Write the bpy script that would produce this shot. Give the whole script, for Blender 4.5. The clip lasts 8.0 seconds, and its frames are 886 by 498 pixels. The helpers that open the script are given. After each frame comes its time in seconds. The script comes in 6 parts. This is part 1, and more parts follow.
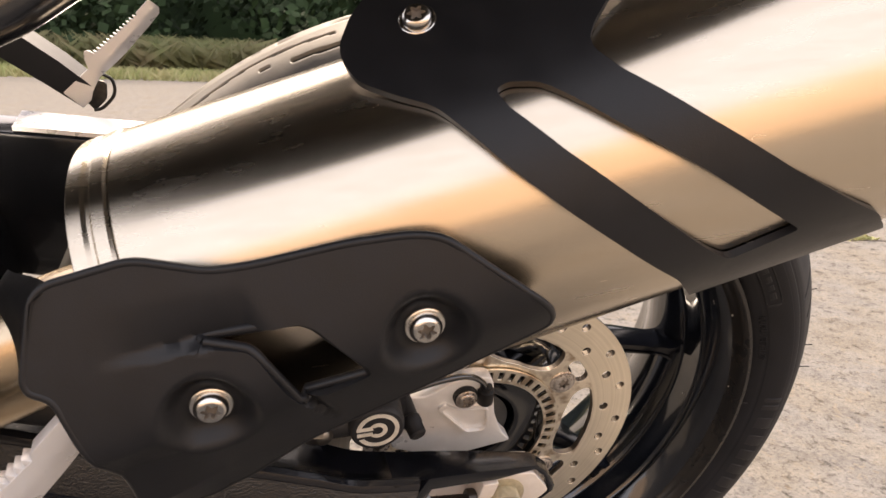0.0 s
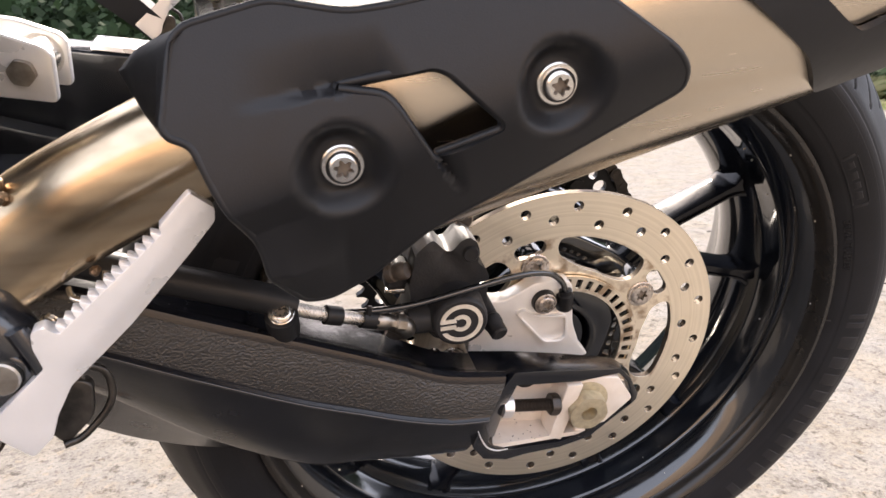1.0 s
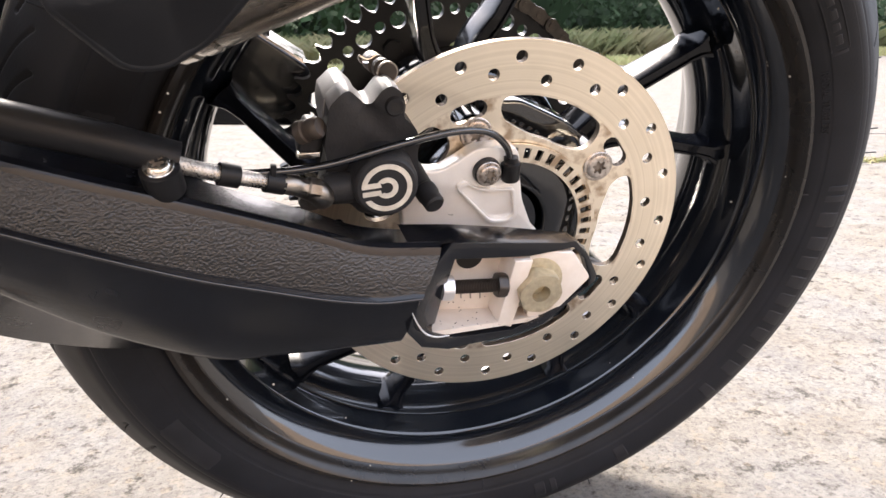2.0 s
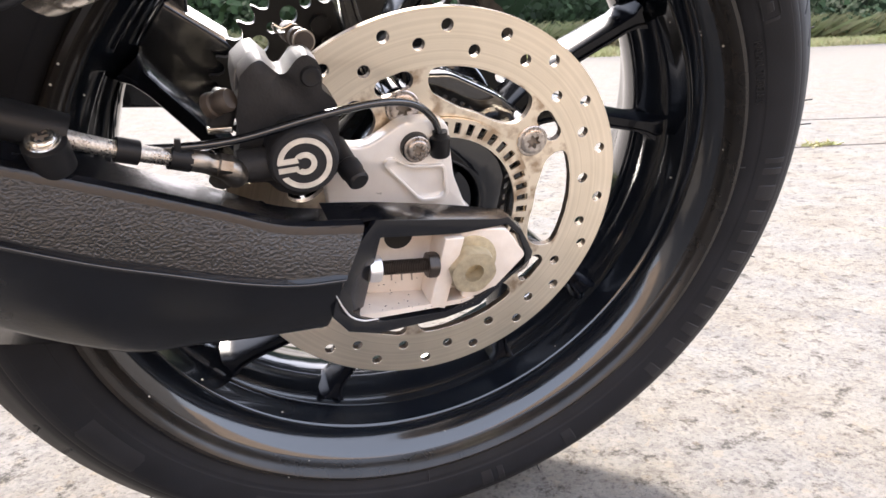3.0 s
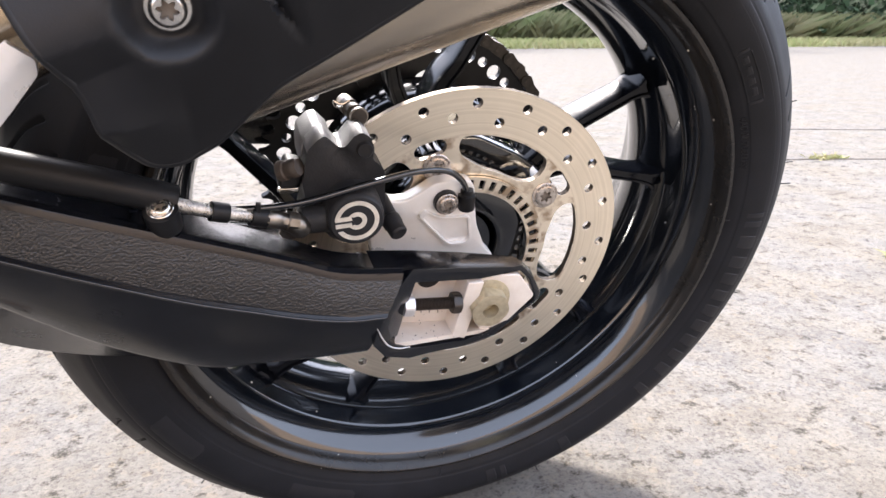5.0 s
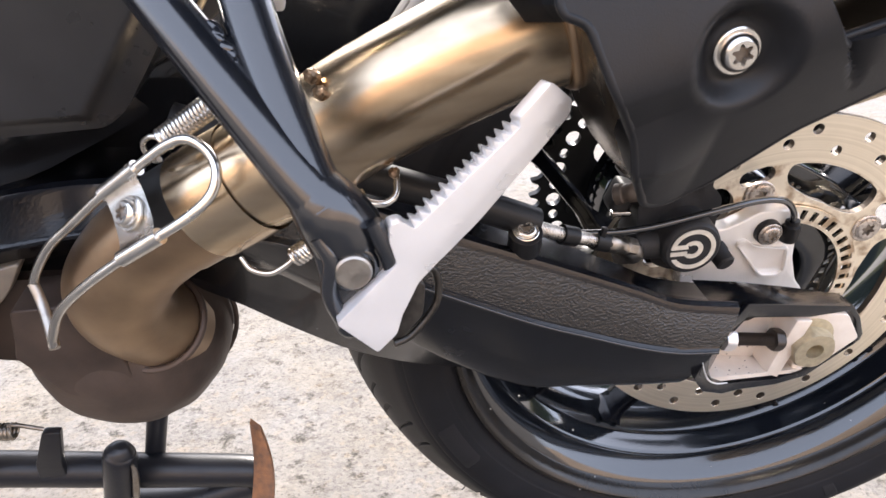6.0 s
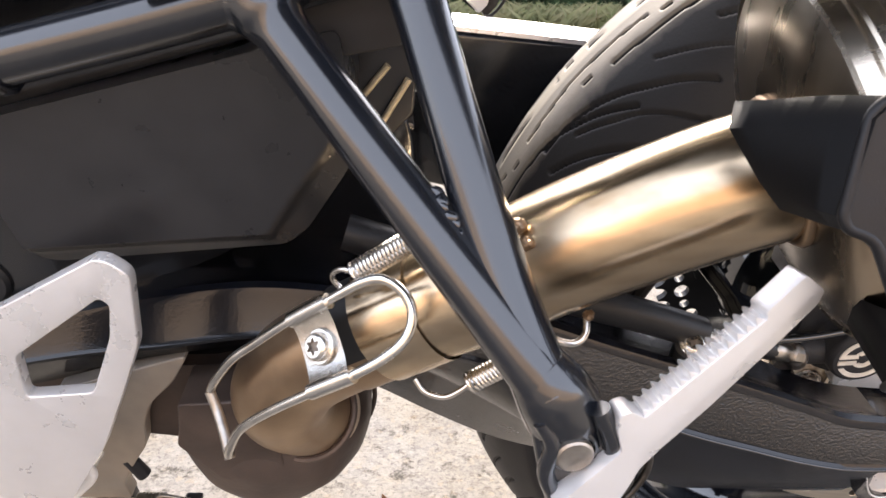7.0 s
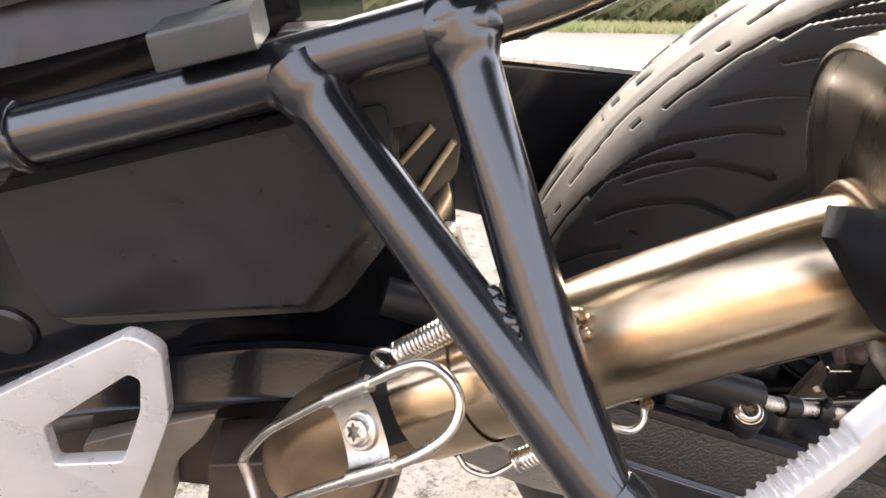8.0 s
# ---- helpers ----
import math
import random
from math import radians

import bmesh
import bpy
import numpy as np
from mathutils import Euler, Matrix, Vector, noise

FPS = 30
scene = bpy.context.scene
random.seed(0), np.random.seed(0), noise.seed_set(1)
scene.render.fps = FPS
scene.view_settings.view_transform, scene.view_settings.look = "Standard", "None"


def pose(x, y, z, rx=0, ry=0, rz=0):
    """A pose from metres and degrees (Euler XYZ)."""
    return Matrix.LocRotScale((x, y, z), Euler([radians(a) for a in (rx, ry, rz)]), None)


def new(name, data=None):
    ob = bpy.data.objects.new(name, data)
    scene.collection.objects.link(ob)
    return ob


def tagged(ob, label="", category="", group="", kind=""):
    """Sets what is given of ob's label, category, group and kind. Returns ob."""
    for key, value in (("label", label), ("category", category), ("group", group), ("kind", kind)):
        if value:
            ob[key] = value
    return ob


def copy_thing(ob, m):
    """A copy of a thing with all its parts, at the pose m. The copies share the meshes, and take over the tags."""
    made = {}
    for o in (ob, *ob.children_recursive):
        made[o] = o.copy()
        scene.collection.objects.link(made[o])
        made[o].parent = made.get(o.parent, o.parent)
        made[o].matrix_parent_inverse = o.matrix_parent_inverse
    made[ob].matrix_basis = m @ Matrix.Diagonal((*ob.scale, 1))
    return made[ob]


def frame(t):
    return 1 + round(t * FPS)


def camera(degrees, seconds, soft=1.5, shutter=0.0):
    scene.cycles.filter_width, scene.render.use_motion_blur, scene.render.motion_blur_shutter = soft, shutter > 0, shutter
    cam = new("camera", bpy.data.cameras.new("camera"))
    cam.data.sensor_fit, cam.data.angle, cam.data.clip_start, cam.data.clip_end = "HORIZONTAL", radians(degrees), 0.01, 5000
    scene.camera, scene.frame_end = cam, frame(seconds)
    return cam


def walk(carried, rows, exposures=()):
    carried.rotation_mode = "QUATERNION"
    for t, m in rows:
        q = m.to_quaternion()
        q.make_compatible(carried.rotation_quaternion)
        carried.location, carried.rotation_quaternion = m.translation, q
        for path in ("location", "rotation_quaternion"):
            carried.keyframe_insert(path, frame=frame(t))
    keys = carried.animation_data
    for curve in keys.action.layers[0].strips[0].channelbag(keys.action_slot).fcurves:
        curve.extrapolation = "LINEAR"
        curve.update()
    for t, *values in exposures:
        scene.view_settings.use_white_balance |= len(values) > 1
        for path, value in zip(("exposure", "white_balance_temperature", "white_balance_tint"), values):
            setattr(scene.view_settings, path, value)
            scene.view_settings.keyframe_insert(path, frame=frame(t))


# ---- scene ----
cam = camera(65.52, 8.0)
cam.data.dof.use_dof, cam.data.dof.focus_distance, cam.data.dof.aperture_fstop = True, 0.42, 36.0  # a small lens held close
LEAN, SIDE, UP = 16.0, -4.3, 0.2886
# the motorcycle's own frame: x to the rear, y away from the side that is seen, origin in the rear axle
BIKE = pose(0, 0, UP, LEAN, SIDE, 0)
PATH = [
    (0.0, -0.1308, -0.3617, 0.4091, 58.02, -1.78, -14.12),
    (0.5, -0.1729, -0.3814, 0.3798, 60.59, -0.43, -13.04),
    (1.0, -0.1727, -0.3927, 0.3309, 60.24, 0.50, -12.86),
    (1.5, -0.1697, -0.3953, 0.2920, 59.19, 1.27, -13.78),
    (2.0, -0.1404, -0.3787, 0.2468, 57.38, 1.53, -15.60),
    (2.2, -0.1308, -0.3725, 0.2364, 56.79, 1.64, -16.20),
    (3.3, -0.1123, -0.3743, 0.2274, 56.99, 0.33, -20.45),
    (3.5, -0.1026, -0.3731, 0.2408, 56.12, -0.47, -21.12),
    (4.0, -0.0947, -0.3943, 0.2600, 56.34, -1.13, -21.42),
    (4.2, -0.1015, -0.4048, 0.2761, 56.29, -1.24, -21.10),
    (5.3, -0.1764, -0.4102, 0.3081, 55.26, 0.21, -14.16),
    (5.5, -0.2064, -0.4000, 0.3107, 55.37, 1.00, -11.67),
    (6.0, -0.2633, -0.3717, 0.3135, 55.63, 2.27, -6.59),
    (6.5, -0.2962, -0.3435, 0.3199, 56.09, 3.22, -2.47),
    (7.0, -0.3094, -0.3281, 0.3594, 55.27, 3.43, -1.07),
    (7.5, -0.3106, -0.3060, 0.3824, 54.93, 3.65, -0.48),
    (8.0, -0.3195, -0.2945, 0.3791, 54.25, 3.87, 0.38),
]
walk(cam, [(t, BIKE @ pose(x, y, z, rx, ry, rz)) for t, x, y, z, rx, ry, rz in PATH], exposures=[(0.0, 0.60, 7950, 17), (0.5, 0.85, 7600, 16), (1.0, 1.08, 7100, 15), (1.5, 1.14, 6800, 14), (2.0, 1.28, 6700, 13), (3.5, 1.24, 6450, 13), (4.2, 1.20, 6400, 13), (5.5, 1.18, 6350, 13), (6.5, 1.33, 6700, 13), (7.0, 1.29, 6850, 13), (8.0, 1.36, 7000, 14)])

# ---- light: clear hazy sky, sun over the far side ----
SUN_HIGH, SUN_TURN = 46.0, 8.0
world = bpy.data.worlds.new("sky")
scene.world = world
world.use_nodes = True
wt = world.node_tree
sky = wt.nodes.new("ShaderNodeTexSky")
sky.sky_type, sky.sun_disc = "NISHITA", False
sky.sun_elevation, sky.sun_rotation = radians(SUN_HIGH), radians(SUN_TURN)
sky.dust_density, sky.air_density, sky.ozone_density = 4.0, 0.8, 0.6
haze = wt.nodes.new("ShaderNodeMix")
haze.data_type = "RGBA"
haze.inputs["Factor"].default_value = 0.55
haze.inputs["B"].default_value = (7.05, 7.8, 9.35, 1)
wt.links.new(sky.outputs["Color"], haze.inputs["A"])
wt.links.new(haze.outputs["Result"], wt.nodes["Background"].inputs["Color"])
wt.nodes["Background"].inputs["Strength"].default_value = 0.25
sun = new("sun", bpy.data.lights.new("sun", "SUN"))
sun.data.energy, sun.data.angle, sun.data.color = 5.0, radians(6), (1.0, 0.95, 0.87)
sun_from = Vector((math.sin(radians(SUN_TURN)) * math.cos(radians(SUN_HIGH)), math.cos(radians(SUN_TURN)) * math.cos(radians(SUN_HIGH)), math.sin(radians(SUN_HIGH))))
sun.rotation_euler = sun_from.to_track_quat("Z", "Y").to_euler()


# ---- materials ----
def surface(name, color, rough, metal=0.0, color2=None, scale=60.0, amount=1.0, bump=0.0, bump_scale=400.0, stretch=(1, 1, 1), turn=0.0, rough_var=0.1, coat=0.0, cell=False, spec=0.5, relief=0.0006):
    m = bpy.data.materials.new(name)
    m.use_nodes = True
    t = m.node_tree
    b = t.nodes["Principled BSDF"]
    b.inputs["Metallic"].default_value = metal
    b.inputs["Specular IOR Level"].default_value = spec
    b.inputs["Coat Weight"].default_value = coat
    b.inputs["Coat Roughness"].default_value = 0.06
    co = t.nodes.new("ShaderNodeTexCoord")
    mp = t.nodes.new("ShaderNodeMapping")
    mp.inputs["Scale"].default_value = stretch
    mp.inputs["Rotation"].default_value = (0, radians(turn), 0)
    t.links.new(co.outputs["Object"], mp.inputs["Vector"])
    n = t.nodes.new("ShaderNodeTexNoise")
    n.inputs["Scale"].default_value, n.inputs["Detail"].default_value = scale, 6
    t.links.new(mp.outputs["Vector"], n.inputs["Vector"])
    big = t.nodes.new("ShaderNodeTexNoise")
    big.inputs["Scale"].default_value, big.inputs["Detail"].default_value = scale / 7, 3
    t.links.new(co.outputs["Object"], big.inputs["Vector"])
    both = t.nodes.new("ShaderNodeMath")
    both.operation = "MULTIPLY_ADD"
    both.inputs[1].default_value = 0.5
    t.links.new(n.outputs["Fac"], both.inputs[0])
    half = t.nodes.new("ShaderNodeMath")
    half.operation = "MULTIPLY"
    half.inputs[1].default_value = 0.5
    t.links.new(big.outputs["Fac"], half.inputs[0])
    t.links.new(half.outputs[0], both.inputs[2])
    ramp = t.nodes.new("ShaderNodeValToRGB")
    c2 = color2 or tuple(c * 0.72 for c in color)
    mid = tuple(a + (c - a) * (1 - amount) for a, c in zip(c2, color))
    ramp.color_ramp.elements[0].position, ramp.color_ramp.elements[0].color = 0.36, (*mid, 1)
    ramp.color_ramp.elements[1].position, ramp.color_ramp.elements[1].color = 0.62, (*color, 1)
    t.links.new(both.outputs[0], ramp.inputs["Fac"])
    t.links.new(ramp.outputs["Color"], b.inputs["Base Color"])
    rr = t.nodes.new("ShaderNodeMapRange")
    rr.inputs["From Min"].default_value, rr.inputs["From Max"].default_value = 0.35, 0.65
    rr.inputs["To Min"].default_value, rr.inputs["To Max"].default_value = max(0.02, rough - rough_var), min(1, rough + rough_var)
    t.links.new(both.outputs[0], rr.inputs["Value"])
    t.links.new(rr.outputs["Result"], b.inputs["Roughness"])
    if bump:
        bn = t.nodes.new("ShaderNodeTexVoronoi" if cell else "ShaderNodeTexNoise")
        bn.inputs["Scale"].default_value = bump_scale
        t.links.new(mp.outputs["Vector"], bn.inputs["Vector"])
        bp = t.nodes.new("ShaderNodeBump")
        bp.inputs["Strength"].default_value, bp.inputs["Distance"].default_value = bump, relief
        t.links.new(bn.outputs["Distance" if cell else "Fac"], bp.inputs["Height"])
        t.links.new(bp.outputs["Normal"], b.inputs["Normal"])
    return m


STEEL = surface("brushed_steel", (0.63, 0.555, 0.455), 0.27, 1, (0.57, 0.49, 0.39), scale=30, stretch=(0.15, 6, 6), turn=16.7, rough_var=0.02)
# heat-tinted gold; the lengthwise streaks are reflections painted into the colour
PIPE_STEEL = surface("heated_steel_reflections", (0.66, 0.535, 0.38), 0.25, 1, (0.34, 0.24, 0.145), scale=46, stretch=(0.05, 2.2, 2.2), turn=26, rough_var=0.03)
BURNT = surface("burnt_steel", (0.38, 0.27, 0.17), 0.38, 0.9, (0.20, 0.135, 0.09), scale=35, bump=0.15, bump_scale=300)
RUSTY_CAN = surface("brown_oxidised_steel", (0.105, 0.078, 0.064), 0.50, 0.6, (0.042, 0.032, 0.029), scale=38, bump=0.35, bump_scale=200)
PLASTIC = surface("matt_black_plastic", (0.0100, 0.0103, 0.0118), 0.42, 0, scale=80, bump=0.10, bump_scale=2200, rough_var=0.05, spec=0.30)
PANEL = surface("grained_black_plastic", (0.020, 0.0203, 0.022), 0.30, 0, scale=70, bump=0.14, bump_scale=1800, rough_var=0.06, spec=0.5)
PAINT = surface("satin_black_paint", (0.015, 0.0165, 0.020), 0.19, 0, scale=50, bump=0.05, bump_scale=500, rough_var=0.05, coat=0.35)
TUBE_PAINT = surface("black_powder_coat", (0.0065, 0.0080, 0.0115), 0.215, 0, scale=40, bump=0.05, bump_scale=300, rough_var=0.05, coat=0.4, spec=0.75)
STAND_PAINT = surface("weathered_black_paint", (0.009, 0.010, 0.014), 0.36, 0, (0.016, 0.016, 0.018), scale=70, bump=0.15, bump_scale=400, rough_var=0.08, spec=0.4)
RIM_PAINT = surface("gloss_black_wheel_paint", (0.0050, 0.0065, 0.0095), 0.11, 0, scale=30, bump=0.02, bump_scale=300, rough_var=0.04, coat=0.65, spec=0.65)
LIP_PAINT = surface("dusty_black_rim_edge", (0.010, 0.0092, 0.0088), 0.24, 0, (0.022, 0.019, 0.016), scale=50, bump=0.05, bump_scale=400, rough_var=0.06, coat=0.10, spec=0.35)
CASTING = surface("black_casting_paint", (0.0065, 0.0075, 0.0105), 0.22, 0, scale=60, bump=0.22, bump_scale=620, rough_var=0.06, coat=0.18, relief=0.0006, spec=0.32)
SPOKE_PAINT = surface("satin_black_spoke_paint", (0.004, 0.005, 0.008), 0.18, 0, scale=30, bump=0.03, bump_scale=300, rough_var=0.05, spec=0.25)
LEATHERY = surface("textured_black_casting", (0.014, 0.0138, 0.0138), 0.24, 0, scale=60, bump=1.0, bump_scale=760, rough_var=0.05, relief=0.0010, spec=0.72)
RUBBER = surface("tyre_rubber", (0.0155, 0.0160, 0.0185), 0.52, 0, (0.0110, 0.0113, 0.0128), scale=40, bump=0.15, bump_scale=600, rough_var=0.06, spec=0.30)


def brushed(m, way, amount):
    """Blurs the reflections along the given direction, as fine brushing across it does."""
    t = m.node_tree
    b = t.nodes["Principled BSDF"]
    b.inputs["Anisotropic"].default_value = amount
    v = t.nodes.new("ShaderNodeCombineXYZ")
    for k in range(3):
        v.inputs[k].default_value = way[k]
    to = t.nodes.new("ShaderNodeVectorTransform")
    to.vector_type, to.convert_from, to.convert_to = "VECTOR", "OBJECT", "WORLD"
    t.links.new(v.outputs[0], to.inputs[0])
    t.links.new(to.outputs[0], b.inputs["Tangent"])


brushed(STEEL, (0.956, -0.037, 0.282), 0.85)
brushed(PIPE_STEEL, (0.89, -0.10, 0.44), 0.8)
DISC_STEEL = surface("brake_disc_steel", (0.93, 0.84, 0.70), 0.36, 1, (0.86, 0.77, 0.63), scale=40, bump=0.05, bump_scale=900, rough_var=0.06)


def turned_face(m, inside):
    """Fine uneven rings round the wheel axis, as the pads leave them, outside the given radius; the carrier inside is smooth and stained at the seam."""
    t = m.node_tree
    b = t.nodes["Principled BSDF"]
    co = t.nodes.new("ShaderNodeTexCoord")
    flat_ = t.nodes.new("ShaderNodeVectorMath")
    flat_.operation = "MULTIPLY"
    flat_.inputs[1].default_value = (1, 0, 1)
    t.links.new(co.outputs["Object"], flat_.inputs[0])
    size_ = t.nodes.new("ShaderNodeVectorMath")
    size_.operation = "LENGTH"
    t.links.new(flat_.outputs["Vector"], size_.inputs[0])
    rings = t.nodes.new("ShaderNodeTexNoise")
    rings.noise_dimensions = "1D"
    rings.inputs["Scale"].default_value, rings.inputs["Detail"].default_value, rings.inputs["Roughness"].default_value = 420, 5, 0.7
    t.links.new(size_.outputs["Value"], rings.inputs["W"])
    stain = t.nodes.new("ShaderNodeTexNoise")
    stain.inputs["Scale"].default_value, stain.inputs["Detail"].default_value = 90, 7
    t.links.new(co.outputs["Object"], stain.inputs["Vector"])

    def ramp(src, lo, hi, c0, c1):
        r = t.nodes.new("ShaderNodeValToRGB")
        r.color_ramp.elements[0].position, r.color_ramp.elements[0].color = lo, (*c0, 1)
        r.color_ramp.elements[1].position, r.color_ramp.elements[1].color = hi, (*c1, 1)
        t.links.new(src, r.inputs["Fac"])
        return r.outputs["Color"]

    where = t.nodes.new("ShaderNodeMapRange")
    where.inputs["From Min"].default_value, where.inputs["From Max"].default_value = inside - 0.0004, inside + 0.0004
    t.links.new(size_.outputs["Value"], where.inputs["Value"])
    pick = t.nodes.new("ShaderNodeMix")
    pick.data_type = "RGBA"
    t.links.new(where.outputs["Result"], pick.inputs["Factor"])
    t.links.new(ramp(stain.outputs["Fac"], 0.36, 0.52, (0.52, 0.44, 0.38), (1.0, 1.0, 1.0)), pick.inputs["A"])
    t.links.new(ramp(rings.outputs["Fac"], 0.30, 0.62, (0.86, 0.85, 0.83), (1.0, 1.0, 1.0)), pick.inputs["B"])
    old = b.inputs["Base Color"].links[0].from_socket
    mx = t.nodes.new("ShaderNodeMix")
    mx.data_type, mx.blend_type = "RGBA", "MULTIPLY"
    mx.inputs["Factor"].default_value = 1.0
    t.links.new(old, mx.inputs["A"])
    t.links.new(pick.outputs["Result"], mx.inputs["B"])
    t.links.new(mx.outputs["Result"], b.inputs["Base Color"])
    b.inputs["Anisotropic"].default_value = 0.55
    tg = t.nodes.new("ShaderNodeTangent")
    tg.direction_type, tg.axis = "RADIAL", "Y"
    t.links.new(tg.outputs["Tangent"], b.inputs["Tangent"])


turned_face(DISC_STEEL, 0.0990)
DISC_EDGE = surface("dark_brown_disc_edge", (0.20, 0.165, 0.13), 0.5, 0.7, (0.10, 0.08, 0.065), scale=120, bump=0.2, bump_scale=500)
STAINED = surface("stained_steel", (0.62, 0.575, 0.53), 0.30, 0.9, (0.24, 0.20, 0.17), scale=420, bump=0.15, bump_scale=900)
ALLOY = surface("cast_alloy", (0.86, 0.85, 0.83), 0.34, 0.35, (0.74, 0.725, 0.70), scale=60, bump=0.10, bump_scale=700)
WHITE_ALLOY = surface("silver_painted_alloy", (0.72, 0.71, 0.705), 0.32, 0.5, (0.675, 0.665, 0.655), scale=90, bump=0.05, bump_scale=900)
BLOCK_ALLOY = surface("bare_aluminium", (0.80, 0.735, 0.665), 0.40, 0.25, (0.70, 0.62, 0.54), scale=110, bump=0.10, bump_scale=900)
BRIGHT = surface("bright_steel", (0.72, 0.70, 0.66), 0.20, 1, (0.55, 0.52, 0.48), scale=90, rough_var=0.08)
DULL = surface("dull_fitting_steel", (0.42, 0.39, 0.35), 0.38, 1, (0.22, 0.19, 0.16), scale=160, bump=0.2, bump_scale=900)
ZINC = surface("yellowed_zinc", (0.56, 0.49, 0.34), 0.42, 0.55, (0.36, 0.31, 0.22), scale=240, bump=0.3, bump_scale=700)
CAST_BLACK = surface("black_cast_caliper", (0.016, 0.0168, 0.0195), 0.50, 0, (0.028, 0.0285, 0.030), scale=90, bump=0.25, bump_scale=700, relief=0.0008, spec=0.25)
WORN_SKYLIT_CASTING = surface("worn_skylit_casting", (0.30, 0.30, 0.305), 0.48, 0.3, (0.19, 0.19, 0.195), scale=90, bump=0.25, bump_scale=700)
PIN_STEEL = surface("browned_steel", (0.060, 0.046, 0.036), 0.40, 0.3, (0.030, 0.025, 0.022), scale=120, bump=0.15, bump_scale=700)
GREY_PLASTIC = surface("grained_dark_grey_plastic", (0.034, 0.0335, 0.035), 0.42, 0, scale=70, bump=0.12, bump_scale=1800, rough_var=0.06, spec=0.3)
SCUFFED = surface("scuffed_grey_plastic", (0.060, 0.057, 0.057), 0.42, 0, (0.036, 0.053, 0.053), scale=120, bump=0.2, bump_scale=900)
CAP_STEEL = surface("pressed_steel", (0.34, 0.29, 0.23), 0.24, 1, (0.17, 0.135, 0.10), scale=60, stretch=(1, 1, 0.25), bump=0.08, bump_scale=300)
RUST = surface("rust", (0.26, 0.12, 0.055), 0.85, 0, (0.10, 0.055, 0.035), scale=180, bump=0.6, bump_scale=600)
CAP_RUBBER = surface("brown_rubber", (0.075, 0.060, 0.050), 0.5, 0, (0.04, 0.033, 0.028), scale=80, bump=0.1)
BLACK_STEEL = surface("blacked_steel", (0.008, 0.0088, 0.0115), 0.40, 0, (0.014, 0.0145, 0.0165), scale=90, bump=0.1, spec=0.28)
# darker tone for the walls and floors of bolt sockets
SOCKET = surface("dark_socket", (0.24, 0.205, 0.17), 0.5, 0.1, (0.12, 0.10, 0.08), scale=300)
PEWTER = surface("dull_cast_grey", (0.40, 0.34, 0.27), 0.5, 0.5, (0.24, 0.21, 0.185), scale=45, bump=0.15, bump_scale=500)
CREAM = surface("cream_print", (0.72, 0.68, 0.60), 0.5, 0, scale=200, rough_var=0.05)
DARK = surface("dark_recess", (0.008, 0.008, 0.008), 0.6, 0, scale=60)
BRAID = surface("steel_braid", (0.72, 0.69, 0.64), 0.3, 1, (0.30, 0.27, 0.24), scale=900, bump=0.8, bump_scale=1400)
GREASE = surface("greasy_chain_steel", (0.10, 0.09, 0.08), 0.4, 0.8, (0.03, 0.028, 0.026), scale=150, bump=0.2)


# ---- shapes ----
def link(name, bm, material, parent=None, label="", sharp=38):
    me = bpy.data.meshes.new(name)
    bmesh.ops.recalc_face_normals(bm, faces=bm.faces[:])
    bm.to_mesh(me)
    bm.free()
    me.materials.append(material)
    me.shade_smooth()
    me.set_sharp_from_angle(angle=radians(sharp))
    ob = new(name, me)
    if parent:
        ob.parent = parent
    if label:
        tagged(ob, label)
    return ob


part = link


def resample(points, per=8):
    pts = [Vector(p) for p in points]
    q = [2 * pts[0] - pts[1], *pts, 2 * pts[-1] - pts[-2]]
    out = []
    for i in range(1, len(q) - 2):
        a, b, c, d = q[i - 1:i + 3]
        for k in range(per):
            u = k / per
            out.append(0.5 * (2 * b + (c - a) * u + (2 * a - 5 * b + 4 * c - d) * u * u + (3 * b - a - 3 * c + d) * u ** 3))
    return out + [pts[-1]]


def sweep(points, radius, seg=20, per=8, caps=True, bm=None, flat=1.0):
    """A round bar along a smooth curve; radius may be a list, one for each given point."""
    bm = bm or bmesh.new()
    path = resample(points, per) if len(points) > 2 and per > 1 else [Vector(p) for p in points]
    if isinstance(radius, (list, tuple)):
        radii = np.interp(np.linspace(0, len(radius) - 1, len(path)), range(len(radius)), radius)
    else:
        radii = [radius] * len(path)
    side = None
    rings = []
    for i, p in enumerate(path):
        way = (path[min(i + 1, len(path) - 1)] - path[max(i - 1, 0)]).normalized()
        if side is None:
            side = way.orthogonal().normalized()
        side = (side - way * side.dot(way)).normalized()
        other = way.cross(side)
        rings.append([bm.verts.new(p + float(radii[i]) * (math.cos(a) * side + flat * math.sin(a) * other)) for a in (math.tau * k / seg for k in range(seg))])
    for a, b in zip(rings, rings[1:]):
        for k in range(seg):
            bm.faces.new((a[k], a[(k + 1) % seg], b[(k + 1) % seg], b[k]))
    if caps:
        bm.faces.new(rings[0][::-1])
        bm.faces.new(rings[-1])
    return bm


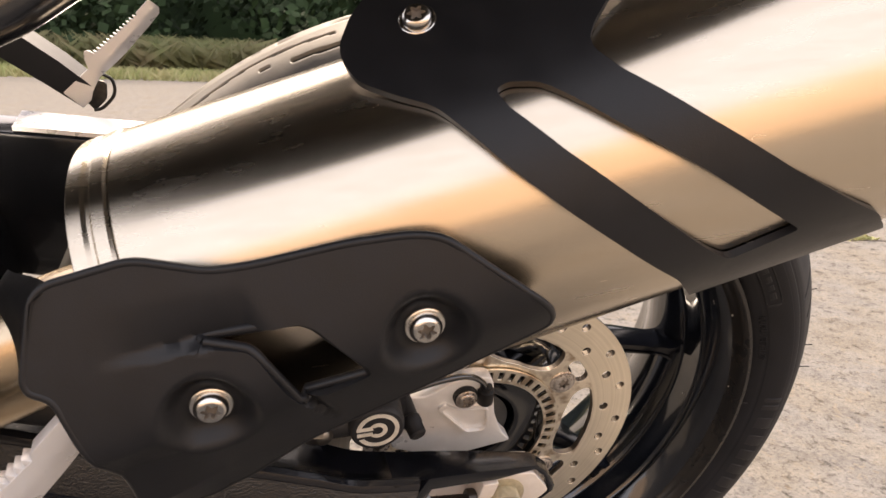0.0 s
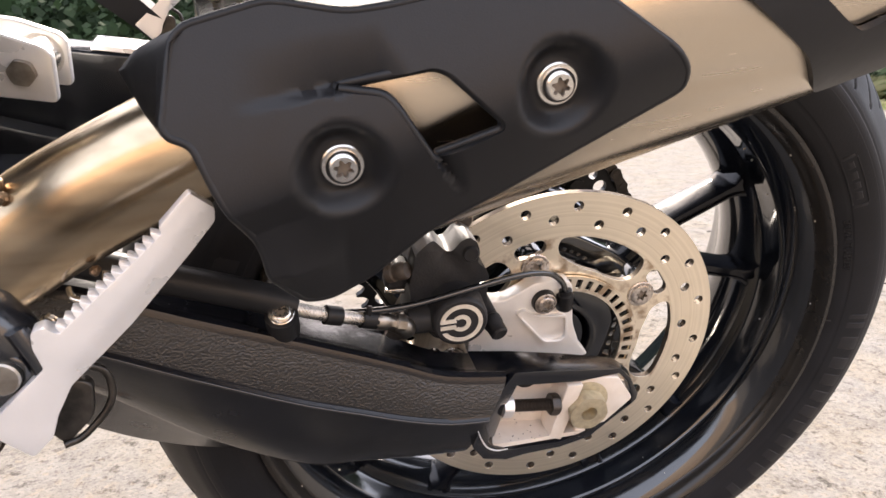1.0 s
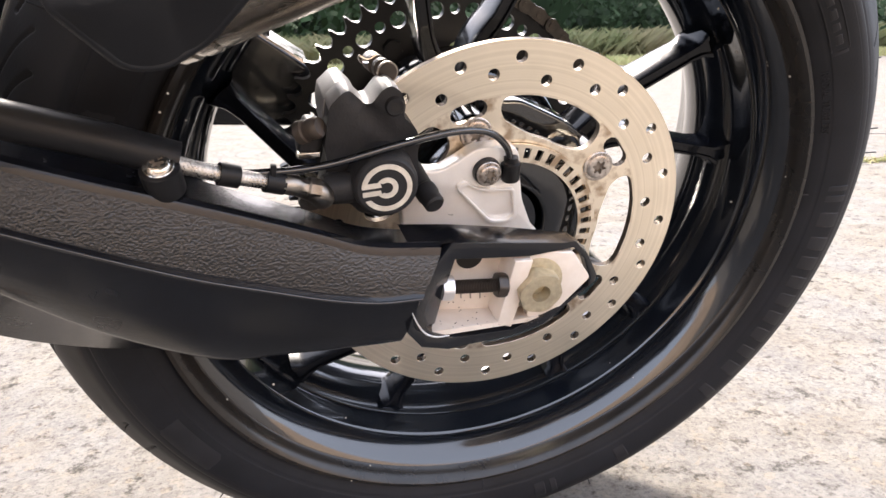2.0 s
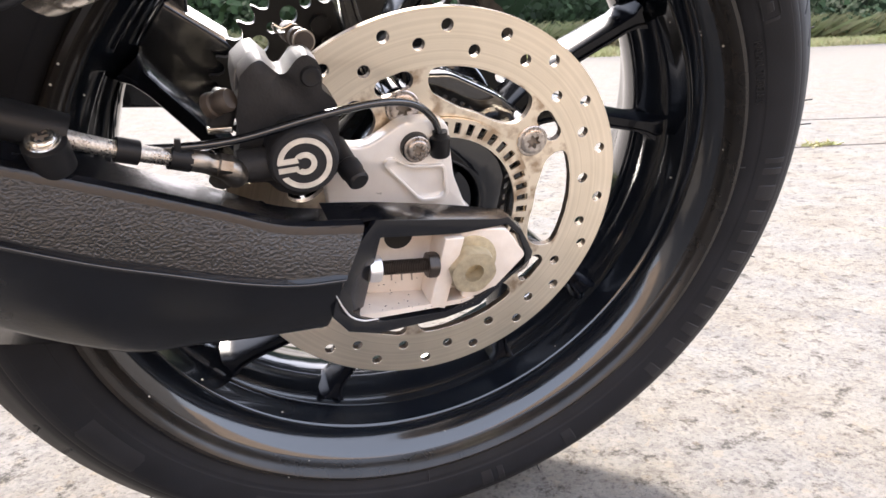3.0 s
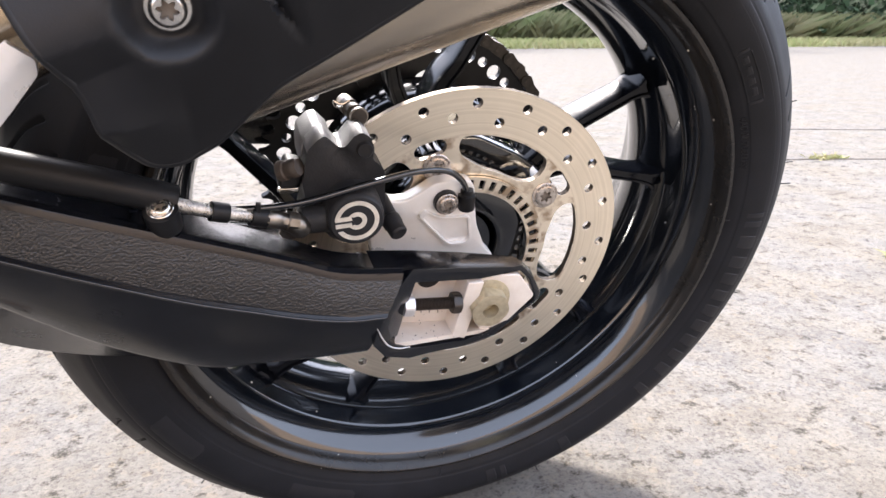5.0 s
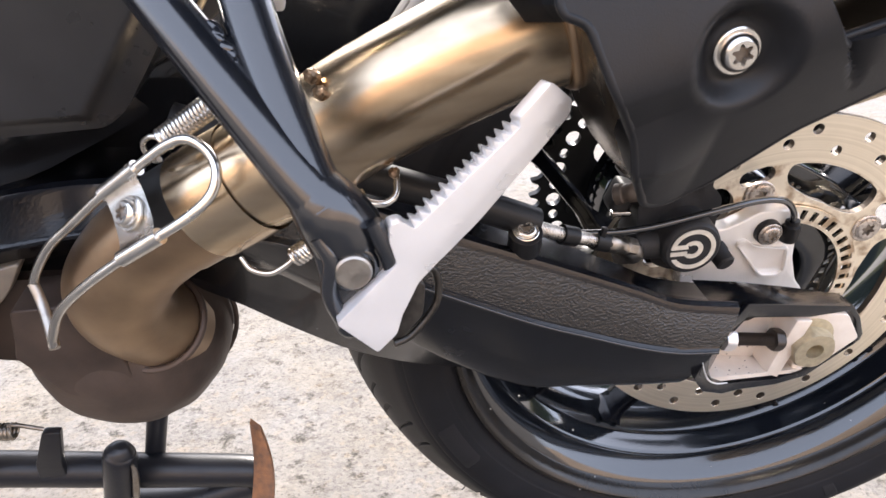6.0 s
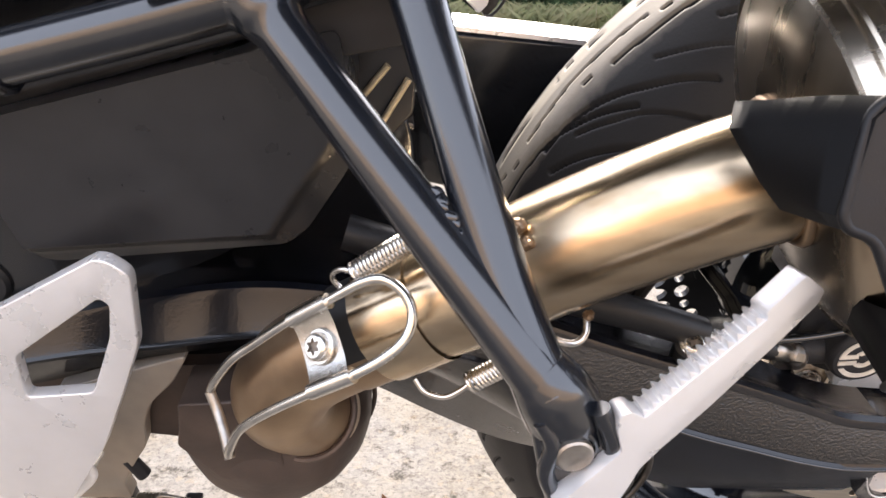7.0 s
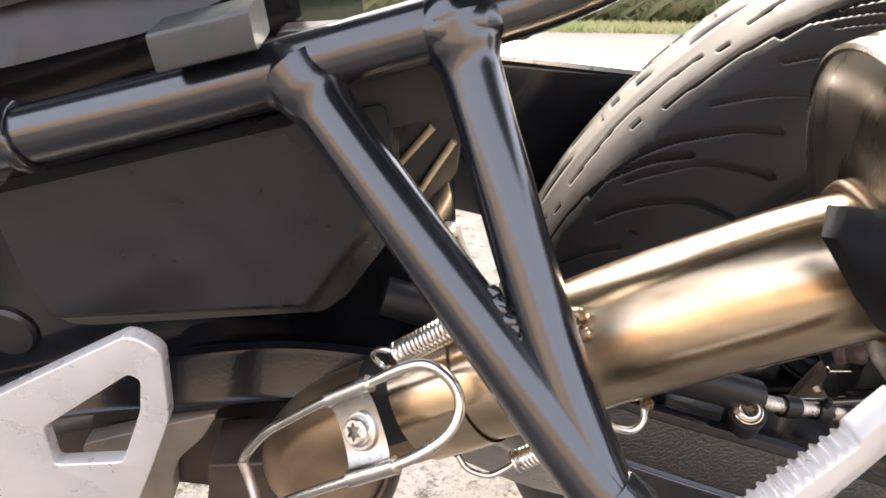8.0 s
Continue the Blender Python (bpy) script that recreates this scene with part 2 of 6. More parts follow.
def turned(profile, base=(0, 0, 0), axis=(0, 1, 0), seg=48, bm=None, closed=False):
    """A turned body: profile rows are (distance along the axis, radius)."""
    bm = bm or bmesh.new()
    way = Vector(axis).normalized()
    side = way.orthogonal().normalized()
    other = way.cross(side)
    rings = []
    for s, r in profile:
        c = Vector(base) + way * s
        if r < 1e-6:
            rings.append([bm.verts.new(c)])
        else:
            rings.append([bm.verts.new(c + r * (math.cos(a) * side + math.sin(a) * other)) for a in (math.tau * k / seg for k in range(seg))])
    pairs = list(zip(rings, rings[1:]))
    if closed:
        pairs.append((rings[-1], rings[0]))
    for a, b in pairs:
        for k in range(seg):
            j = (k + 1) % seg
            if len(a) == 1 and len(b) == 1:
                continue
            if len(a) == 1:
                bm.faces.new((a[0], b[j], b[k]))
            elif len(b) == 1:
                bm.faces.new((a[k], a[j], b[0]))
            else:
                bm.faces.new((a[k], a[j], b[j], b[k]))
    return bm


def rounded(outline, radius, n=5):
    """A closed outline with its corners rounded."""
    out = []
    pts = [Vector(p) for p in outline]
    for i, p in enumerate(pts):
        a, b = pts[i - 1] - p, pts[(i + 1) % len(pts)] - p
        r = min(radius, a.length * 0.45, b.length * 0.45)
        p0, p1 = p + a.normalized() * r, p + b.normalized() * r
        for k in range(n):
            u = k / (n - 1)
            out.append((1 - u) ** 2 * p0 + 2 * u * (1 - u) * p + u * u * p1)
    return [tuple(p) for p in out]


def plate(outline, depth, place, holes=(), grid=0.0, shape=None, bevel=0.0, bm=None):
    """A plate of the given outline (u, v), thick from w = 0 to depth; place(u, v, w) puts it into the frame, shape(u, v) adds to w."""
    tmp = bmesh.new()
    edges = []
    for loop in (outline, *holes):
        vs = [tmp.verts.new((u, v, 0)) for u, v in loop]
        edges += [tmp.edges.new((vs[i - 1], vs[i])) for i in range(len(vs))]
    bmesh.ops.triangle_fill(tmp, use_beauty=True, use_dissolve=False, edges=edges)
    if grid:
        for k in (0, 1):
            lo, hi = min(v.co[k] for v in tmp.verts), max(v.co[k] for v in tmp.verts)
            cut = lo + grid
            while cut < hi:
                no = [0, 0, 0]
                no[k] = 1
                at = [0, 0, 0]
                at[k] = cut
                bmesh.ops.bisect_plane(tmp, geom=tmp.verts[:] + tmp.edges[:] + tmp.faces[:], dist=1e-6, plane_co=at, plane_no=no)
                cut += grid
    else:
        bmesh.ops.dissolve_limit(tmp, angle_limit=0.01, verts=tmp.verts[:], edges=tmp.edges[:])
    front = tmp.faces[:]
    extra = bmesh.ops.extrude_face_region(tmp, geom=front)["geom"]
    for g in extra:
        if isinstance(g, bmesh.types.BMVert):
            g.co.z = depth
    if bevel:
        bmesh.ops.recalc_face_normals(tmp, faces=tmp.faces[:])
        rim = [e for e in tmp.edges if len(e.link_faces) == 2 and e.link_faces[0].normal.angle(e.link_faces[1].normal, 0) > 1.2 and abs(e.verts[0].co.z - e.verts[1].co.z) < 1e-6]
        bmesh.ops.bevel(tmp, geom=rim, offset=bevel, segments=3, profile=0.5, affect="EDGES", clamp_overlap=True)
    for v in tmp.verts:
        u, w, d = v.co
        if shape:
            d += shape(u, w)
        v.co = place(u, w, d)
    if bm is None:
        return tmp
    join(bm, tmp)
    return bm


def join(bm, other):
    me = bpy.data.meshes.new("tmp")
    other.to_mesh(me)
    other.free()
    bm.from_mesh(me)
    bpy.data.meshes.remove(me)
    return bm


def side_plane(y):
    """Places a plate parallel to the wheel: u is x, v is z, and its depth goes inwards from y."""
    return lambda u, v, w: Vector((u, y + w, v))


def block(centre, size, turn=(0, 0, 0), bevel=0.002, bm=None):
    tmp = bmesh.new()
    bmesh.ops.create_cube(tmp, size=1)
    bmesh.ops.scale(tmp, vec=size, verts=tmp.verts[:])
    if bevel:
        bmesh.ops.bevel(tmp, geom=tmp.edges[:], offset=bevel, segments=3, profile=0.6, affect="EDGES", clamp_overlap=True)
    tmp.transform(pose(*centre, *turn))
    return tmp if bm is None else join(bm, tmp)


def loft(sections, caps=True):
    bm = bmesh.new()
    rings = [[bm.verts.new(p) for p in s] for s in sections]
    n = len(rings[0])
    for a, b in zip(rings, rings[1:]):
        for k in range(n):
            bm.faces.new((a[k], a[(k + 1) % n], b[(k + 1) % n], b[k]))
    if caps:
        bm.faces.new(rings[0][::-1])
        bm.faces.new(rings[-1])
    return bm


def socket_bolt(at, axis, r, parent, name="bolt", material=None, label="bright steel bolt with a star socket", washer=True, deep=0.26, tall=0.5):
    """A button-head bolt with a star-shaped socket; axis points out of the head."""
    way = Vector(axis).normalized()
    ob_bm = bmesh.new()
    if washer:
        turned([(-0.25 * r, 0.3 * r), (-0.25 * r, 1.12 * r), (-0.05 * r, 1.15 * r), (0.0, 1.08 * r), (0.0, 0.9 * r)], at, way, 32, ob_bm)
    turned([(0.0, 0.92 * r), (0.5 * tall * r, 0.9 * r), (0.84 * tall * r, 0.8 * r), (tall * r, 0.68 * r), (tall * r, 0.60 * r)], at, way, 32, ob_bm)
    side = way.orthogonal().normalized()
    other = way.cross(side)
    rows = []
    for depth_, grow in ((tall * r, 1.0), (tall * r - deep * r, 0.95)):
        row = []
        for k in range(32):
            a = math.tau * k / 32
            rad = r * grow * (0.44 + 0.12 * math.cos(6 * a))
            row.append(ob_bm.verts.new(Vector(at) + way * depth_ + rad * (math.cos(a) * side + math.sin(a) * other)))
        rows.append(row)
    rim = [ob_bm.verts.new(Vector(at) + way * tall * r + 0.60 * r * (math.cos(math.tau * k / 32) * side + math.sin(math.tau * k / 32) * other)) for k in range(32)]
    for k in range(32):
        j = (k + 1) % 32
        ob_bm.faces.new((rim[k], rim[j], rows[0][j], rows[0][k]))
        ob_bm.faces.new((rows[0][k], rows[0][j], rows[1][j], rows[1][k])).material_index = 1
    ob_bm.faces.new(rows[1]).material_index = 1
    bmesh.ops.remove_doubles(ob_bm, verts=ob_bm.verts[:], dist=1e-6)
    ob = link(name, ob_bm, material or BRIGHT, parent, label, 30)
    ob.data.materials.append(SOCKET)
    return ob


def hex_head(at, axis, r, height, bm=None, hole=0.0):
    """A hexagon nut or bolt head with chamfered corners."""
    bm = bm or bmesh.new()
    way = Vector(axis).normalized()
    side = way.orthogonal().normalized()
    other = way.cross(side)
    rows = []
    for s, f in ((0, 0.94), (0.15 * height, 1), (0.85 * height, 1), (height, 0.92)):
        row = []
        for k in range(36):
            a = math.tau * k / 36
            hexr = r * math.cos(math.pi / 6) / math.cos((a % (math.pi / 3)) - math.pi / 6)
            row.append(bm.verts.new(Vector(at) + way * s + min(hexr, r * f * 0.985) * (math.cos(a) * side + math.sin(a) * other)))
        rows.append(row)
    if hole:
        for s in (height, 0.1 * height):
            rows.append([bm.verts.new(Vector(at) + way * s + hole * (math.cos(math.tau * k / 36) * side + math.sin(math.tau * k / 36) * other)) for k in range(36)])
    for a, b in zip(rows, rows[1:]):
        for k in range(36):
            bm.faces.new((a[k], a[(k + 1) % 36], b[(k + 1) % 36], b[k]))
    bm.faces.new(rows[0][::-1])
    bm.faces.new(rows[-1])
    return bm


def helix(a, b, r, turns, wire, lead=0.0):
    """A coil spring from a to b."""
    a, b = Vector(a), Vector(b)
    way = (b - a).normalized()
    side = way.orthogonal().normalized()
    other = way.cross(side)
    n = int(turns * 14)
    pts = [a + (b - a) * (k / n) + r * (math.cos(math.tau * turns * k / n) * side + math.sin(math.tau * turns * k / n) * other) for k in range(n + 1)]
    return sweep(pts, wire, 8, 1)


# ---- the yard: worn concrete, a grass verge and a dark wood behind ----
def concrete():
    m = bpy.data.materials.new("worn_concrete")
    m.use_nodes = True
    t = m.node_tree
    b = t.nodes["Principled BSDF"]
    co = t.nodes.new("ShaderNodeTexCoord")

    def tex(kind, scale, **more):
        n = t.nodes.new(kind)
        n.inputs["Scale"].default_value = scale
        for key, value in more.items():
            n.inputs[key].default_value = value
        t.links.new(co.outputs["Object"], n.inputs["Vector"])
        return n

    def ramp(src, stops):
        r = t.nodes.new("ShaderNodeValToRGB")
        while len(r.color_ramp.elements) < len(stops):
            r.color_ramp.elements.new(0.5)
        for e, (p, c) in zip(r.color_ramp.elements, stops):
            e.position, e.color = p, (*c, 1)
        t.links.new(src, r.inputs["Fac"])
        return r

    def mix(a, b_, fac, how="MIX"):
        x = t.nodes.new("ShaderNodeMix")
        x.data_type, x.blend_type = "RGBA", how
        t.links.new(a, x.inputs["A"])
        t.links.new(b_, x.inputs["B"])
        if isinstance(fac, float):
            x.inputs["Factor"].default_value = fac
        else:
            t.links.new(fac, x.inputs["Factor"])
        return x

    broad = ramp(tex("ShaderNodeTexNoise", 5.0, Detail=5.0, Roughness=0.6).outputs["Fac"], [(0.30, (0.173, 0.147, 0.116)), (0.45, (0.187, 0.167, 0.142)), (0.58, (0.177, 0.167, 0.158)), (0.72, (0.195, 0.167, 0.136))])
    stone = ramp(tex("ShaderNodeTexVoronoi", 130.0, Randomness=1.0).outputs["Color"], [(0.10, (0.117, 0.107, 0.097)), (0.35, (0.191, 0.178, 0.158)), (0.7, (0.212, 0.198, 0.180)), (0.95, (0.240, 0.195, 0.142))])
    speck = ramp(tex("ShaderNodeTexNoise", 190.0, Detail=9.0, Roughness=0.75, Distortion=0.2).outputs["Fac"], [(0.36, (0.34, 0.33, 0.33)), (0.46, (0.88, 0.88, 0.89)), (0.62, (1.08, 1.07, 1.05))])
    pits = ramp(tex("ShaderNodeTexNoise", 34.0, Detail=10.0, Roughness=0.78, Distortion=0.15).outputs["Fac"], [(0.370, (0.14, 0.145, 0.13)), (0.415, (0.52, 0.51, 0.49)), (0.465, (1.0, 1.0, 1.0))])
    wear = ramp(tex("ShaderNodeTexNoise", 11.0, Detail=8.0, Roughness=0.7).outputs["Fac"], [(0.35, (0.78, 0.77, 0.76)), (0.55, (1.0, 1.0, 1.0)), (0.75, (1.06, 1.04, 1.02))])
    c = mix(broad.outputs["Color"], stone.outputs["Color"], 0.40)
    c = mix(c.outputs["Result"], speck.outputs["Color"], 0.80, "MULTIPLY")
    c = mix(c.outputs["Result"], pits.outputs["Color"], 0.80, "MULTIPLY")
    c = mix(c.outputs["Result"], wear.outputs["Color"], 0.9, "MULTIPLY")
    t.links.new(c.outputs["Result"], b.inputs["Base Color"])
    b.inputs["Roughness"].default_value = 0.95
    b.inputs["Specular IOR Level"].default_value = 0.1
    bump = t.nodes.new("ShaderNodeBump")
    bump.inputs["Strength"].default_value, bump.inputs["Distance"].default_value = 0.7, 0.004
    t.links.new(tex("ShaderNodeTexNoise", 120.0, Detail=9.0, Roughness=0.72).outputs["Fac"], bump.inputs["Height"])
    t.links.new(bump.outputs["Normal"], b.inputs["Normal"])
    return m


bm = bmesh.new()
cuts = [-400, -60, -12, -4, -2, -1, 0, 1, 2, 4, 7, 13.4, 60, 400]
vs = [[bm.verts.new((x, y, 0)) for x in cuts] for y in cuts]
for i in range(len(cuts) - 1):
    for k in range(len(cuts) - 1):
        bm.faces.new((vs[i][k], vs[i][k + 1], vs[i + 1][k + 1], vs[i + 1][k]))
tagged(link("ground", bm, concrete()), "worn pale concrete yard with exposed pebbles", "ground", kind="structure")

GRASS = surface("dry_grass", (0.27, 0.31, 0.11), 0.8, 0, (0.40, 0.34, 0.18), scale=3, rough_var=0.05)
LEAF = surface("dark_leaves", (0.034, 0.062, 0.024), 0.75, 0, (0.009, 0.016, 0.007), scale=0.7, rough_var=0.1, spec=0.15)
rng = random.Random(5)


def blades(name, count, area, height, material, lean=0.5, width=0.012):
    verts, faces = [], []
    for _ in range(count):
        x, y, h = rng.uniform(*area[0]), rng.uniform(*area[1]), height * rng.uniform(0.35, 1.0)
        a = rng.uniform(0, math.tau)
        dx, dy = math.cos(a) * width, math.sin(a) * width
        lx, ly = rng.gauss(0, lean) * h, rng.gauss(0, lean) * h
        k = len(verts)
        verts += [(x - dx, y - dy, 0), (x + dx, y + dy, 0), (x + lx * 0.4 + dx * 0.6, y + ly * 0.4, h * 0.6), (x + lx, y + ly, h)]
        faces += [(k, k + 1, k + 2), (k, k + 2, k + 3)]
    me = bpy.data.meshes.new(name)
    me.from_pydata(verts, [], faces)
    me.materials.append(material)
    return new(name, me)


tagged(blades("grass_verge", 70000, ((-26, 48), (13.4, 17.5)), 0.24, GRASS, width=0.014), "rough half-dry grass verge along the concrete", "grass", kind="stuff")
BUSH = surface("undergrowth", (0.15, 0.175, 0.075), 0.8, 0, (0.22, 0.185, 0.11), scale=1.5, rough_var=0.05, spec=0.2)
tagged(blades("undergrowth", 60000, ((-28, 50), (16.0, 18.5)), 0.9, BUSH, lean=0.8, width=0.022), "tangled weeds and brush at the foot of the wood", "bushes", kind="stuff")
verts, faces = [], []
for _ in range(520):
    cx, cy = rng.uniform(-30, 52), rng.uniform(16.5, 24)
    cz = rng.uniform(0.2, 9.0) if cy > 18 else rng.uniform(0.1, 3.0)
    size = rng.uniform(0.5, 1.4)
    for _ in range(120):
        d = Vector((rng.gauss(0, 1), rng.gauss(0, 1), rng.gauss(0, 0.8))).normalized() * size * rng.uniform(0.55, 1.05)
        p = Vector((cx, cy, max(0.05, cz + d.z))) + Vector((d.x, d.y, 0))
        u = Vector((rng.gauss(0, 1), rng.gauss(0, 1), rng.gauss(0, 1))).normalized() * rng.uniform(0.07, 0.16)
        w = u.orthogonal() * rng.uniform(0.5, 0.9)
        k = len(verts)
        verts += [p - u, p + w, p + u, p - w]
        faces.append((k, k + 1, k + 2, k + 3))
me = bpy.data.meshes.new("woodland")
me.from_pydata([tuple(v) for v in verts], [], faces)
me.materials.append(LEAF)
tagged(new("woodland", me), "dense dark green wood beyond the grass verge", "trees", kind="stuff")
bm = bmesh.new()
rows = [[bm.verts.new((x, 26 + 1.5 * math.sin(x * 0.4), z)) for x in range(-60, 84, 3)] for z in (0, 5, 9.5)]
for v in rows[2]:
    v.co.z += 1.4 * math.sin(v.co.x * 0.9) + 0.8 * math.sin(v.co.x * 2.3)
for a, b in zip(rows, rows[1:]):
    for k in range(len(a) - 1):
        bm.faces.new((a[k], a[k + 1], b[k + 1], b[k]))
tagged(link("backdrop", bm, LEAF), "deep shade of the wood behind its front leaves", "trees", kind="structure")


WEED = surface("weed_leaves", (0.24, 0.27, 0.09), 0.7, 0, (0.38, 0.31, 0.14), scale=40, rough_var=0.05)
for at, size, count, label in (((1.17, 0.54), 0.055, 110, "low yellow-green weed growing in a crack of the concrete"), ((1.90, 1.50), 0.075, 90, "dry tuft of grass growing in a joint of the concrete"), ((3.4, 2.3), 0.08, 70, "dry tuft of grass growing in a joint of the concrete"), ((-3.2, 4.2), 0.15, 90, "dry tuft of grass growing in a joint of the concrete")):
    tuft = blades("weed", count, ((-size, size), (-size * 0.35, size * 0.35)), size * 0.30, WEED, 1.3, 0.004)
    tuft.location = (*at, 0)
    tagged(tuft, label, "weed", group="weeds in the concrete")


def crack(points, wide):
    """A shallow open crack: a dark, uneven ribbon with raised lips."""
    bm = bmesh.new()
    path = resample([(x, y, 0.0) for x, y in points], 12)
    rows = []
    for i, p in enumerate(path):
        j = Vector((0.3 * wide * noise.noise(p * 30), 2.2 * wide * noise.noise(p * 22 + Vector((9, 0, 0))), 0))
        w = wide * (0.12 + 0.9 * abs(noise.noise(p * 19 + Vector((0, 4, 0))))) * math.sin(math.pi * min(1.0, max(0.0, (i + 0.3) / len(path)))) ** 0.4
        rows.append([bm.verts.new(p + j + Vector((0, d * w, h))) for d, h in ((-1, 0.0005), (-0.5, 0.004), (0, 0.0042), (0.5, 0.004), (1, 0.0005))])
    for a, b in zip(rows, rows[1:]):
        for k in range(4):
            bm.faces.new((a[k], a[k + 1], b[k + 1], b[k]))
    return bm


SOIL = surface("crack_dirt", (0.24, 0.21, 0.18), 0.95, 0, (0.12, 0.105, 0.09), scale=60, bump=0.5, bump_scale=200, rough_var=0.03)
for pts, wide in (([(1.2, 1.62), (1.7, 1.52), (1.95, 1.46), (2.6, 1.30), (3.6, 1.12)], 0.002), ([(2.3, 2.15), (2.8, 1.98), (3.4, 1.80), (4.6, 1.5)], 0.0016)):
    tagged(link("crack", crack(pts, wide), SOIL), "dirt-filled crack in the concrete", "crack", kind="structure")

# unseen wall added behind the camera for warm reflections and bounced light
PLASTER = surface("tan_plaster", (0.66, 0.52, 0.40), 0.9, 0, (0.46, 0.34, 0.25), scale=1.6, stretch=(0.06, 1, 1.0), bump=0.3, bump_scale=60, rough_var=0.03)
bm = block((0, -8.2, 1.6), (60, 0.4, 3.2), bevel=0.02)
join(bm, block((0, -7.97, 0.3), (60, 0.06, 0.6), bevel=0.01))
tagged(link("added_south_wall", bm, PLASTER), "unseen tan plastered wall, added to close the yard and warm reflections", "wall", kind="structure")

# ---- the motorcycle ----
bike = new("motorcycle")
bike.matrix_world = BIKE
tagged(bike, "black naked motorcycle leaning on its side stand on concrete, rear end", "motorcycle")
YC = 0.065  # middle plane of the rear wheel

# -- rear wheel --
wheel = turned([(-0.079, 0.2300), (-0.0815, 0.2285), (-0.0815, 0.2258), (-0.0785, 0.2228), (-0.0740, 0.2212), (-0.0700, 0.2201), (-0.0685, 0.2190), (-0.0672, 0.2170), (-0.0600, 0.2127), (-0.0505, 0.2072), (-0.0490, 0.2068),
                (-0.0478, 0.2080), (-0.0462, 0.2087), (-0.0445, 0.2080), (-0.0430, 0.2068), (-0.0340, 0.2056), (-0.0260, 0.2048), (-0.0242, 0.2042), (-0.0225, 0.2028), (-0.0140, 0.1975), (-0.004, 0.1930), (0.008, 0.1918), (0.020, 0.1940), (0.036, 0.2010), (0.050, 0.2110), (0.058, 0.2175),
                (0.072, 0.2215), (0.0815, 0.2262), (0.0815, 0.2290), (0.076, 0.2310), (0.070, 0.2240), (0.03, 0.2120), (0.0, 0.2060), (-0.03, 0.2120), (-0.050, 0.2130), (-0.070, 0.2240), (-0.076, 0.2310)],
               (0, YC, 0), (0, 1, 0), 160, closed=True)
rear_wheel = part("rear_wheel", wheel, RIM_PAINT, bike, "gloss black cast alloy rim, a little dusty", 30)
rear_wheel.data.materials.append(LIP_PAINT)
for f in rear_wheel.data.polygons:
    if f.center.y < YC - 0.0690:
        f.material_index = 1


def tyre_profile():
    half = resample([(-0.0745, 0.2285, 0), (-0.0790, 0.2330, 0), (-0.0845, 0.2420, 0), (-0.0880, 0.2520, 0), (-0.0887, 0.2600, 0), (-0.0862, 0.2672, 0), (-0.0810, 0.2755, 0), (-0.0665, 0.2905, 0), (-0.0460, 0.3024, 0), (-0.0230, 0.3112, 0), (0, 0.3145, 0)], 17)
    return [(p.x, p.y) for p in half] + [(-p.x, p.y) for p in half[-4::-3]]


GROOVES = [  # one repeat of the tread: (angle, distance from the middle) along each groove, half width
    ([(134.2, 24.5), (130.2, 26.0), (125.1, 27.2), (121.6, 30.3), (118.5, 37.1), (115.4, 45.4), (112.5, 56.0)], 1.7),
    ([(145.5, 31.6), (142.5, 31.8), (139.2, 36.0), (135.7, 43.7), (132.9, 52.3), (130.3, 60.0), (127.7, 69.5)], 1.7),
    ([(141.7, 41.9), (139.6, 47.4), (137.7, 53.2), (135.4, 59.6), (133.2, 68.4), (130.9, 79.2)], 0.85),
    ([(146.5, 44.3), (143.5, 51.5), (140.3, 61.5), (137.6, 71.3), (135.9, 82.3)], 1.6),
    ([(130.9, 41.6), (126.8, 53.6), (123.7, 64.5)], 0.8),
    ([(146.7, 12.3), (142.0, 10.0), (139.1, 8.3), (134.0, 9.0), (129.0, 11.5)], 0.8),
    ([(127.6, 16.5), (126.6, 16.6)], 1.0), ([(130.9, 79.2), (130.6, 79.6)], 1.8), ([(137.9, 19.5), (136.9, 19.6)], 1.0)]


def tread_depth(angles, ys):
    """Depth of the tread's sweeping grooves over a grid of angles (degrees) and distances from the middle."""
    out = np.zeros((len(angles), len(ys)))
    for side, shift in ((-1, 0.0), (1, 11.25)):
        keep = np.nonzero(np.array(ys) * side >= 0)[0]
        v = np.abs(np.array(ys)[keep])[None, :]
        for pts, half in GROOVES:
            line_ = [(p.x, p.y / 1000) for p in resample([(a, y, 0) for a, y in pts], 5)]
            for (a0, y0), (a1, y1) in zip(line_, line_[1:]):
                mid = (a0 + a1) / 2
                u = ((np.array(angles) - shift - mid + 11.25) % 22.5 - 11.25)[:, None] * radians(0.308 * 1.0)
                ax, bx = (a0 - mid) * radians(0.308), (a1 - mid) * radians(0.308)
                dx, dy = bx - ax, y1 - y0
                k = np.clip(((u - ax) * dx + (v - y0) * dy) / (dx * dx + dy * dy + 1e-12), 0, 1)
                d = np.hypot(u - ax - k * dx, v - y0 - k * dy)
                cut = 0.0040 * np.clip((half * 0.00062 + 0.0006 - d) / 0.0010, 0, 1)
                out[:, keep] = np.maximum(out[:, keep], cut)
    return out


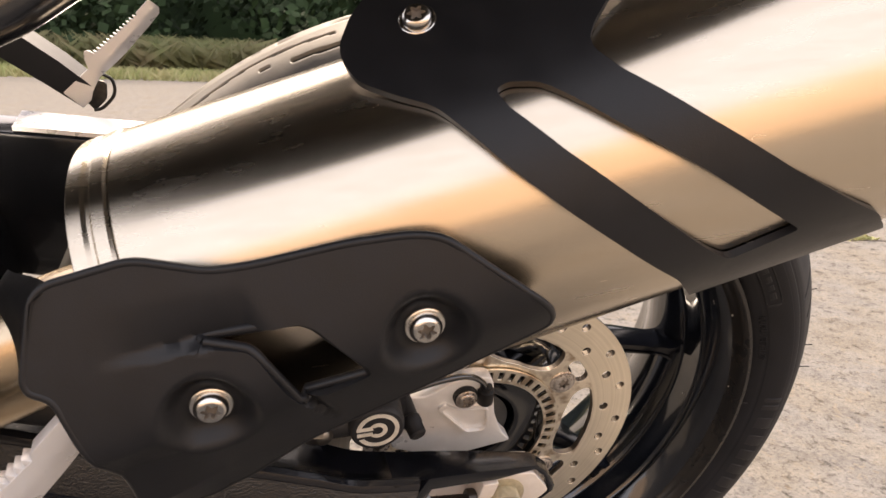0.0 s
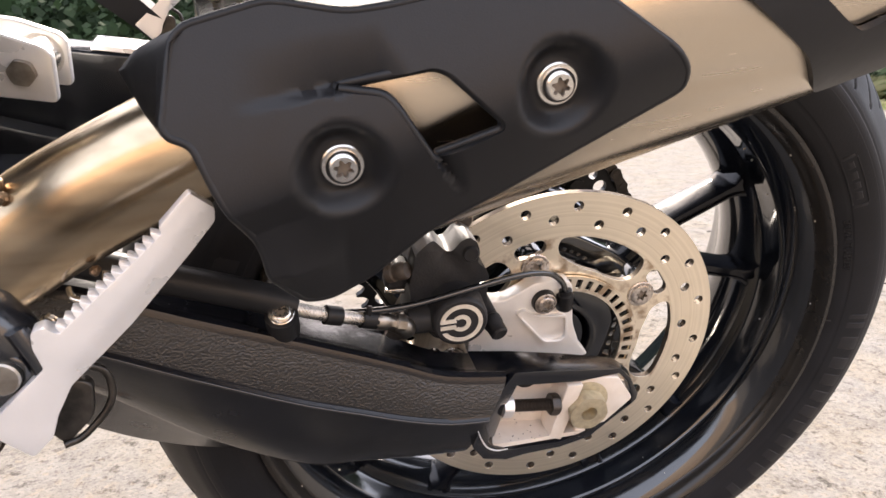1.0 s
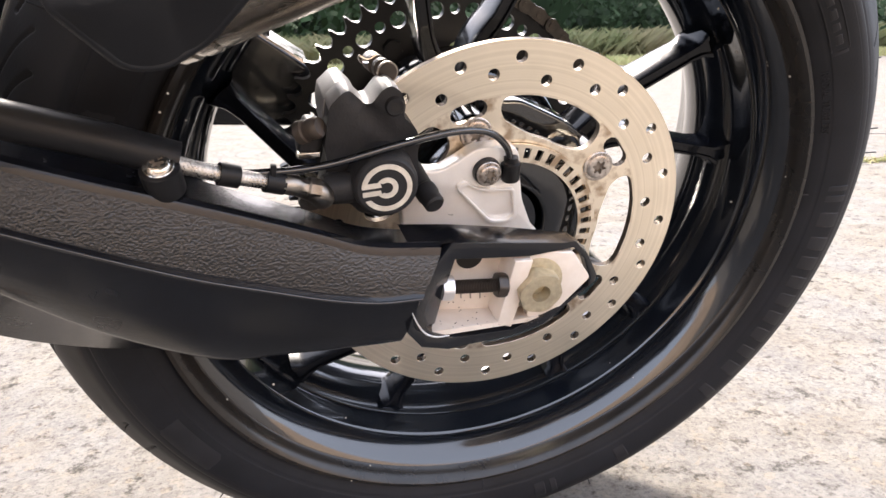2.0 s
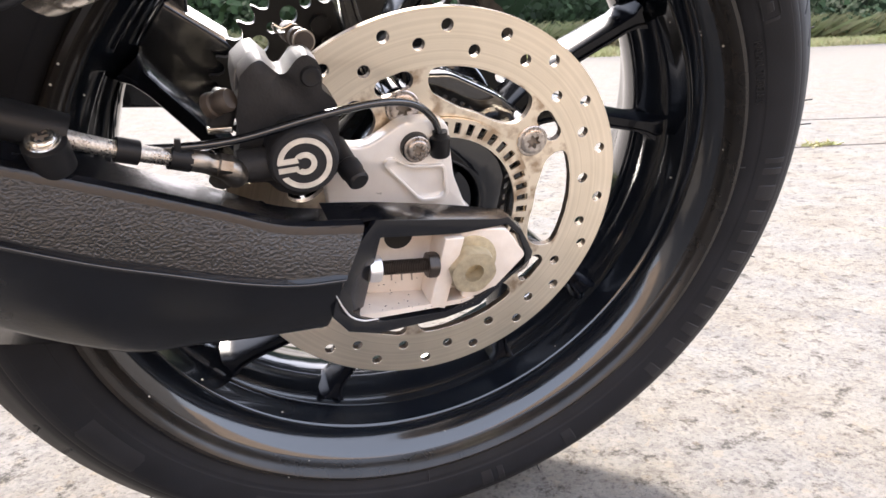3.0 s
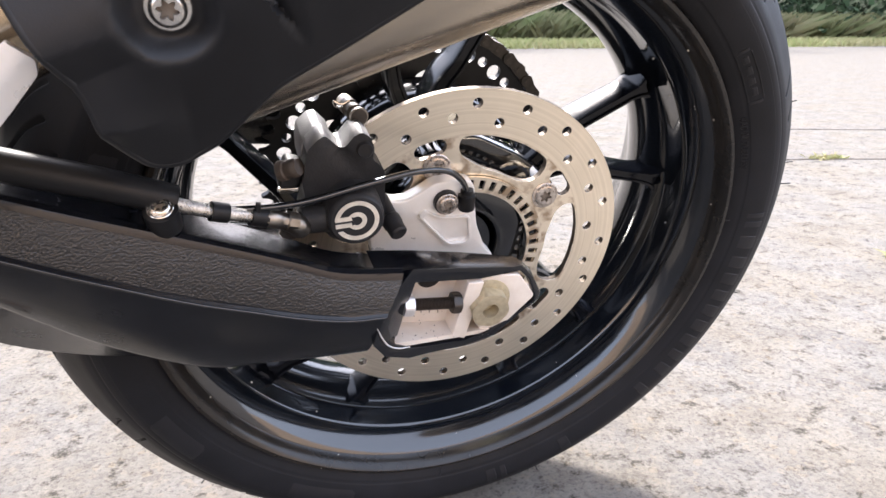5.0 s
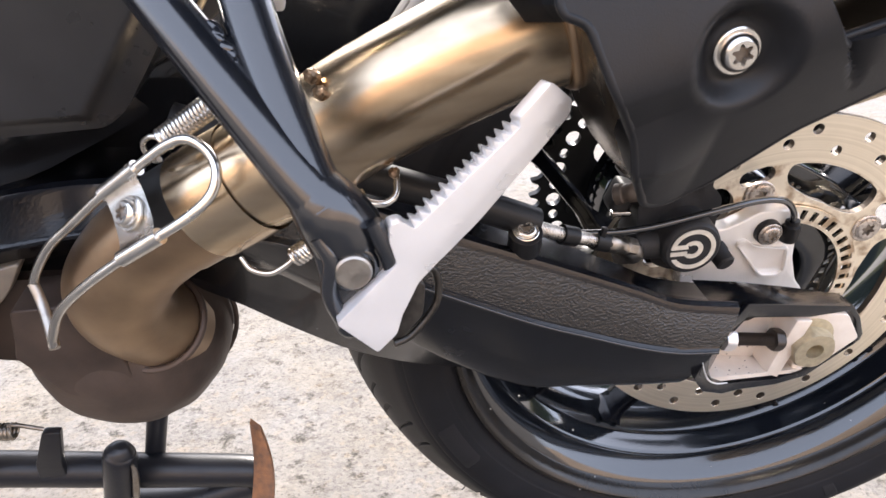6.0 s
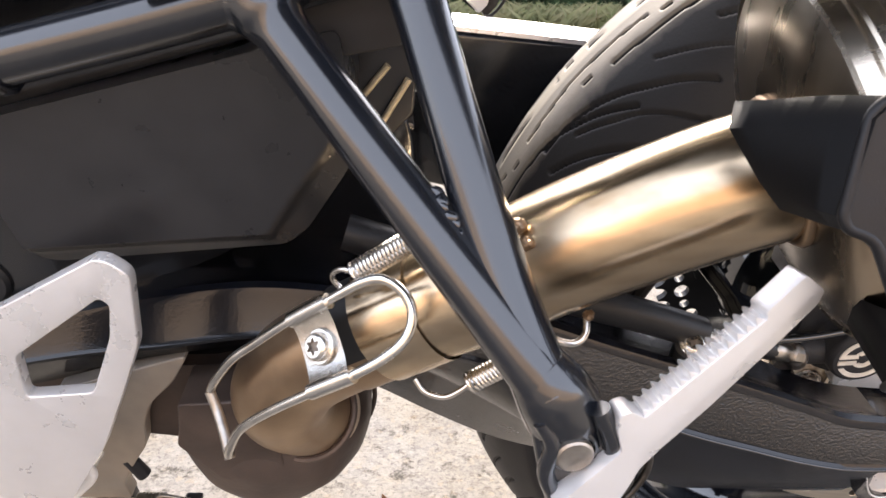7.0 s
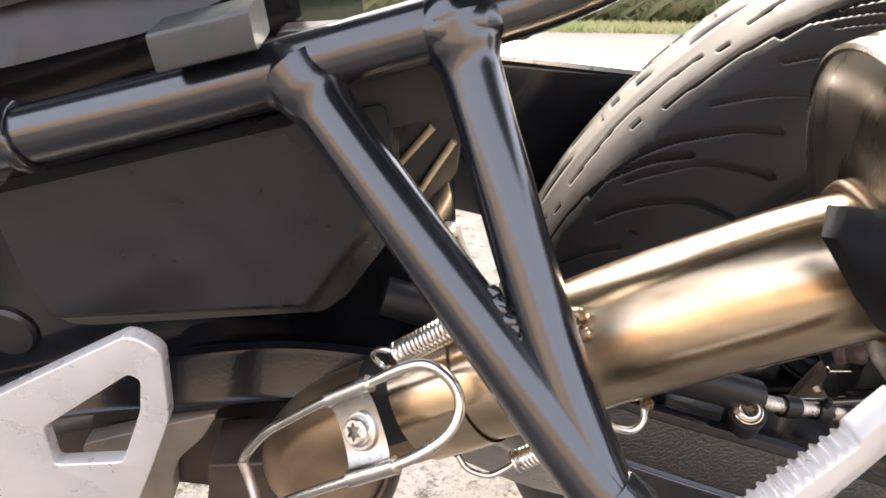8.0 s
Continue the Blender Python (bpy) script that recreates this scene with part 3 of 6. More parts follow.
prof = tyre_profile()
SEG = 2600
turns = np.arange(SEG) * 360.0 / SEG
rad = np.array([r for _, r in prof])
off = np.array([dy for dy, _ in prof])
cut = tread_depth(turns, off) * (rad > 0.2690)[None, :]
rim_line = np.where(((rad > 0.2385) & (rad < 0.2405)) | ((rad > 0.2575) & (rad < 0.2590)), 0.0004, np.where((rad > 0.2652) & (rad < 0.2668), -0.0008, 0.0))
rr_ = rad[None, :] - cut + rim_line[None, :]
co_ = np.stack([rr_ * np.cos(np.radians(turns))[:, None], np.broadcast_to(YC + off, rr_.shape), rr_ * np.sin(np.radians(turns))[:, None]], axis=2).reshape(-1, 3)
verts, faces = co_.tolist(), []
n = len(prof)
for k in range(SEG):
    j = (k + 1) % SEG
    for i in range(n - 1):
        faces.append((k * n + i, k * n + i + 1, j * n + i + 1, j * n + i))
def dusty_sunlit_tread():
    """Tyre rubber with a dusty crown; its sunlit paleness is painted in too."""
    m = RUBBER.copy()
    m.name = "dusty_sunlit_tread_rubber"
    t = m.node_tree
    b = t.nodes["Principled BSDF"]
    b.inputs["Specular IOR Level"].default_value = 0.15
    old = b.inputs["Base Color"].links[0].from_socket
    co = t.nodes.new("ShaderNodeTexCoord")
    sep = t.nodes.new("ShaderNodeSeparateXYZ")
    t.links.new(co.outputs["Object"], sep.inputs[0])
    off_ = t.nodes.new("ShaderNodeMath")
    off_.operation = "SUBTRACT"
    off_.inputs[1].default_value = YC
    t.links.new(sep.outputs["Y"], off_.inputs[0])
    far_ = t.nodes.new("ShaderNodeMath")
    far_.operation = "ABSOLUTE"
    t.links.new(off_.outputs[0], far_.inputs[0])
    nz = t.nodes.new("ShaderNodeTexNoise")
    nz.inputs["Scale"].default_value, nz.inputs["Detail"].default_value = 55, 6
    t.links.new(co.outputs["Object"], nz.inputs["Vector"])
    wob = t.nodes.new("ShaderNodeMath")
    wob.operation = "MULTIPLY_ADD"
    wob.inputs[1].default_value = 0.016
    t.links.new(nz.outputs["Fac"], wob.inputs[0])
    t.links.new(far_.outputs[0], wob.inputs[2])
    rng_ = t.nodes.new("ShaderNodeMapRange")
    rng_.inputs["From Min"].default_value, rng_.inputs["From Max"].default_value = 0.024, 0.044
    rng_.inputs["To Min"].default_value, rng_.inputs["To Max"].default_value = 0.80, 0.02
    t.links.new(wob.outputs[0], rng_.inputs["Value"])
    mix_ = t.nodes.new("ShaderNodeMix")
    mix_.data_type = "RGBA"
    mix_.inputs["B"].default_value = (0.40, 0.36, 0.30, 1)
    # the pale tone is left out of the grooves, by depth under the crown's curve
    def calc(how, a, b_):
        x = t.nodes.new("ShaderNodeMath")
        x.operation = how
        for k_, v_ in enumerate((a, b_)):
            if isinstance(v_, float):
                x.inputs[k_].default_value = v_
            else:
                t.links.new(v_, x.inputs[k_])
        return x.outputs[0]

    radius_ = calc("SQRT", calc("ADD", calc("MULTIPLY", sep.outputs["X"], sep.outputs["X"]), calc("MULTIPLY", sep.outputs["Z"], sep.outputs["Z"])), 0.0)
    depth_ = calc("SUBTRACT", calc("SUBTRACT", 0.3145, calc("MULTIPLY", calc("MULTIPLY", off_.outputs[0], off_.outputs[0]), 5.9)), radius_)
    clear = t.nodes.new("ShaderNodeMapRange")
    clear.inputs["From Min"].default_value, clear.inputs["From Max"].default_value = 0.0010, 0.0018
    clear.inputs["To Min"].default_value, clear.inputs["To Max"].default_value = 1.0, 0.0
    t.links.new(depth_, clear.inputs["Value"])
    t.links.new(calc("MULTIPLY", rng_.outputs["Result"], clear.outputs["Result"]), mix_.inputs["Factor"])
    t.links.new(old, mix_.inputs["A"])
    t.links.new(mix_.outputs["Result"], b.inputs["Base Color"])
    return m


me = bpy.data.meshes.new("tyre")
me.from_pydata(verts, [], faces)
me.materials.append(dusty_sunlit_tread())
me.shade_smooth()
tyre = new("tyre", me)
tyre.parent = rear_wheel
tagged(tyre, "black road tyre with sweeping tread grooves, slightly dusty")


def sidewall(r):
    """How far out the near sidewall stands at a radius."""
    rows = [(dy, rr) for dy, rr in prof[:84]]
    return YC + float(np.interp(r, [q[1] for q in rows], [q[0] for q in rows]))


def on_sidewall(r, a, lift):
    return Vector((r * math.cos(radians(a)), sidewall(r) - lift, r * math.sin(radians(a))))


def moulded(name, a0, a1, r0, r1, lift=0.0006, n=12, bm=None):
    """A raised patch of the sidewall between two angles and two radii."""
    bm = bm or bmesh.new()
    grid = [[bm.verts.new(on_sidewall(r0 + (r1 - r0) * i / 4, a0 + (a1 - a0) * k / n, lift if 0 < i < 4 and 0 < k < n else -0.0003)) for i in range(5)] for k in range(n + 1)]
    for a, b in zip(grid, grid[1:]):
        for i in range(4):
            bm.faces.new((a[i], a[i + 1], b[i + 1], b[i]))
    return bm


def moulded_words(words, mid_angle, r, height, lift=0.0007):
    """Raised words that run round the sidewall."""
    cu = bpy.data.curves.new("words", "FONT")
    cu.body, cu.size, cu.align_x, cu.align_y, cu.resolution_u = words, height / 0.7, "CENTER", "CENTER", 3
    tmp = new("words", cu)
    bpy.context.view_layer.update()
    me_ = bpy.data.meshes.new_from_object(tmp.evaluated_get(bpy.context.evaluated_depsgraph_get()))
    bpy.data.objects.remove(tmp)
    b = bmesh.new()
    b.from_mesh(me_)
    bpy.data.meshes.remove(me_)
    bpy.data.curves.remove(cu)
    top = bmesh.ops.extrude_face_region(b, geom=b.faces[:])["geom"]
    up = {v for v in top if isinstance(v, bmesh.types.BMVert)}
    for v in b.verts:
        rr = r + v.co.y
        v.co = on_sidewall(rr, mid_angle - math.degrees(v.co.x / r), lift if v in up else -0.0003)
    return b


part("sidewall_lettering", moulded_words("RADIAL TUBELESS", 17.5, 0.2368, 0.0042), RUBBER, rear_wheel, "raised rubber lettering on the sidewall")
for a0, a1, r0, r1 in ((26.0, 36.5, 0.2408, 0.2420), (26.0, 36.5, 0.2512, 0.2524), (25.6, 26.2, 0.2412, 0.2520), (36.3, 36.9, 0.2412, 0.2520)):
    part("sidewall_border", moulded("m", a0, a1, r0, r1), RUBBER, rear_wheel, "raised border line on the sidewall")
for a0, a1 in ((27.2, 29.0), (29.6, 31.0), (31.6, 33.4), (34.0, 35.6)):
    part("sidewall_moulding", moulded("m", a0, a1, 0.2438, 0.2492), RUBBER, rear_wheel, "small raised plain bar on the sidewall")
for a0, a1 in ((0.6, 1.6), (-1.5, -0.2), (-6.4, -3.4), (-11.0, -8.2), (-15.0, -12.2), (-19.0, -16.4), (-23.0, -20.2), (-27.0, -24.2), (-31.0, -28.2), (-35.0, -32.6), (-39.5, -36.6), (-45.5, -43.2), (-66.5, -63.8), (-80.6, -79.2), (-84.0, -81.5), (120, 128), (150, 162), (200, 212), (232, 247)):
    part("sidewall_moulding", moulded("m", a0, a1, 0.2440, 0.2630), RUBBER, rear_wheel, "raised plain bar on the sidewall")
bm = bmesh.new()
for k in range(46):
    a = rng.uniform(0, 360)
    y = rng.choice((-1, 1)) * rng.uniform(0.045, 0.086)
    r = float(np.interp(y, [q[0] for q in prof], [q[1] for q in prof]))
    out = Vector((math.cos(radians(a)), 0.3 * (1 if y > 0 else -1), math.sin(radians(a)))).normalized()
    p = Vector((r * math.cos(radians(a)), YC + y, r * math.sin(radians(a))))
    sweep([p - out * 0.001, p + out * rng.uniform(0.004, 0.011)], 0.0005, 5, 1, True, bm)
tagged(part("tyre_hairs", bm, RUBBER, rear_wheel, "thin rubber hairs left on the new tyre"), kind="stuff")

bm = bmesh.new()
for k in range(26):
    a, lane = rng.uniform(0, math.tau), rng.choice(((-0.0822, 0.2274), (-0.0705, 0.2200), (-0.0600, 0.2125), (-0.0380, 0.2058)))
    tmp = bmesh.new()
    bmesh.ops.create_icosphere(tmp, subdivisions=1, radius=rng.uniform(0.0003, 0.0008))
    for v in tmp.verts:
        v.co = Vector((lane[1] * math.cos(a), YC + lane[0], lane[1] * math.sin(a))) + v.co * (1 + 0.5 * noise.noise(v.co * 2000))
    join(bm, tmp)
tagged(part("mud_specks", bm, CREAM, rear_wheel, "pale specks of dried mud on the rim"), kind="stuff")

def ring_points(r, a0, a1, n):
    return [(r * math.cos(radians(a0 + (a1 - a0) * k / (n - 1))), r * math.sin(radians(a0 + (a1 - a0) * k / (n - 1)))) for k in range(n)]


# hub and ten spokes in five pairs
part("hub", turned([(-0.052, 0.0), (-0.052, 0.030), (-0.040, 0.034), (-0.030, 0.046), (-0.012, 0.050), (0.024, 0.052), (0.030, 0.080), (0.034, 0.088), (0.040, 0.0915), (0.072, 0.0915), (0.072, 0.0)], (0, YC, 0), seg=64), RIM_PAINT, rear_wheel, "gloss black wheel hub")
SPOKE_CUT = [(-1, -0.90), (-0.88, -1), (-0.55, -1), (-0.42, -0.86), (0.42, -0.86), (0.55, -1), (0.88, -1), (1, -0.90), (1.10, -0.4), (1.10, 0.4), (1, 0.90), (0.8, 1), (-0.8, 1), (-1, 0.90), (-1.10, 0.4), (-1.10, -0.4)]
SPOKE_LINES = [[(0.050, 29.0), (0.090, 33.0), (0.118, 34.5), (0.135, 34.0), (0.160, 32.2), (0.180, 31.0), (0.1970, 30.4)],
               [(0.050, 27.0), (0.090, 25.5), (0.118, 19.5), (0.134, 13.8), (0.150, 10.2), (0.175, 6.0), (0.1970, 3.4)]]
for pair in range(5):
    for line_ in SPOKE_LINES:
        mids = resample([(r * math.cos(radians(a + 72 * pair)), 0, r * math.sin(radians(a + 72 * pair))) for r, a in line_], 8)
        rings = []
        for i, c in enumerate(mids):
            u = i / (len(mids) - 1)
            way = (mids[min(i + 1, len(mids) - 1)] - mids[max(i - 1, 0)]).normalized()
            across = Vector((way.z, 0, -way.x))
            wide = float(np.interp(u, [0, 0.25, 0.5, 0.86, 0.94, 1], [0.0082, 0.0064, 0.0050, 0.0046, 0.0056, 0.0100]))
            deep = float(np.interp(u, [0, 0.3, 0.86, 1], [0.018, 0.0160, 0.0135, 0.0165]))
            c = c + Vector((0, YC - 0.014 + 0.006 * u, 0))
            rings.append([c + across * wide * x + Vector((0, deep * y, 0)) for x, y in SPOKE_CUT])
        part("spoke", loft(rings), SPOKE_PAINT, rear_wheel, sharp=44)
lobes = []
for k in range(5):
    m_ = 31.5 + 72 * k
    lobes += ring_points(0.0885, m_ - 5, m_ + 5, 3) + ring_points(0.064, m_ + 13, m_ + 13.1, 2)[:1] + ring_points(0.056, m_ + 30, m_ + 42, 2) + ring_points(0.064, m_ + 59, m_ + 59.1, 2)[:1]
web_line = [(0.000, 0.0860), (0.0222, 0.0836), (0.0571, 0.0635), (0.0720, 0.0500), (0.0636, 0.0385), (0.0300, 0.0580), (0.0030, 0.0705)]
for k in range(5):
    c_, s_ = math.cos(radians(72 * k)), math.sin(radians(72 * k))
    part("hub_web", plate(rounded([(u * c_ - v * s_, u * s_ + v * c_) for u, v in web_line], 0.005, 4), 0.024, side_plane(0.026), bevel=0.004), RIM_PAINT, rear_wheel, "gloss black web between hub and spoke", 40)
part("disc_carrier", plate(rounded(lobes, 0.006, 5), 0.022, side_plane(0.0065), [ring_points(0.034, 0, 350, 36)], bevel=0.0035), RIM_PAINT, rear_wheel, "gloss black five-lobed seat of the disc", 40)
bm = turned([(0, 0.0), (0, 0.0032), (-0.012, 0.0030), (-0.013, 0.0045), (-0.022, 0.0045), (-0.0225, 0)], (-0.0800, YC - 0.012, -0.1760), (0.41, 0.25, 0.9), 16)
part("valve", bm, BRIGHT, rear_wheel, "small tyre valve")

# sprocket and chain on the far side
TEETH = 57
outline = []
for k in range(TEETH):
    for u, r in ((-0.36, 0.1292), (-0.18, 0.1318), (-0.07, 0.1368), (0.0, 0.1378), (0.07, 0.1368), (0.18, 0.1318), (0.36, 0.1292), (0.5, 0.1284)):
        a = math.tau * (k + u) / TEETH + radians(2.0)
        outline.append(Vector((r * math.cos(a), r * math.sin(a))))
holes = []
for ring_r, count, hole_r, off in ((0.1160, 24, 0.0066, 1), (0.1168, 24, 0.0044, 8.5), (0.080, 5, 0.014, 77)):
    for k in range(count):
        c = ring_r * Vector((math.cos(math.tau * k / count + radians(off)), math.sin(math.tau * k / count + radians(off))))
        holes.append([tuple(c + hole_r * Vector((math.cos(math.tau * i / 14), math.sin(math.tau * i / 14)))) for i in range(14)])
part("sprocket", plate([tuple(p) for p in outline], 0.006, side_plane(0.150), holes), BLACK_STEEL, rear_wheel, "black steel chain sprocket with round holes", 30)
for k in range(5):
    a = radians(113 + 72 * k)
    part("sprocket_bolt", hex_head((0.0985 * math.cos(a), 0.150, 0.0985 * math.sin(a)), (0, -1, 0), 0.008, 0.006), BLACK_STEEL, rear_wheel)

# chain round the rear of the sprocket and its start forwards
def chain_link(flat):
    """Two waisted side plates, a roller and its pin; the link lies along x."""
    half, out_ = 0.0074, 0.0088 if flat else 0.0068
    b = bmesh.new()
    pts = [(half + 0.0058 * math.cos(radians(q)), 0.0058 * math.sin(radians(q))) for q in range(-75, 76, 25)] + [(0, 0.0044)] + [(-half + 0.0058 * math.cos(radians(q)), 0.0058 * math.sin(radians(q))) for q in range(105, 256, 25)] + [(0, -0.0044)]
    for y in (-out_, out_):
        plate(pts, 0.0018, lambda u, v, w, y=y: Vector((u, y - 0.0009 + w, v)), bm=b)
    turned([(-0.0105, 0.0), (-0.0105, 0.0026), (-0.006, 0.0026), (-0.006, 0.0050), (0.006, 0.0050), (0.006, 0.0026), (0.0105, 0.0026), (0.0105, 0.0)], (-half, 0, 0), seg=12, bm=b)
    return b


links = [link("chain_link", chain_link(k), GREASE, rear_wheel, sharp=35) for k in (False, True)]
pitch = 360 / TEETH
places = [(0.1335, 2.0 + pitch * (k + 0.5)) for k in range(-15, 15)]
for k, (r, a) in enumerate(places):
    ob = links[k] if k < 2 else new("chain_link", links[k % 2].data)
    ob.parent = rear_wheel
    ob.matrix_local = pose(r * math.cos(radians(a)), 0.153, r * math.sin(radians(a)), 0, 90 - a, 0)
last = radians(places[-1][1])
way_x, way_z = -0.995, 0.095
for k in range(12):
    ob = new("chain_link", links[k % 2].data)
    ob.parent = rear_wheel
    d = 0.0075 + 0.0148 * (k + 0.5)
    ob.matrix_local = pose(0.1335 * math.cos(last) + way_x * d, 0.153, 0.1335 * math.sin(last) + way_z * d, 0, 180 + 5.4, 0)

# -- brake disc --
def drill(r, a, size, n=14):
    c = Vector((r * math.cos(radians(a)), r * math.sin(radians(a))))
    return [tuple(c + size * Vector((math.cos(math.tau * k / n), math.sin(math.tau * k / n)))) for k in range(n)]


holes = []
for k in range(20):
    holes.append(drill(0.1222, 85.0 - 18 * k, 0.0037))
    holes.append(drill(0.1128 if k % 2 else 0.1085, 85.0 - 18 * k - 9.5, 0.0037))
for k in range(5):
    mid = 31.5 + 72 * k
    # slot beyond each bolt, and the wide window between two arms
    cap = [(0.0940 + 0.0056 * math.sin(radians(q)), (4.4 if q_side > 0 else -3.4) + q_side * math.degrees(0.0056 * math.cos(radians(q)) / 0.094)) for q_side, qs in ((1, range(-90, 91, 30)), (-1, range(90, -91, -30))) for q in qs]
    holes.append([(r * math.cos(radians(mid + a)), r * math.sin(radians(mid + a))) for r, a in cap])
    edge = [(0.0975, 58.6), (0.0985, 54.0), (0.0988, 46.0), (0.0986, 38.0), (0.0984, 29.0), (0.0982, 20.0), (0.0975, 15.5), (0.0930, 13.0), (0.0850, 11.6), (0.0778, 13.0), (0.0736, 18.0), (0.0712, 26.0), (0.0722, 34.0), (0.0726, 43.5), (0.0775, 52.0), (0.0826, 58.2), (0.0905, 60.0)]
    holes.append(rounded([(r * math.cos(radians(mid + a)), r * math.sin(radians(mid + a))) for r, a in edge], 0.0042, 4))
outline = ring_points(0.1325, 0, 360 - 2.5, 144)
inner = ring_points(0.0648, 0, 350, 36)
brake_disc = part("brake_disc", plate(outline, 0.0050, side_plane(0.0), [inner, *holes], bevel=0.0003), DISC_STEEL, bike, "drilled steel brake disc with a warm brushed face", 30)
brake_disc.data.shade_flat()
# faces across the disc's thickness take a darker brown
brake_disc.data.materials.append(DISC_EDGE)
for f in brake_disc.data.polygons:
    if abs(f.normal.y) < 0.5:
        f.material_index = 1
tone = []
for k in range(44):
    a0 = 360 / 44 * k
    tone.append(rounded(ring_points(0.0652, a0, a0 + 4.0, 2) + ring_points(0.0575, a0 + 4.0, a0, 2), 0.0004, 2))
part("sensor_ring", plate(ring_points(0.0675, 0, 357, 120), 0.0018, side_plane(-0.0030), [ring_points(0.0552, 0, 355, 72), *tone]), DISC_STEEL, brake_disc, "thin steel sensor ring with a row of slots", 30)
for k in range(5):
    a = radians(31.5 + 72 * k)
    c = (0.0792 * math.cos(a), -0.0015, 0.0792 * math.sin(a))
    socket_bolt(c, (0, -1, 0), 0.0092, brake_disc, "disc_bolt", STAINED, "stained flat disc bolt with a star socket", deep=0.3, tall=0.16)
    part("spacer", turned([(0.0, 0.0102), (0.002, 0.0108), (0.03, 0.0108), (0.03, 0.0)], (c[0], 0.0046, c[2]), seg=28), RIM_PAINT, brake_disc)

# -- swingarm --
def arm_section(x, top, mid, low, face, inner, keel, last=False):
    """One cut through the near arm: outer faces, a rounded ridge on top, a deep inner side and a keel below it; the last cut leans back."""
    ring = [(face + 0.0055, top + 0.0002), (face + 0.0018, top - 0.0010), (face + 0.0002, top - 0.0035), (face - 0.0078, mid + 0.0028), (face - 0.0098, mid + 0.0012), (face - 0.0098, mid - 0.0006),
            (face - 0.0076, mid - 0.0022), (face - 0.003, (mid + low) / 2), (face + 0.004, low + 0.006), (face + 0.008, low + 0.0006), (face + 0.013, low + 0.0002), (-0.0360, keel + 0.0015), (max(inner, -0.030), keel),
            (inner + 0.001, top - 0.016), (inner - 0.003, top - 0.010), (face + 0.022, top - 0.0085), (face + 0.010, top - 0.003), (face + 0.007, top - 0.0003)]
    shift = lambda z: float(np.interp(z, [-0.02, 0.0213, 0.0452, 0.060], [-0.088, -0.078, -0.063, -0.058])) if last else x
    return [Vector((shift(z), y, z)) for y, z in ring]


arm_rows = [(-0.62, 0.118, 0.100, 0.060, -0.045, 0.02, 0.050), (-0.52, 0.140, 0.120, 0.090, -0.052, 0.015, 0.076), (-0.46, 0.1535, 0.129, 0.108, -0.058, 0.010, 0.090), (-0.41, 0.1590, 0.136, 0.116, -0.062, 0.005, 0.088), (-0.365, 0.1570, 0.1365, 0.112, -0.068, 0.0, 0.062), (-0.33, 0.1535, 0.1310, 0.0990, -0.072, -0.005, 0.0345), (-0.29, 0.1455, 0.1155, 0.0690, -0.0745, -0.012, 0.0072),
            (-0.24, 0.1220, 0.0877, 0.0252, -0.0755, -0.018, -0.0122), (-0.19, 0.0985, 0.0605, -0.0058, -0.0755, -0.024, -0.0200), (-0.155, 0.0822, 0.0453, -0.0112, -0.0758, -0.028, -0.0210), (-0.126, 0.0685, 0.0337, -0.0145, -0.0765, -0.031, -0.0220), (-0.100, 0.0560, 0.0262, -0.0165, -0.0770, -0.034, -0.0205), (-0.078, 0.0485, 0.0238, -0.0172, -0.0772, -0.036, -0.0210, True)]
sections = [arm_section(*r) for r in arm_rows]
lines = [resample([s[i] for s in sections], 4) for i in range(len(sections[0]))]
swingarm = part("swingarm", loft([[ln[k] for ln in lines] for k in range(len(lines[0]))]), CASTING, bike, "satin black cast aluminium swingarm", 32)
# grained upper face of the arm, a thin skin laid on it
skin = []
for k in range(0, len(lines[0])):
    if -0.33 < lines[0][k].x:
        a, b = lines[2][k], lines[3][k]
        skin.append([a + (b - a) * (0.04 + 0.92 * i / 6) + Vector((0, -0.0006 - 0.0008 * math.sin(math.pi * i / 6), 0)) for i in range(7)])
bm = bmesh.new()
g = [[bm.verts.new(p) for p in row] for row in skin]
for a, b in zip(g, g[1:]):
    for i in range(6):
        bm.faces.new((a[i], a[i + 1], b[i + 1], b[i]))
part("grained_face", bm, LEATHERY, swingarm, "leather-grained black side face")
part("edge_bead", sweep([(p + q) / 2 + Vector((0, 0.0002, 0)) for p, q in zip(lines[4], lines[5]) if p.x > -0.34], 0.0011, 10, 1), PAINT, swingarm, "thin raised line along the arm", 60)


def front_y(x):
    return float(np.interp(x, [-0.09, -0.08, -0.065, -0.05, 0.012, 0.045], [-0.0835, -0.0830, -0.0793, -0.0703, -0.0628, -0.0553]))


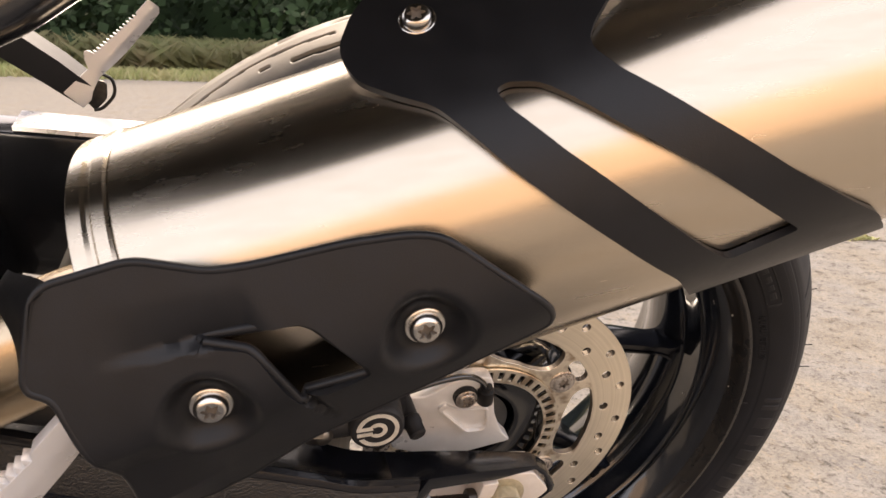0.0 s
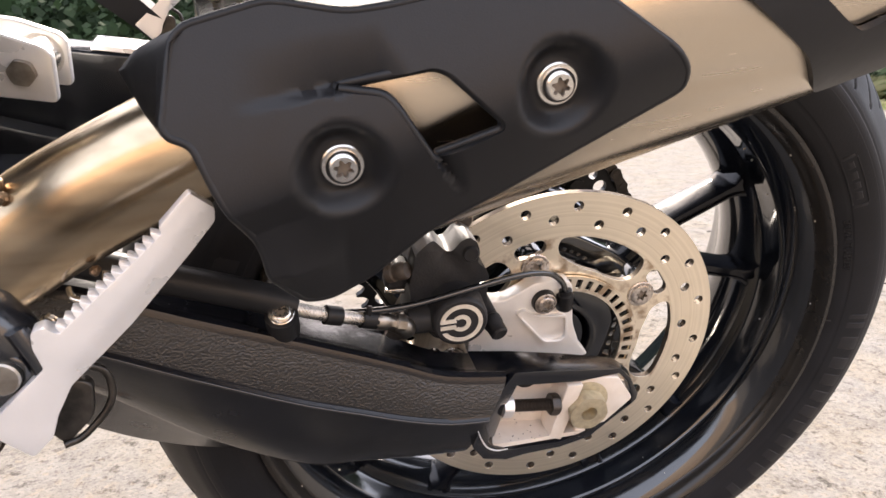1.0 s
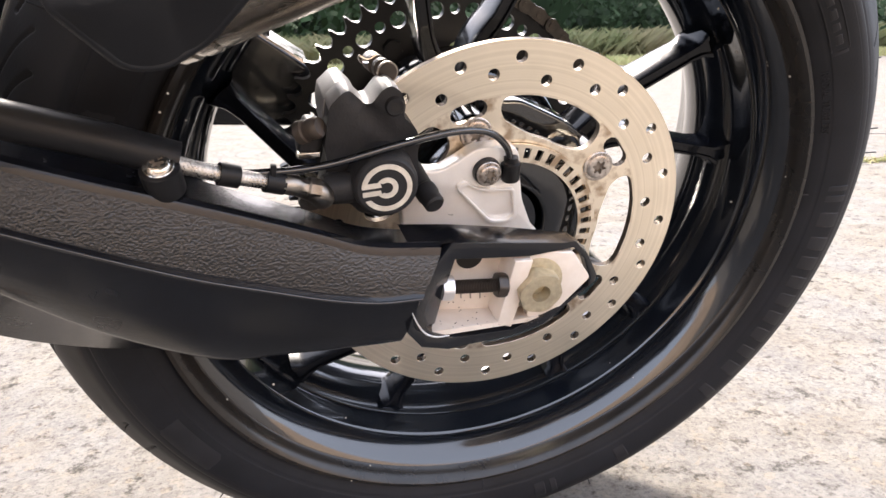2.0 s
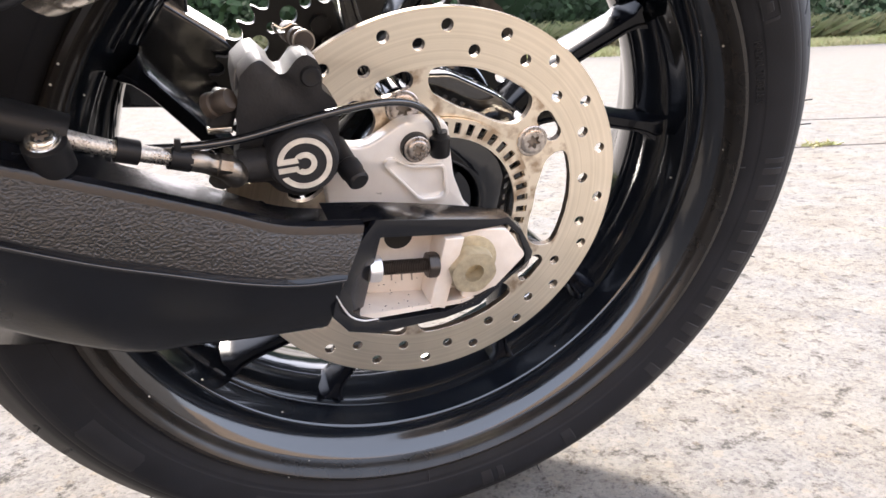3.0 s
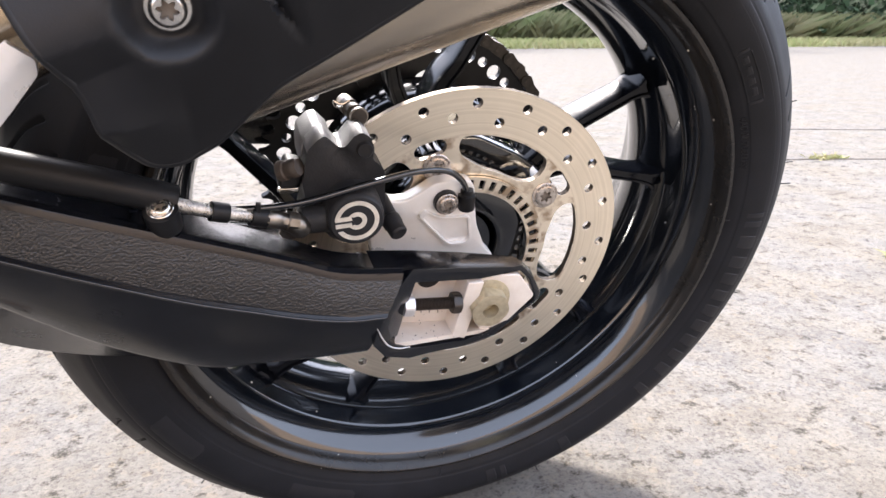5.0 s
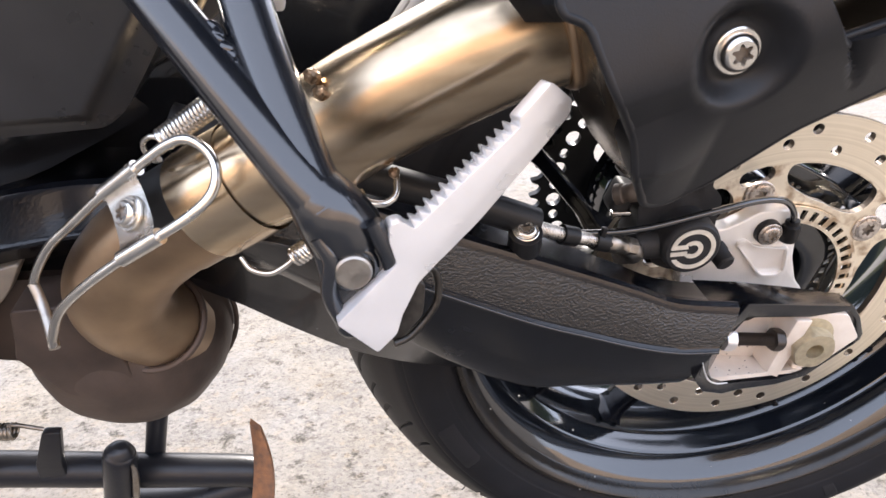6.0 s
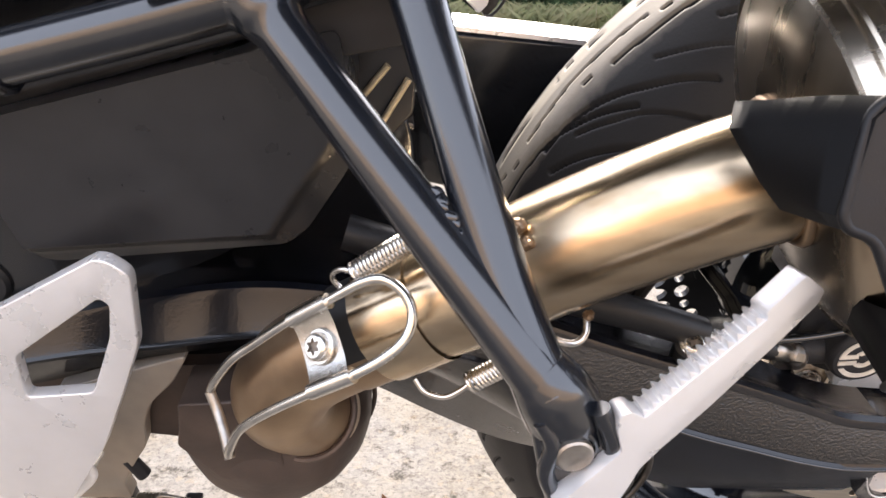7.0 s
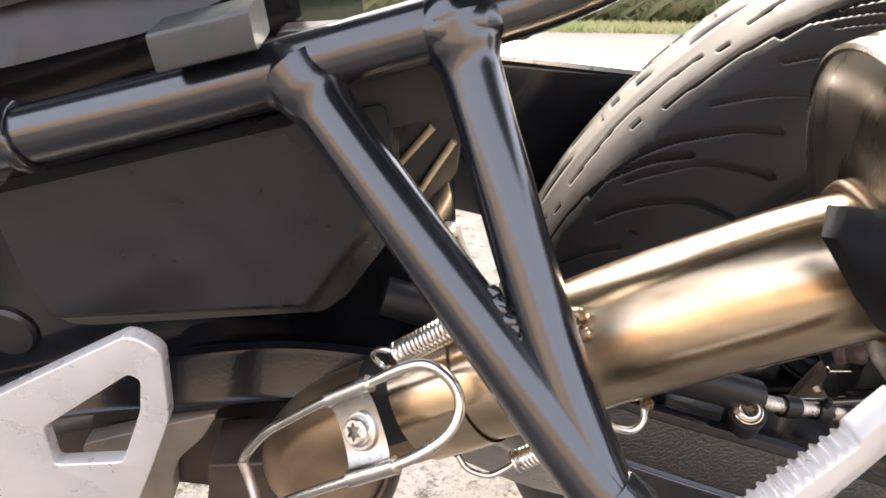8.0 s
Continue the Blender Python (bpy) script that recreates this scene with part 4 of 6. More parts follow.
def fork_end():
    """Five-sided frame round the axle window; its left side is a slanted wall that falls back from the arm's face."""
    outer = [(-0.0550, 0.0477), (-0.0196, 0.0368), (0.0188, 0.0262), (0.0255, 0.0255), (0.0361, 0.0121), (0.0448, -0.0056), (0.0441, -0.0109), (0.0063, -0.0311), (-0.0165, -0.0330), (-0.0443, -0.0300), (-0.0600, -0.0245), (-0.0776, -0.0134), (-0.0853, -0.0008), (-0.0786, 0.0212), (-0.0688, 0.0372)]
    inner = [(-0.0536, 0.0359, 0), (-0.0286, 0.0288, 0), (-0.0061, 0.0237, 0), (0.0247, 0.0207, 0), (0.0336, 0.0096, 0), (0.0394, -0.0062, 0), (0.0387, -0.0125, 0), (0.0023, -0.0263, 0), (-0.0163, -0.0277, 0), (-0.0438, -0.0228, 0), (-0.0589, -0.0163, 0), (-0.0688, -0.0097, 0.002), (-0.0744, -0.0030, 0.004), (-0.0668, -0.0170, 0.014), (-0.0580, 0.0089, 0.012)]
    back = [(-0.0496, 0.0436), (-0.0138, 0.0353), (0.0251, 0.0243), (0.0307, 0.0193), (0.0380, 0.0116)]
    b = bmesh.new()
    fo = [b.verts.new((x, front_y(x), z)) for x, z in outer]
    fi = [b.verts.new((x, front_y(x) + d, z)) for x, z, d in inner]
    bo = [b.verts.new((*(back[k] if k < 5 else outer[k]), 0)) for k in range(15)]
    for v in bo:
        v.co = Vector((v.co.x, -0.0465, v.co.y))
    bi = [b.verts.new((x, -0.0480, z)) for x, z, d in inner]
    for k in range(15):
        m_ = (k + 1) % 15
        b.faces.new((fo[k], fo[m_], fi[m_], fi[k]))
        b.faces.new((fi[k], fi[m_], bi[m_], bi[k]))
        b.faces.new((fo[m_], fo[k], bo[k], bo[m_]))
        b.faces.new((bi[k], bi[m_], bo[m_], bo[k]))
    # shoulder that joins the frame to the arm
    top, rear = b.verts.new((-0.0790, -0.0768, 0.0500)), b.verts.new((-0.0800, -0.0465, 0.0490))
    b.faces.new((top, fo[0], bo[0], rear))
    bmesh.ops.recalc_face_normals(b, faces=b.faces[:])
    edges = [e for e in b.edges if e.is_manifold and e.calc_face_angle(0) > radians(25)]
    bmesh.ops.bevel(b, geom=edges, offset=0.0009, segments=2, affect="EDGES", profile=0.6)
    return b


part("fork_end", fork_end(), CASTING, swingarm, "black fork end with a five-sided window", 42)
bm = plate([(-0.074, 0.036), (-0.050, 0.036), (0.024, 0.019), (0.037, -0.006), (0.010, -0.027), (-0.030, -0.026), (-0.070, -0.012)], 0.008, side_plane(-0.0485), [drill(-0.0, 0, 0.0085, 20)], bevel=0.0008)
part("pocket", bm, BLOCK_ALLOY, swingarm, "bare pale aluminium pocket, speckled with dirt")
part("pocket_floor", loft([[Vector((-0.072, -0.076, -0.0085)), Vector((0.012, -0.060, -0.0275)), Vector((0.012, -0.045, -0.0290)), Vector((-0.068, -0.045, -0.0140))], [Vector((-0.072, -0.076, -0.0125)), Vector((0.012, -0.060, -0.0305)), Vector((0.012, -0.045, -0.0315)), Vector((-0.068, -0.045, -0.0170))]]), BLOCK_ALLOY, swingarm)
for k in range(4):
    part("scale_mark", block((-0.050 + 0.0062 * k, -0.0487, -0.004 - 0.0014 * k), (0.0009, 0.0008, 0.0085), bevel=0.0002), DULL, swingarm)
part("bare_edge", sweep([(-0.0823, -0.0822, 0.0142), (-0.0790, -0.0822, 0.0038), (-0.0748, -0.0818, -0.0042), (-0.0682, -0.0810, -0.0090), (-0.0600, -0.0790, -0.0115)], [0.0003, 0.0005, 0.0006, 0.0005, 0.0003], 10), WHITE_ALLOY, swingarm, "bare machined edge of the pocket")
# shallow cup coloured near-black for the shade inside the hole
part("scale_hole", turned([(0.0, 0.0), (0.0, 0.0085), (0.006, 0.0085)], (-0.038, -0.0488, 0.020), seg=24), DARK, swingarm)
adjuster = part("axle_block", plate(rounded([(-0.006, 0.0245), (0.0242, 0.0185), (0.0375, -0.0031), (0.0153, -0.0245), (-0.004, -0.0265)], 0.003, 4), 0.008, lambda u, v, w: Vector((u, -0.0610 + w, v)), bevel=0.001), BLOCK_ALLOY, swingarm, "pale aluminium chain adjuster block")
part("block_flange", plate(rounded([(-0.0262, -0.0205), (-0.0158, 0.0236), (-0.0040, 0.0215), (-0.0170, -0.0250)], 0.0010, 4), 0.020, lambda u, v, w: Vector((u, -0.0672 + w + 0.12 * max(0.0, u + 0.012), v)), bevel=0.0008), BLOCK_ALLOY, swingarm)
part("axle_nut", hex_head((0, -0.0620, -0.0005), (0, -1, 0), 0.0150, 0.0096, hole=0.0058), ZINC, swingarm, "yellowed zinc axle nut with a deep hollow axle")
part("axle_washer", turned([(0, 0.006), (0, 0.0178), (-0.0022, 0.0178), (-0.0026, 0.017), (-0.0026, 0.006)], (0, -0.0592, 0.0010), seg=40), ZINC, swingarm)
# bore walls and floor carry the hollow's shade in their near-black colour
part("axle_bore", turned([(0.0, 0.0), (0.0, 0.0061), (-0.0102, 0.0061)], (0, -0.0608, -0.0005), seg=28), DARK, swingarm)
bm = bmesh.new()
rows = []
for k in range(64):
    rows.append((0.0005 * k, 0.0043 if k % 2 else 0.0036))
turned(rows, (-0.0550, -0.0625, 0.0105), (1, 0, -0.16), 18, bm)
part("adjuster_screw", bm, PIN_STEEL, swingarm, "threaded steel adjuster screw")
part("adjuster_nut", hex_head((-0.0260, -0.0625, 0.0058), (1, 0, -0.16), 0.0078, 0.0062), PIN_STEEL, swingarm)
part("adjuster_nut", hex_head((-0.0600, -0.0625, 0.0113), (1, 0, -0.16), 0.0080, 0.0068), WHITE_ALLOY, swingarm)
bm = bmesh.new()
for k in range(40):
    x, deep_ = rng.uniform(-0.066, 0.002), rng.uniform(-0.072, -0.050)
    p = Vector((x, deep_, -0.0088 - 0.226 * (x + 0.072) + 0.0003))
    if k % 3 == 0:
        p = Vector((rng.uniform(-0.060, 0.030), -0.0492, rng.uniform(-0.018, 0.016)))
    tmp = bmesh.new()
    bmesh.ops.create_icosphere(tmp, subdivisions=1, radius=rng.uniform(0.0002, 0.00045))
    for v in tmp.verts:
        v.co = p + Vector((v.co.x * 1.4, v.co.y, v.co.z * 0.6))
    join(bm, tmp)
tagged(part("grit", bm, GREASE, swingarm, "dark grit in the axle pocket"), kind="stuff")
# far arm and the chain guard
part("far_arm", loft([[Vector((x, 0.135, z0)), Vector((x, 0.158, z0)), Vector((x, 0.160, z1 - 0.006)), Vector((x, 0.156, z1)), Vector((x, 0.137, z1)), Vector((x, 0.134, z1 - 0.006))] for x, z0, z1 in ((-0.55, 0.15, 0.23), (-0.335, 0.075, 0.150))]), PAINT, swingarm)
guard_outline = rounded([(-0.56, 0.252), (-0.33, 0.2125), (-0.186, 0.1865), (-0.150, 0.1180), (-0.0995, 0.0760), (-0.1085, 0.0300), (-0.200, 0.0430), (-0.34, 0.09), (-0.56, 0.14)], 0.006, 4)
chain_guard = part("chain_guard", plate(guard_outline, 0.034, side_plane(0.162), bevel=0.003), PAINT, bike, "black plastic chain guard, sunlit along its top", 30)
# pale strips stand in for sun and sky glare on the black top
part("top_glare", loft([[Vector((x, 0.164, z)), Vector((x, 0.194, z + 0.001)), Vector((x, 0.194, z + 0.0042)), Vector((x, 0.165, z + 0.0032))] for x, z in ((-0.312, 0.2090), (-0.308, 0.2087), (-0.250, 0.1983), (-0.190, 0.1874))]), WHITE_ALLOY, chain_guard, "pale strip that paints in the sunlit top")
part("top_glare", loft([[Vector((x, 0.164, z)), Vector((x, 0.194, z + 0.001)), Vector((x, 0.194, z + 0.0036)), Vector((x, 0.165, z + 0.0026))] for x, z in ((-0.150, 0.1175), (-0.125, 0.0965), (-0.104, 0.0795))]), BRIGHT, chain_guard, "pale strip that paints in the sunlit top")
part("guard_post", block((-0.1350, 0.182, 0.118), (0.016, 0.02, 0.060), (0, 6, 0), 0.003), PAINT, bike, "black post of the chain guard")
part("cross_bridge", loft([[Vector((x, -0.03, z0)), Vector((x, 0.18, z0)), Vector((x, 0.18, z1)), Vector((x, -0.03, z1))] for x, z0, z1 in ((-0.62, 0.07, 0.112), (-0.50, 0.10, 0.138), (-0.42, 0.112, 0.150), (-0.362, 0.102, 0.144), (-0.346, 0.108, 0.135))]), PAINT, swingarm)

# -- brake caliper --
body_outline = rounded([(-0.1101, 0.1090), (-0.1085, 0.1160), (-0.1014, 0.1220), (-0.0964, 0.1223), (-0.0893, 0.1141), (-0.0860, 0.1143), (-0.0796, 0.1214), (-0.0743, 0.1235), (-0.0691, 0.1194), (-0.0672, 0.1119), (-0.0690, 0.1050), (-0.0640, 0.1000), (-0.0616, 0.0960), (-0.0614, 0.0900), (-0.0625, 0.0820), (-0.0625, 0.0716), (-0.0652, 0.0570), (-0.0769, 0.0482), (-0.0872, 0.0459), (-0.0989, 0.0516), (-0.1033, 0.0579), (-0.1190, 0.0600), (-0.1171, 0.0731), (-0.1132, 0.0844), (-0.1138, 0.0941)], 0.0022, 4)
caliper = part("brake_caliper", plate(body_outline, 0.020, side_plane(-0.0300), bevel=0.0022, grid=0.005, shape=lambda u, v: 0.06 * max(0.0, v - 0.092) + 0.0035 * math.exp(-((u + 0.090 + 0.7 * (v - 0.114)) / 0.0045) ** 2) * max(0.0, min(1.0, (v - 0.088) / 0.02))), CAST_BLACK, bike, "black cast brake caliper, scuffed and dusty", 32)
# upward faces go worn grey; the sky's light on them is painted in
caliper.data.materials.append(WORN_SKYLIT_CASTING)
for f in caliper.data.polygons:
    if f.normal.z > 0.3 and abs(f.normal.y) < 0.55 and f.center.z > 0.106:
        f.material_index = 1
part("piston_bore", turned([(0.0, 0.0), (0.0, 0.0162), (0.0012, 0.0176), (0.004, 0.0182), (0.022, 0.0190), (0.030, 0.0225)], (-0.0847, -0.0495, 0.0745), seg=48), CAST_BLACK, caliper)
left_lug = rounded([(-0.1116, 0.1075), (-0.1096, 0.1150), (-0.1022, 0.1208), (-0.0972, 0.1213), (-0.0904, 0.1130), (-0.0880, 0.0990), (-0.1120, 0.0960)], 0.0005, 2)
right_lug = rounded([(-0.0890, 0.1130), (-0.0858, 0.1134), (-0.0795, 0.1203), (-0.0744, 0.1222), (-0.0698, 0.1184), (-0.0682, 0.1112), (-0.0690, 0.0980), (-0.0890, 0.0980)], 0.0005, 2)
part("lug", plate(left_lug, 0.034, side_plane(-0.0130), bevel=0.0006), WORN_SKYLIT_CASTING, caliper, "machined upper lug of the caliper, its skylit grey painted in", 30)
part("lug", plate(right_lug, 0.012, side_plane(-0.0130), bevel=0.0006), WORN_SKYLIT_CASTING, caliper, "machined upper lug of the caliper, its skylit grey painted in", 30)
part("pad_pin", turned([(0, 0), (0, 0.0052), (0.004, 0.0056), (0.005, 0.0048), (0.008, 0.0046), (0.009, 0.0058), (0.014, 0.0058), (0.015, 0.0046), (0.019, 0.0046), (0.020, 0.0060), (0.028, 0.0058), (0.034, 0.0052), (0.035, 0)], (-0.0712, -0.004, 0.1225), (-0.115, 1, -0.073), 26), PIN_STEEL, caliper, "dark brown grooved pad pin")
part("pin_collar", turned([(0, 0.004), (0, 0.0061), (0.0018, 0.0061), (0.0018, 0.004)], (-0.0712, -0.0030, 0.1225), (-0.115, 1, -0.073), 26), DULL, caliper)
part("pin_cap", turned([(0, 0.004), (0, 0.0060), (0.009, 0.0056), (0.0095, 0.0)], (-0.0742, 0.0220, 0.1206), (-0.115, 1, -0.073), 26), DULL, caliper, "worn steel end of the pad pin")
part("pin_clip", sweep([(-0.0745, 0.010, 0.1290), (-0.0800, 0.010, 0.1270), (-0.0850, 0.010, 0.1295), (-0.0835, 0.012, 0.1250), (-0.0790, 0.014, 0.1235)], 0.0008, 8), BRIGHT, caliper)
part("body_boss", turned([(0, 0.0024), (-0.0002, 0.0046), (0.0008, 0.0054), (0.012, 0.0062)], (-0.0735, -0.0306, 0.1120), seg=28), CAST_BLACK, caliper)
# flat near-black disc paints in the shade of the hole
part("boss_hole", turned([(0, 0), (0, 0.0026)], (-0.0735, -0.0308, 0.1120), seg=20), DARK, caliper)
part("slide_boot", turned([(0, 0), (0, 0.0048), (0.0012, 0.0060), (0.008, 0.0062), (0.009, 0.0068), (0.014, 0.0068), (0.015, 0.0060), (0.032, 0.0072)], (-0.0560, -0.0420, 0.0545), (-0.25, 1, 0.35), 28), RUBBER, caliper, "round rubber slide boot")
part("bleed_cap", turned([(0, 0), (0, 0.0050), (0.0015, 0.0060), (0.006, 0.0060), (0.0068, 0.0054), (0.009, 0.0054), (0.0098, 0.0064), (0.014, 0.0066), (0.0155, 0.004)], (-0.1145, -0.0290, 0.1060), (-0.75, 0.5, -0.35), 26), CAP_RUBBER, caliper, "brown-black rubber bleed cap")
part("bleed_block", block((-0.1195, -0.014, 0.0950), (0.013, 0.018, 0.020), (0, 22, 0), 0.004), CAST_BLACK, caliper)
part("pad_spring", block((-0.1225, -0.0245, 0.0890), (0.013, 0.004, 0.0035), (0, 4, 0), 0.0008), BRIGHT, caliper, "small bright pad spring tab")
part("hose_boss", turned([(0, 0), (0, 0.0078), (0.002, 0.0088), (0.030, 0.0095)], (-0.1180, -0.0370, 0.0730), (1, 0.12, -0.12), 28), CAST_BLACK, caliper)
# round emblem on the piston cap: an open ring with a hooked bar
emb = lambda u, v, w: Vector((-0.0847 + u, -0.0500 + w, 0.0745 + v))
part("emblem_ring", plate(ring_points(0.0140, -152, 174, 44) + ring_points(0.0112, 172, -146, 44), 0.0006, emb), CREAM, caliper, "cream printed open ring")
part("emblem_hook", plate(ring_points(0.0062, -140, 140, 28) + ring_points(0.0033, 124, -124, 28), 0.0006, emb), CREAM, caliper, "cream printed hook")
for v in (0.0023, -0.0023):
    part("emblem_bar", plate([(-0.0136, v - 0.0014), (-0.0030, v - 0.0014), (-0.0036, v + 0.0014), (-0.0136, v + 0.0014)], 0.0006, lambda a, b, c: emb(a, b, c - 0.0001)), CREAM, caliper)
bracket_outline = rounded([(-0.0727, 0.0690), (-0.0644, 0.0690), (-0.0538, 0.0625), (-0.0447, 0.0618), (-0.0324, 0.0674), (-0.0237, 0.0726), (-0.0081, 0.0728), (0.0029, 0.0707), (0.0059, 0.0651), (0.0068, 0.0500), (0.0085, 0.0332), (0.0155, 0.0128), (0.0240, 0.0020), (-0.0300, -0.0050), (-0.0700, 0.0150)], 0.004, 4)
bracket = part("caliper_bracket", plate(bracket_outline, 0.012, side_plane(-0.0140), bevel=0.0022), ALLOY, bike, "pale cast aluminium caliper bracket", 34)
field = [(-0.0369, 0.0502), (-0.0310, 0.0540), (-0.0235, 0.0478), (-0.0120, 0.0452), (0.0022, 0.0440), (0.0041, 0.0227), (-0.0010, 0.0192), (-0.0143, 0.0207)]
part("bracket_rib", plate(rounded(field, 0.004, 5), 0.005, side_plane(-0.0172), [rounded([(-0.0115 + (u + 0.0115) * 0.86, 0.0350 + (v - 0.0350) * 0.84) for u, v in field], 0.003, 5)], bevel=0.0008), ALLOY, bracket)
part("sensor_pad", turned([(0.0, 0.0), (0.0, 0.0070), (0.0010, 0.0088), (0.006, 0.0092)], (-0.0159, -0.0190, 0.0575), seg=28), PLASTIC, bracket)
socket_bolt((-0.0159, -0.0195, 0.0575), (0, -1, 0), 0.0070, bracket, "sensor_bolt", STAINED, "small stained steel sensor bolt", tall=0.3)
part("sensor_head", turned([(0, 0), (0, 0.0052), (0.001, 0.006), (0.012, 0.0062), (0.013, 0.0045), (0.016, 0.0045), (0.017, 0)], (-0.0010, -0.0160, 0.0495), (0.02, 0, 1), 22), PLASTIC, bracket)

# -- brake hose, its sleeve and the sensor cable --
hose = part("brake_hose", sweep([(-0.2300, -0.0640, 0.1340), (-0.1835, -0.0590, 0.1075), (-0.1620, -0.0550, 0.0965), (-0.1420, -0.0500, 0.0872), (-0.1300, -0.0465, 0.0815)], 0.0041, 18), BRAID, bike, "steel-braided brake hose")
part("hose_sleeve", sweep([(-0.36, -0.060, 0.187), (-0.30, -0.064, 0.163), (-0.25, -0.0645, 0.1420), (-0.215, -0.0625, 0.1265), (-0.1850, -0.0600, 0.1110)], 0.0088, 20), PLASTIC, hose, "matt black rubber hose sleeve")
part("hose_fitting", turned([(0, 0), (0, 0.0050), (0.001, 0.0058), (0.009, 0.0058), (0.010, 0.0050), (0.014, 0.0050), (0.015, 0.0062), (0.021, 0.0062), (0.022, 0)], (-0.1400, -0.0497, 0.0865), (0.93, 0.17, -0.42), 8), DULL, hose, "stained steel hose fitting")
part("elbow_fitting", sweep([(-0.1370, -0.0490, 0.0850), (-0.1290, -0.0470, 0.0800), (-0.1225, -0.0455, 0.0762), (-0.1200, -0.0430, 0.0725), (-0.1195, -0.0385, 0.0700), (-0.1190, -0.0320, 0.0690)], [0.0046, 0.0050, 0.0066, 0.0074, 0.0072, 0.0070], 20, 6), DULL, hose, "stained steel elbow fitting")
part("fitting_foot", turned([(0.010, 0.0062), (0.002, 0.0062), (0.0, 0.0056), (0.0, 0.0)], (-0.1272, -0.0470, 0.0705), (0.3, 0.9, 0.35), 8), DULL, hose)
for at in ((-0.1640, -0.0555, 0.0975), (-0.1430, -0.0502, 0.0876)):
    part("clip", turned([(-0.005, 0.0042), (-0.005, 0.0058), (0.005, 0.0058), (0.005, 0.0042)], at, (0.93, 0.2, -0.43), 20), PLASTIC, hose, "black plastic hose clip")
part("clip_tail", block((-0.1425, -0.0525, 0.0945), (0.003, 0.003, 0.008), (0, 10, 0), 0.0006), PLASTIC, hose)
part("sensor_cable", sweep([(-0.1900, -0.0520, 0.1010), (-0.1510, -0.0500, 0.0940), (-0.1165, -0.0475, 0.0917), (-0.0750, -0.0440, 0.0962), (-0.0420, -0.0360, 0.0957), (-0.0200, -0.0290, 0.0895), (-0.0065, -0.0220, 0.0760), (-0.0008, -0.0165, 0.0620)], 0.0022, 14), RIM_PAINT, bike, "thin glossy black sensor cable")
clamp = part("hose_clamp", turned([(0.010, 0.009), (0.0, 0.0092), (-0.0035, 0.0092), (-0.0040, 0.0084), (-0.0040, 0)], (-0.1920, -0.0690, 0.1090), (0.0, 0.30, -0.95), 28), PLASTIC, bike, "round black hose clamp screwed to the swingarm")
socket_bolt((-0.1920, -0.0706, 0.1142), (0, -0.42, 0.91), 0.0062, clamp, "clamp_screw", BRIGHT, "bright pan-head screw", tall=0.35)

# -- silencer --
AXIS_AT, AXIS_TO = Vector((-0.15, -0.1079, 0.2461)), Vector((0.10, -0.1175, 0.3199))
ALONG = (AXIS_TO - AXIS_AT).normalized()
OUT = (Vector((0, -1, 0)) - ALONG * Vector((0, -1, 0)).dot(ALONG)).normalized()
HIGH = Vector((-ALONG.z, 0, ALONG.x)).normalized()


def on_can(s, degrees_, r):
    """A point on or over the silencer: along its axis, round it from the near side upwards, and its distance from the axis."""
    return AXIS_AT + ALONG * s + r * (math.cos(radians(degrees_)) * OUT + math.sin(radians(degrees_)) * HIGH)


silencer = part("silencer", turned([(-0.0200, 0.0665), (-0.0185, 0.0677), (0.06, 0.0675), (0.16, 0.0675), (0.30, 0.0675), (0.34, 0.0675), (0.345, 0.0660), (0.346, 0.055)], AXIS_AT, ALONG, 128), STEEL, bike, "brushed stainless steel silencer can", 30)
part("front_ring", turned([(-0.0335, 0.0650), (-0.0345, 0.0665), (-0.0335, 0.0679), (-0.0285, 0.0682), (-0.0270, 0.0675), (-0.0258, 0.0675), (-0.0248, 0.0682), (-0.0205, 0.0682), (-0.0195, 0.0673)], AXIS_AT, ALONG, 128), STEEL, silencer, "pressed steel ring round the front of the can", 20)
part("front_cap", turned([(-0.0335, 0.0655), (-0.0370, 0.0600), (-0.0400, 0.0520), (-0.0420, 0.0420), (-0.0440, 0.0270), (-0.0440, 0.0)], AXIS_AT, ALONG, 96), CAP_STEEL, silencer, "domed steel front cap")
part("rear_cap", turned([(0.343, 0.060), (0.352, 0.056), (0.352, 0.030), (0.30, 0.028), (0.30, 0.0)], AXIS_AT, ALONG, 64), PAINT, silencer)

# upper black strap: two slanting arms that wrap round the can from a bracket above
def strap_point(s, v, w):
    """v is the arc height over the near side, in metres of the can's skin; above 60 degrees the strap runs on flat."""
    r = 0.0680 + w
    turn_at = 0.0705 * radians(60)
    if v <= turn_at:
        return on_can(s, math.degrees(v / 0.0705), r)
    flat_way = -math.sin(radians(60)) * OUT + math.cos(radians(60)) * HIGH
    return on_can(s, 60, r) + flat_way * (v - turn_at)


arc = lambda d: 0.0705 * radians(d)
TA = arc(60)
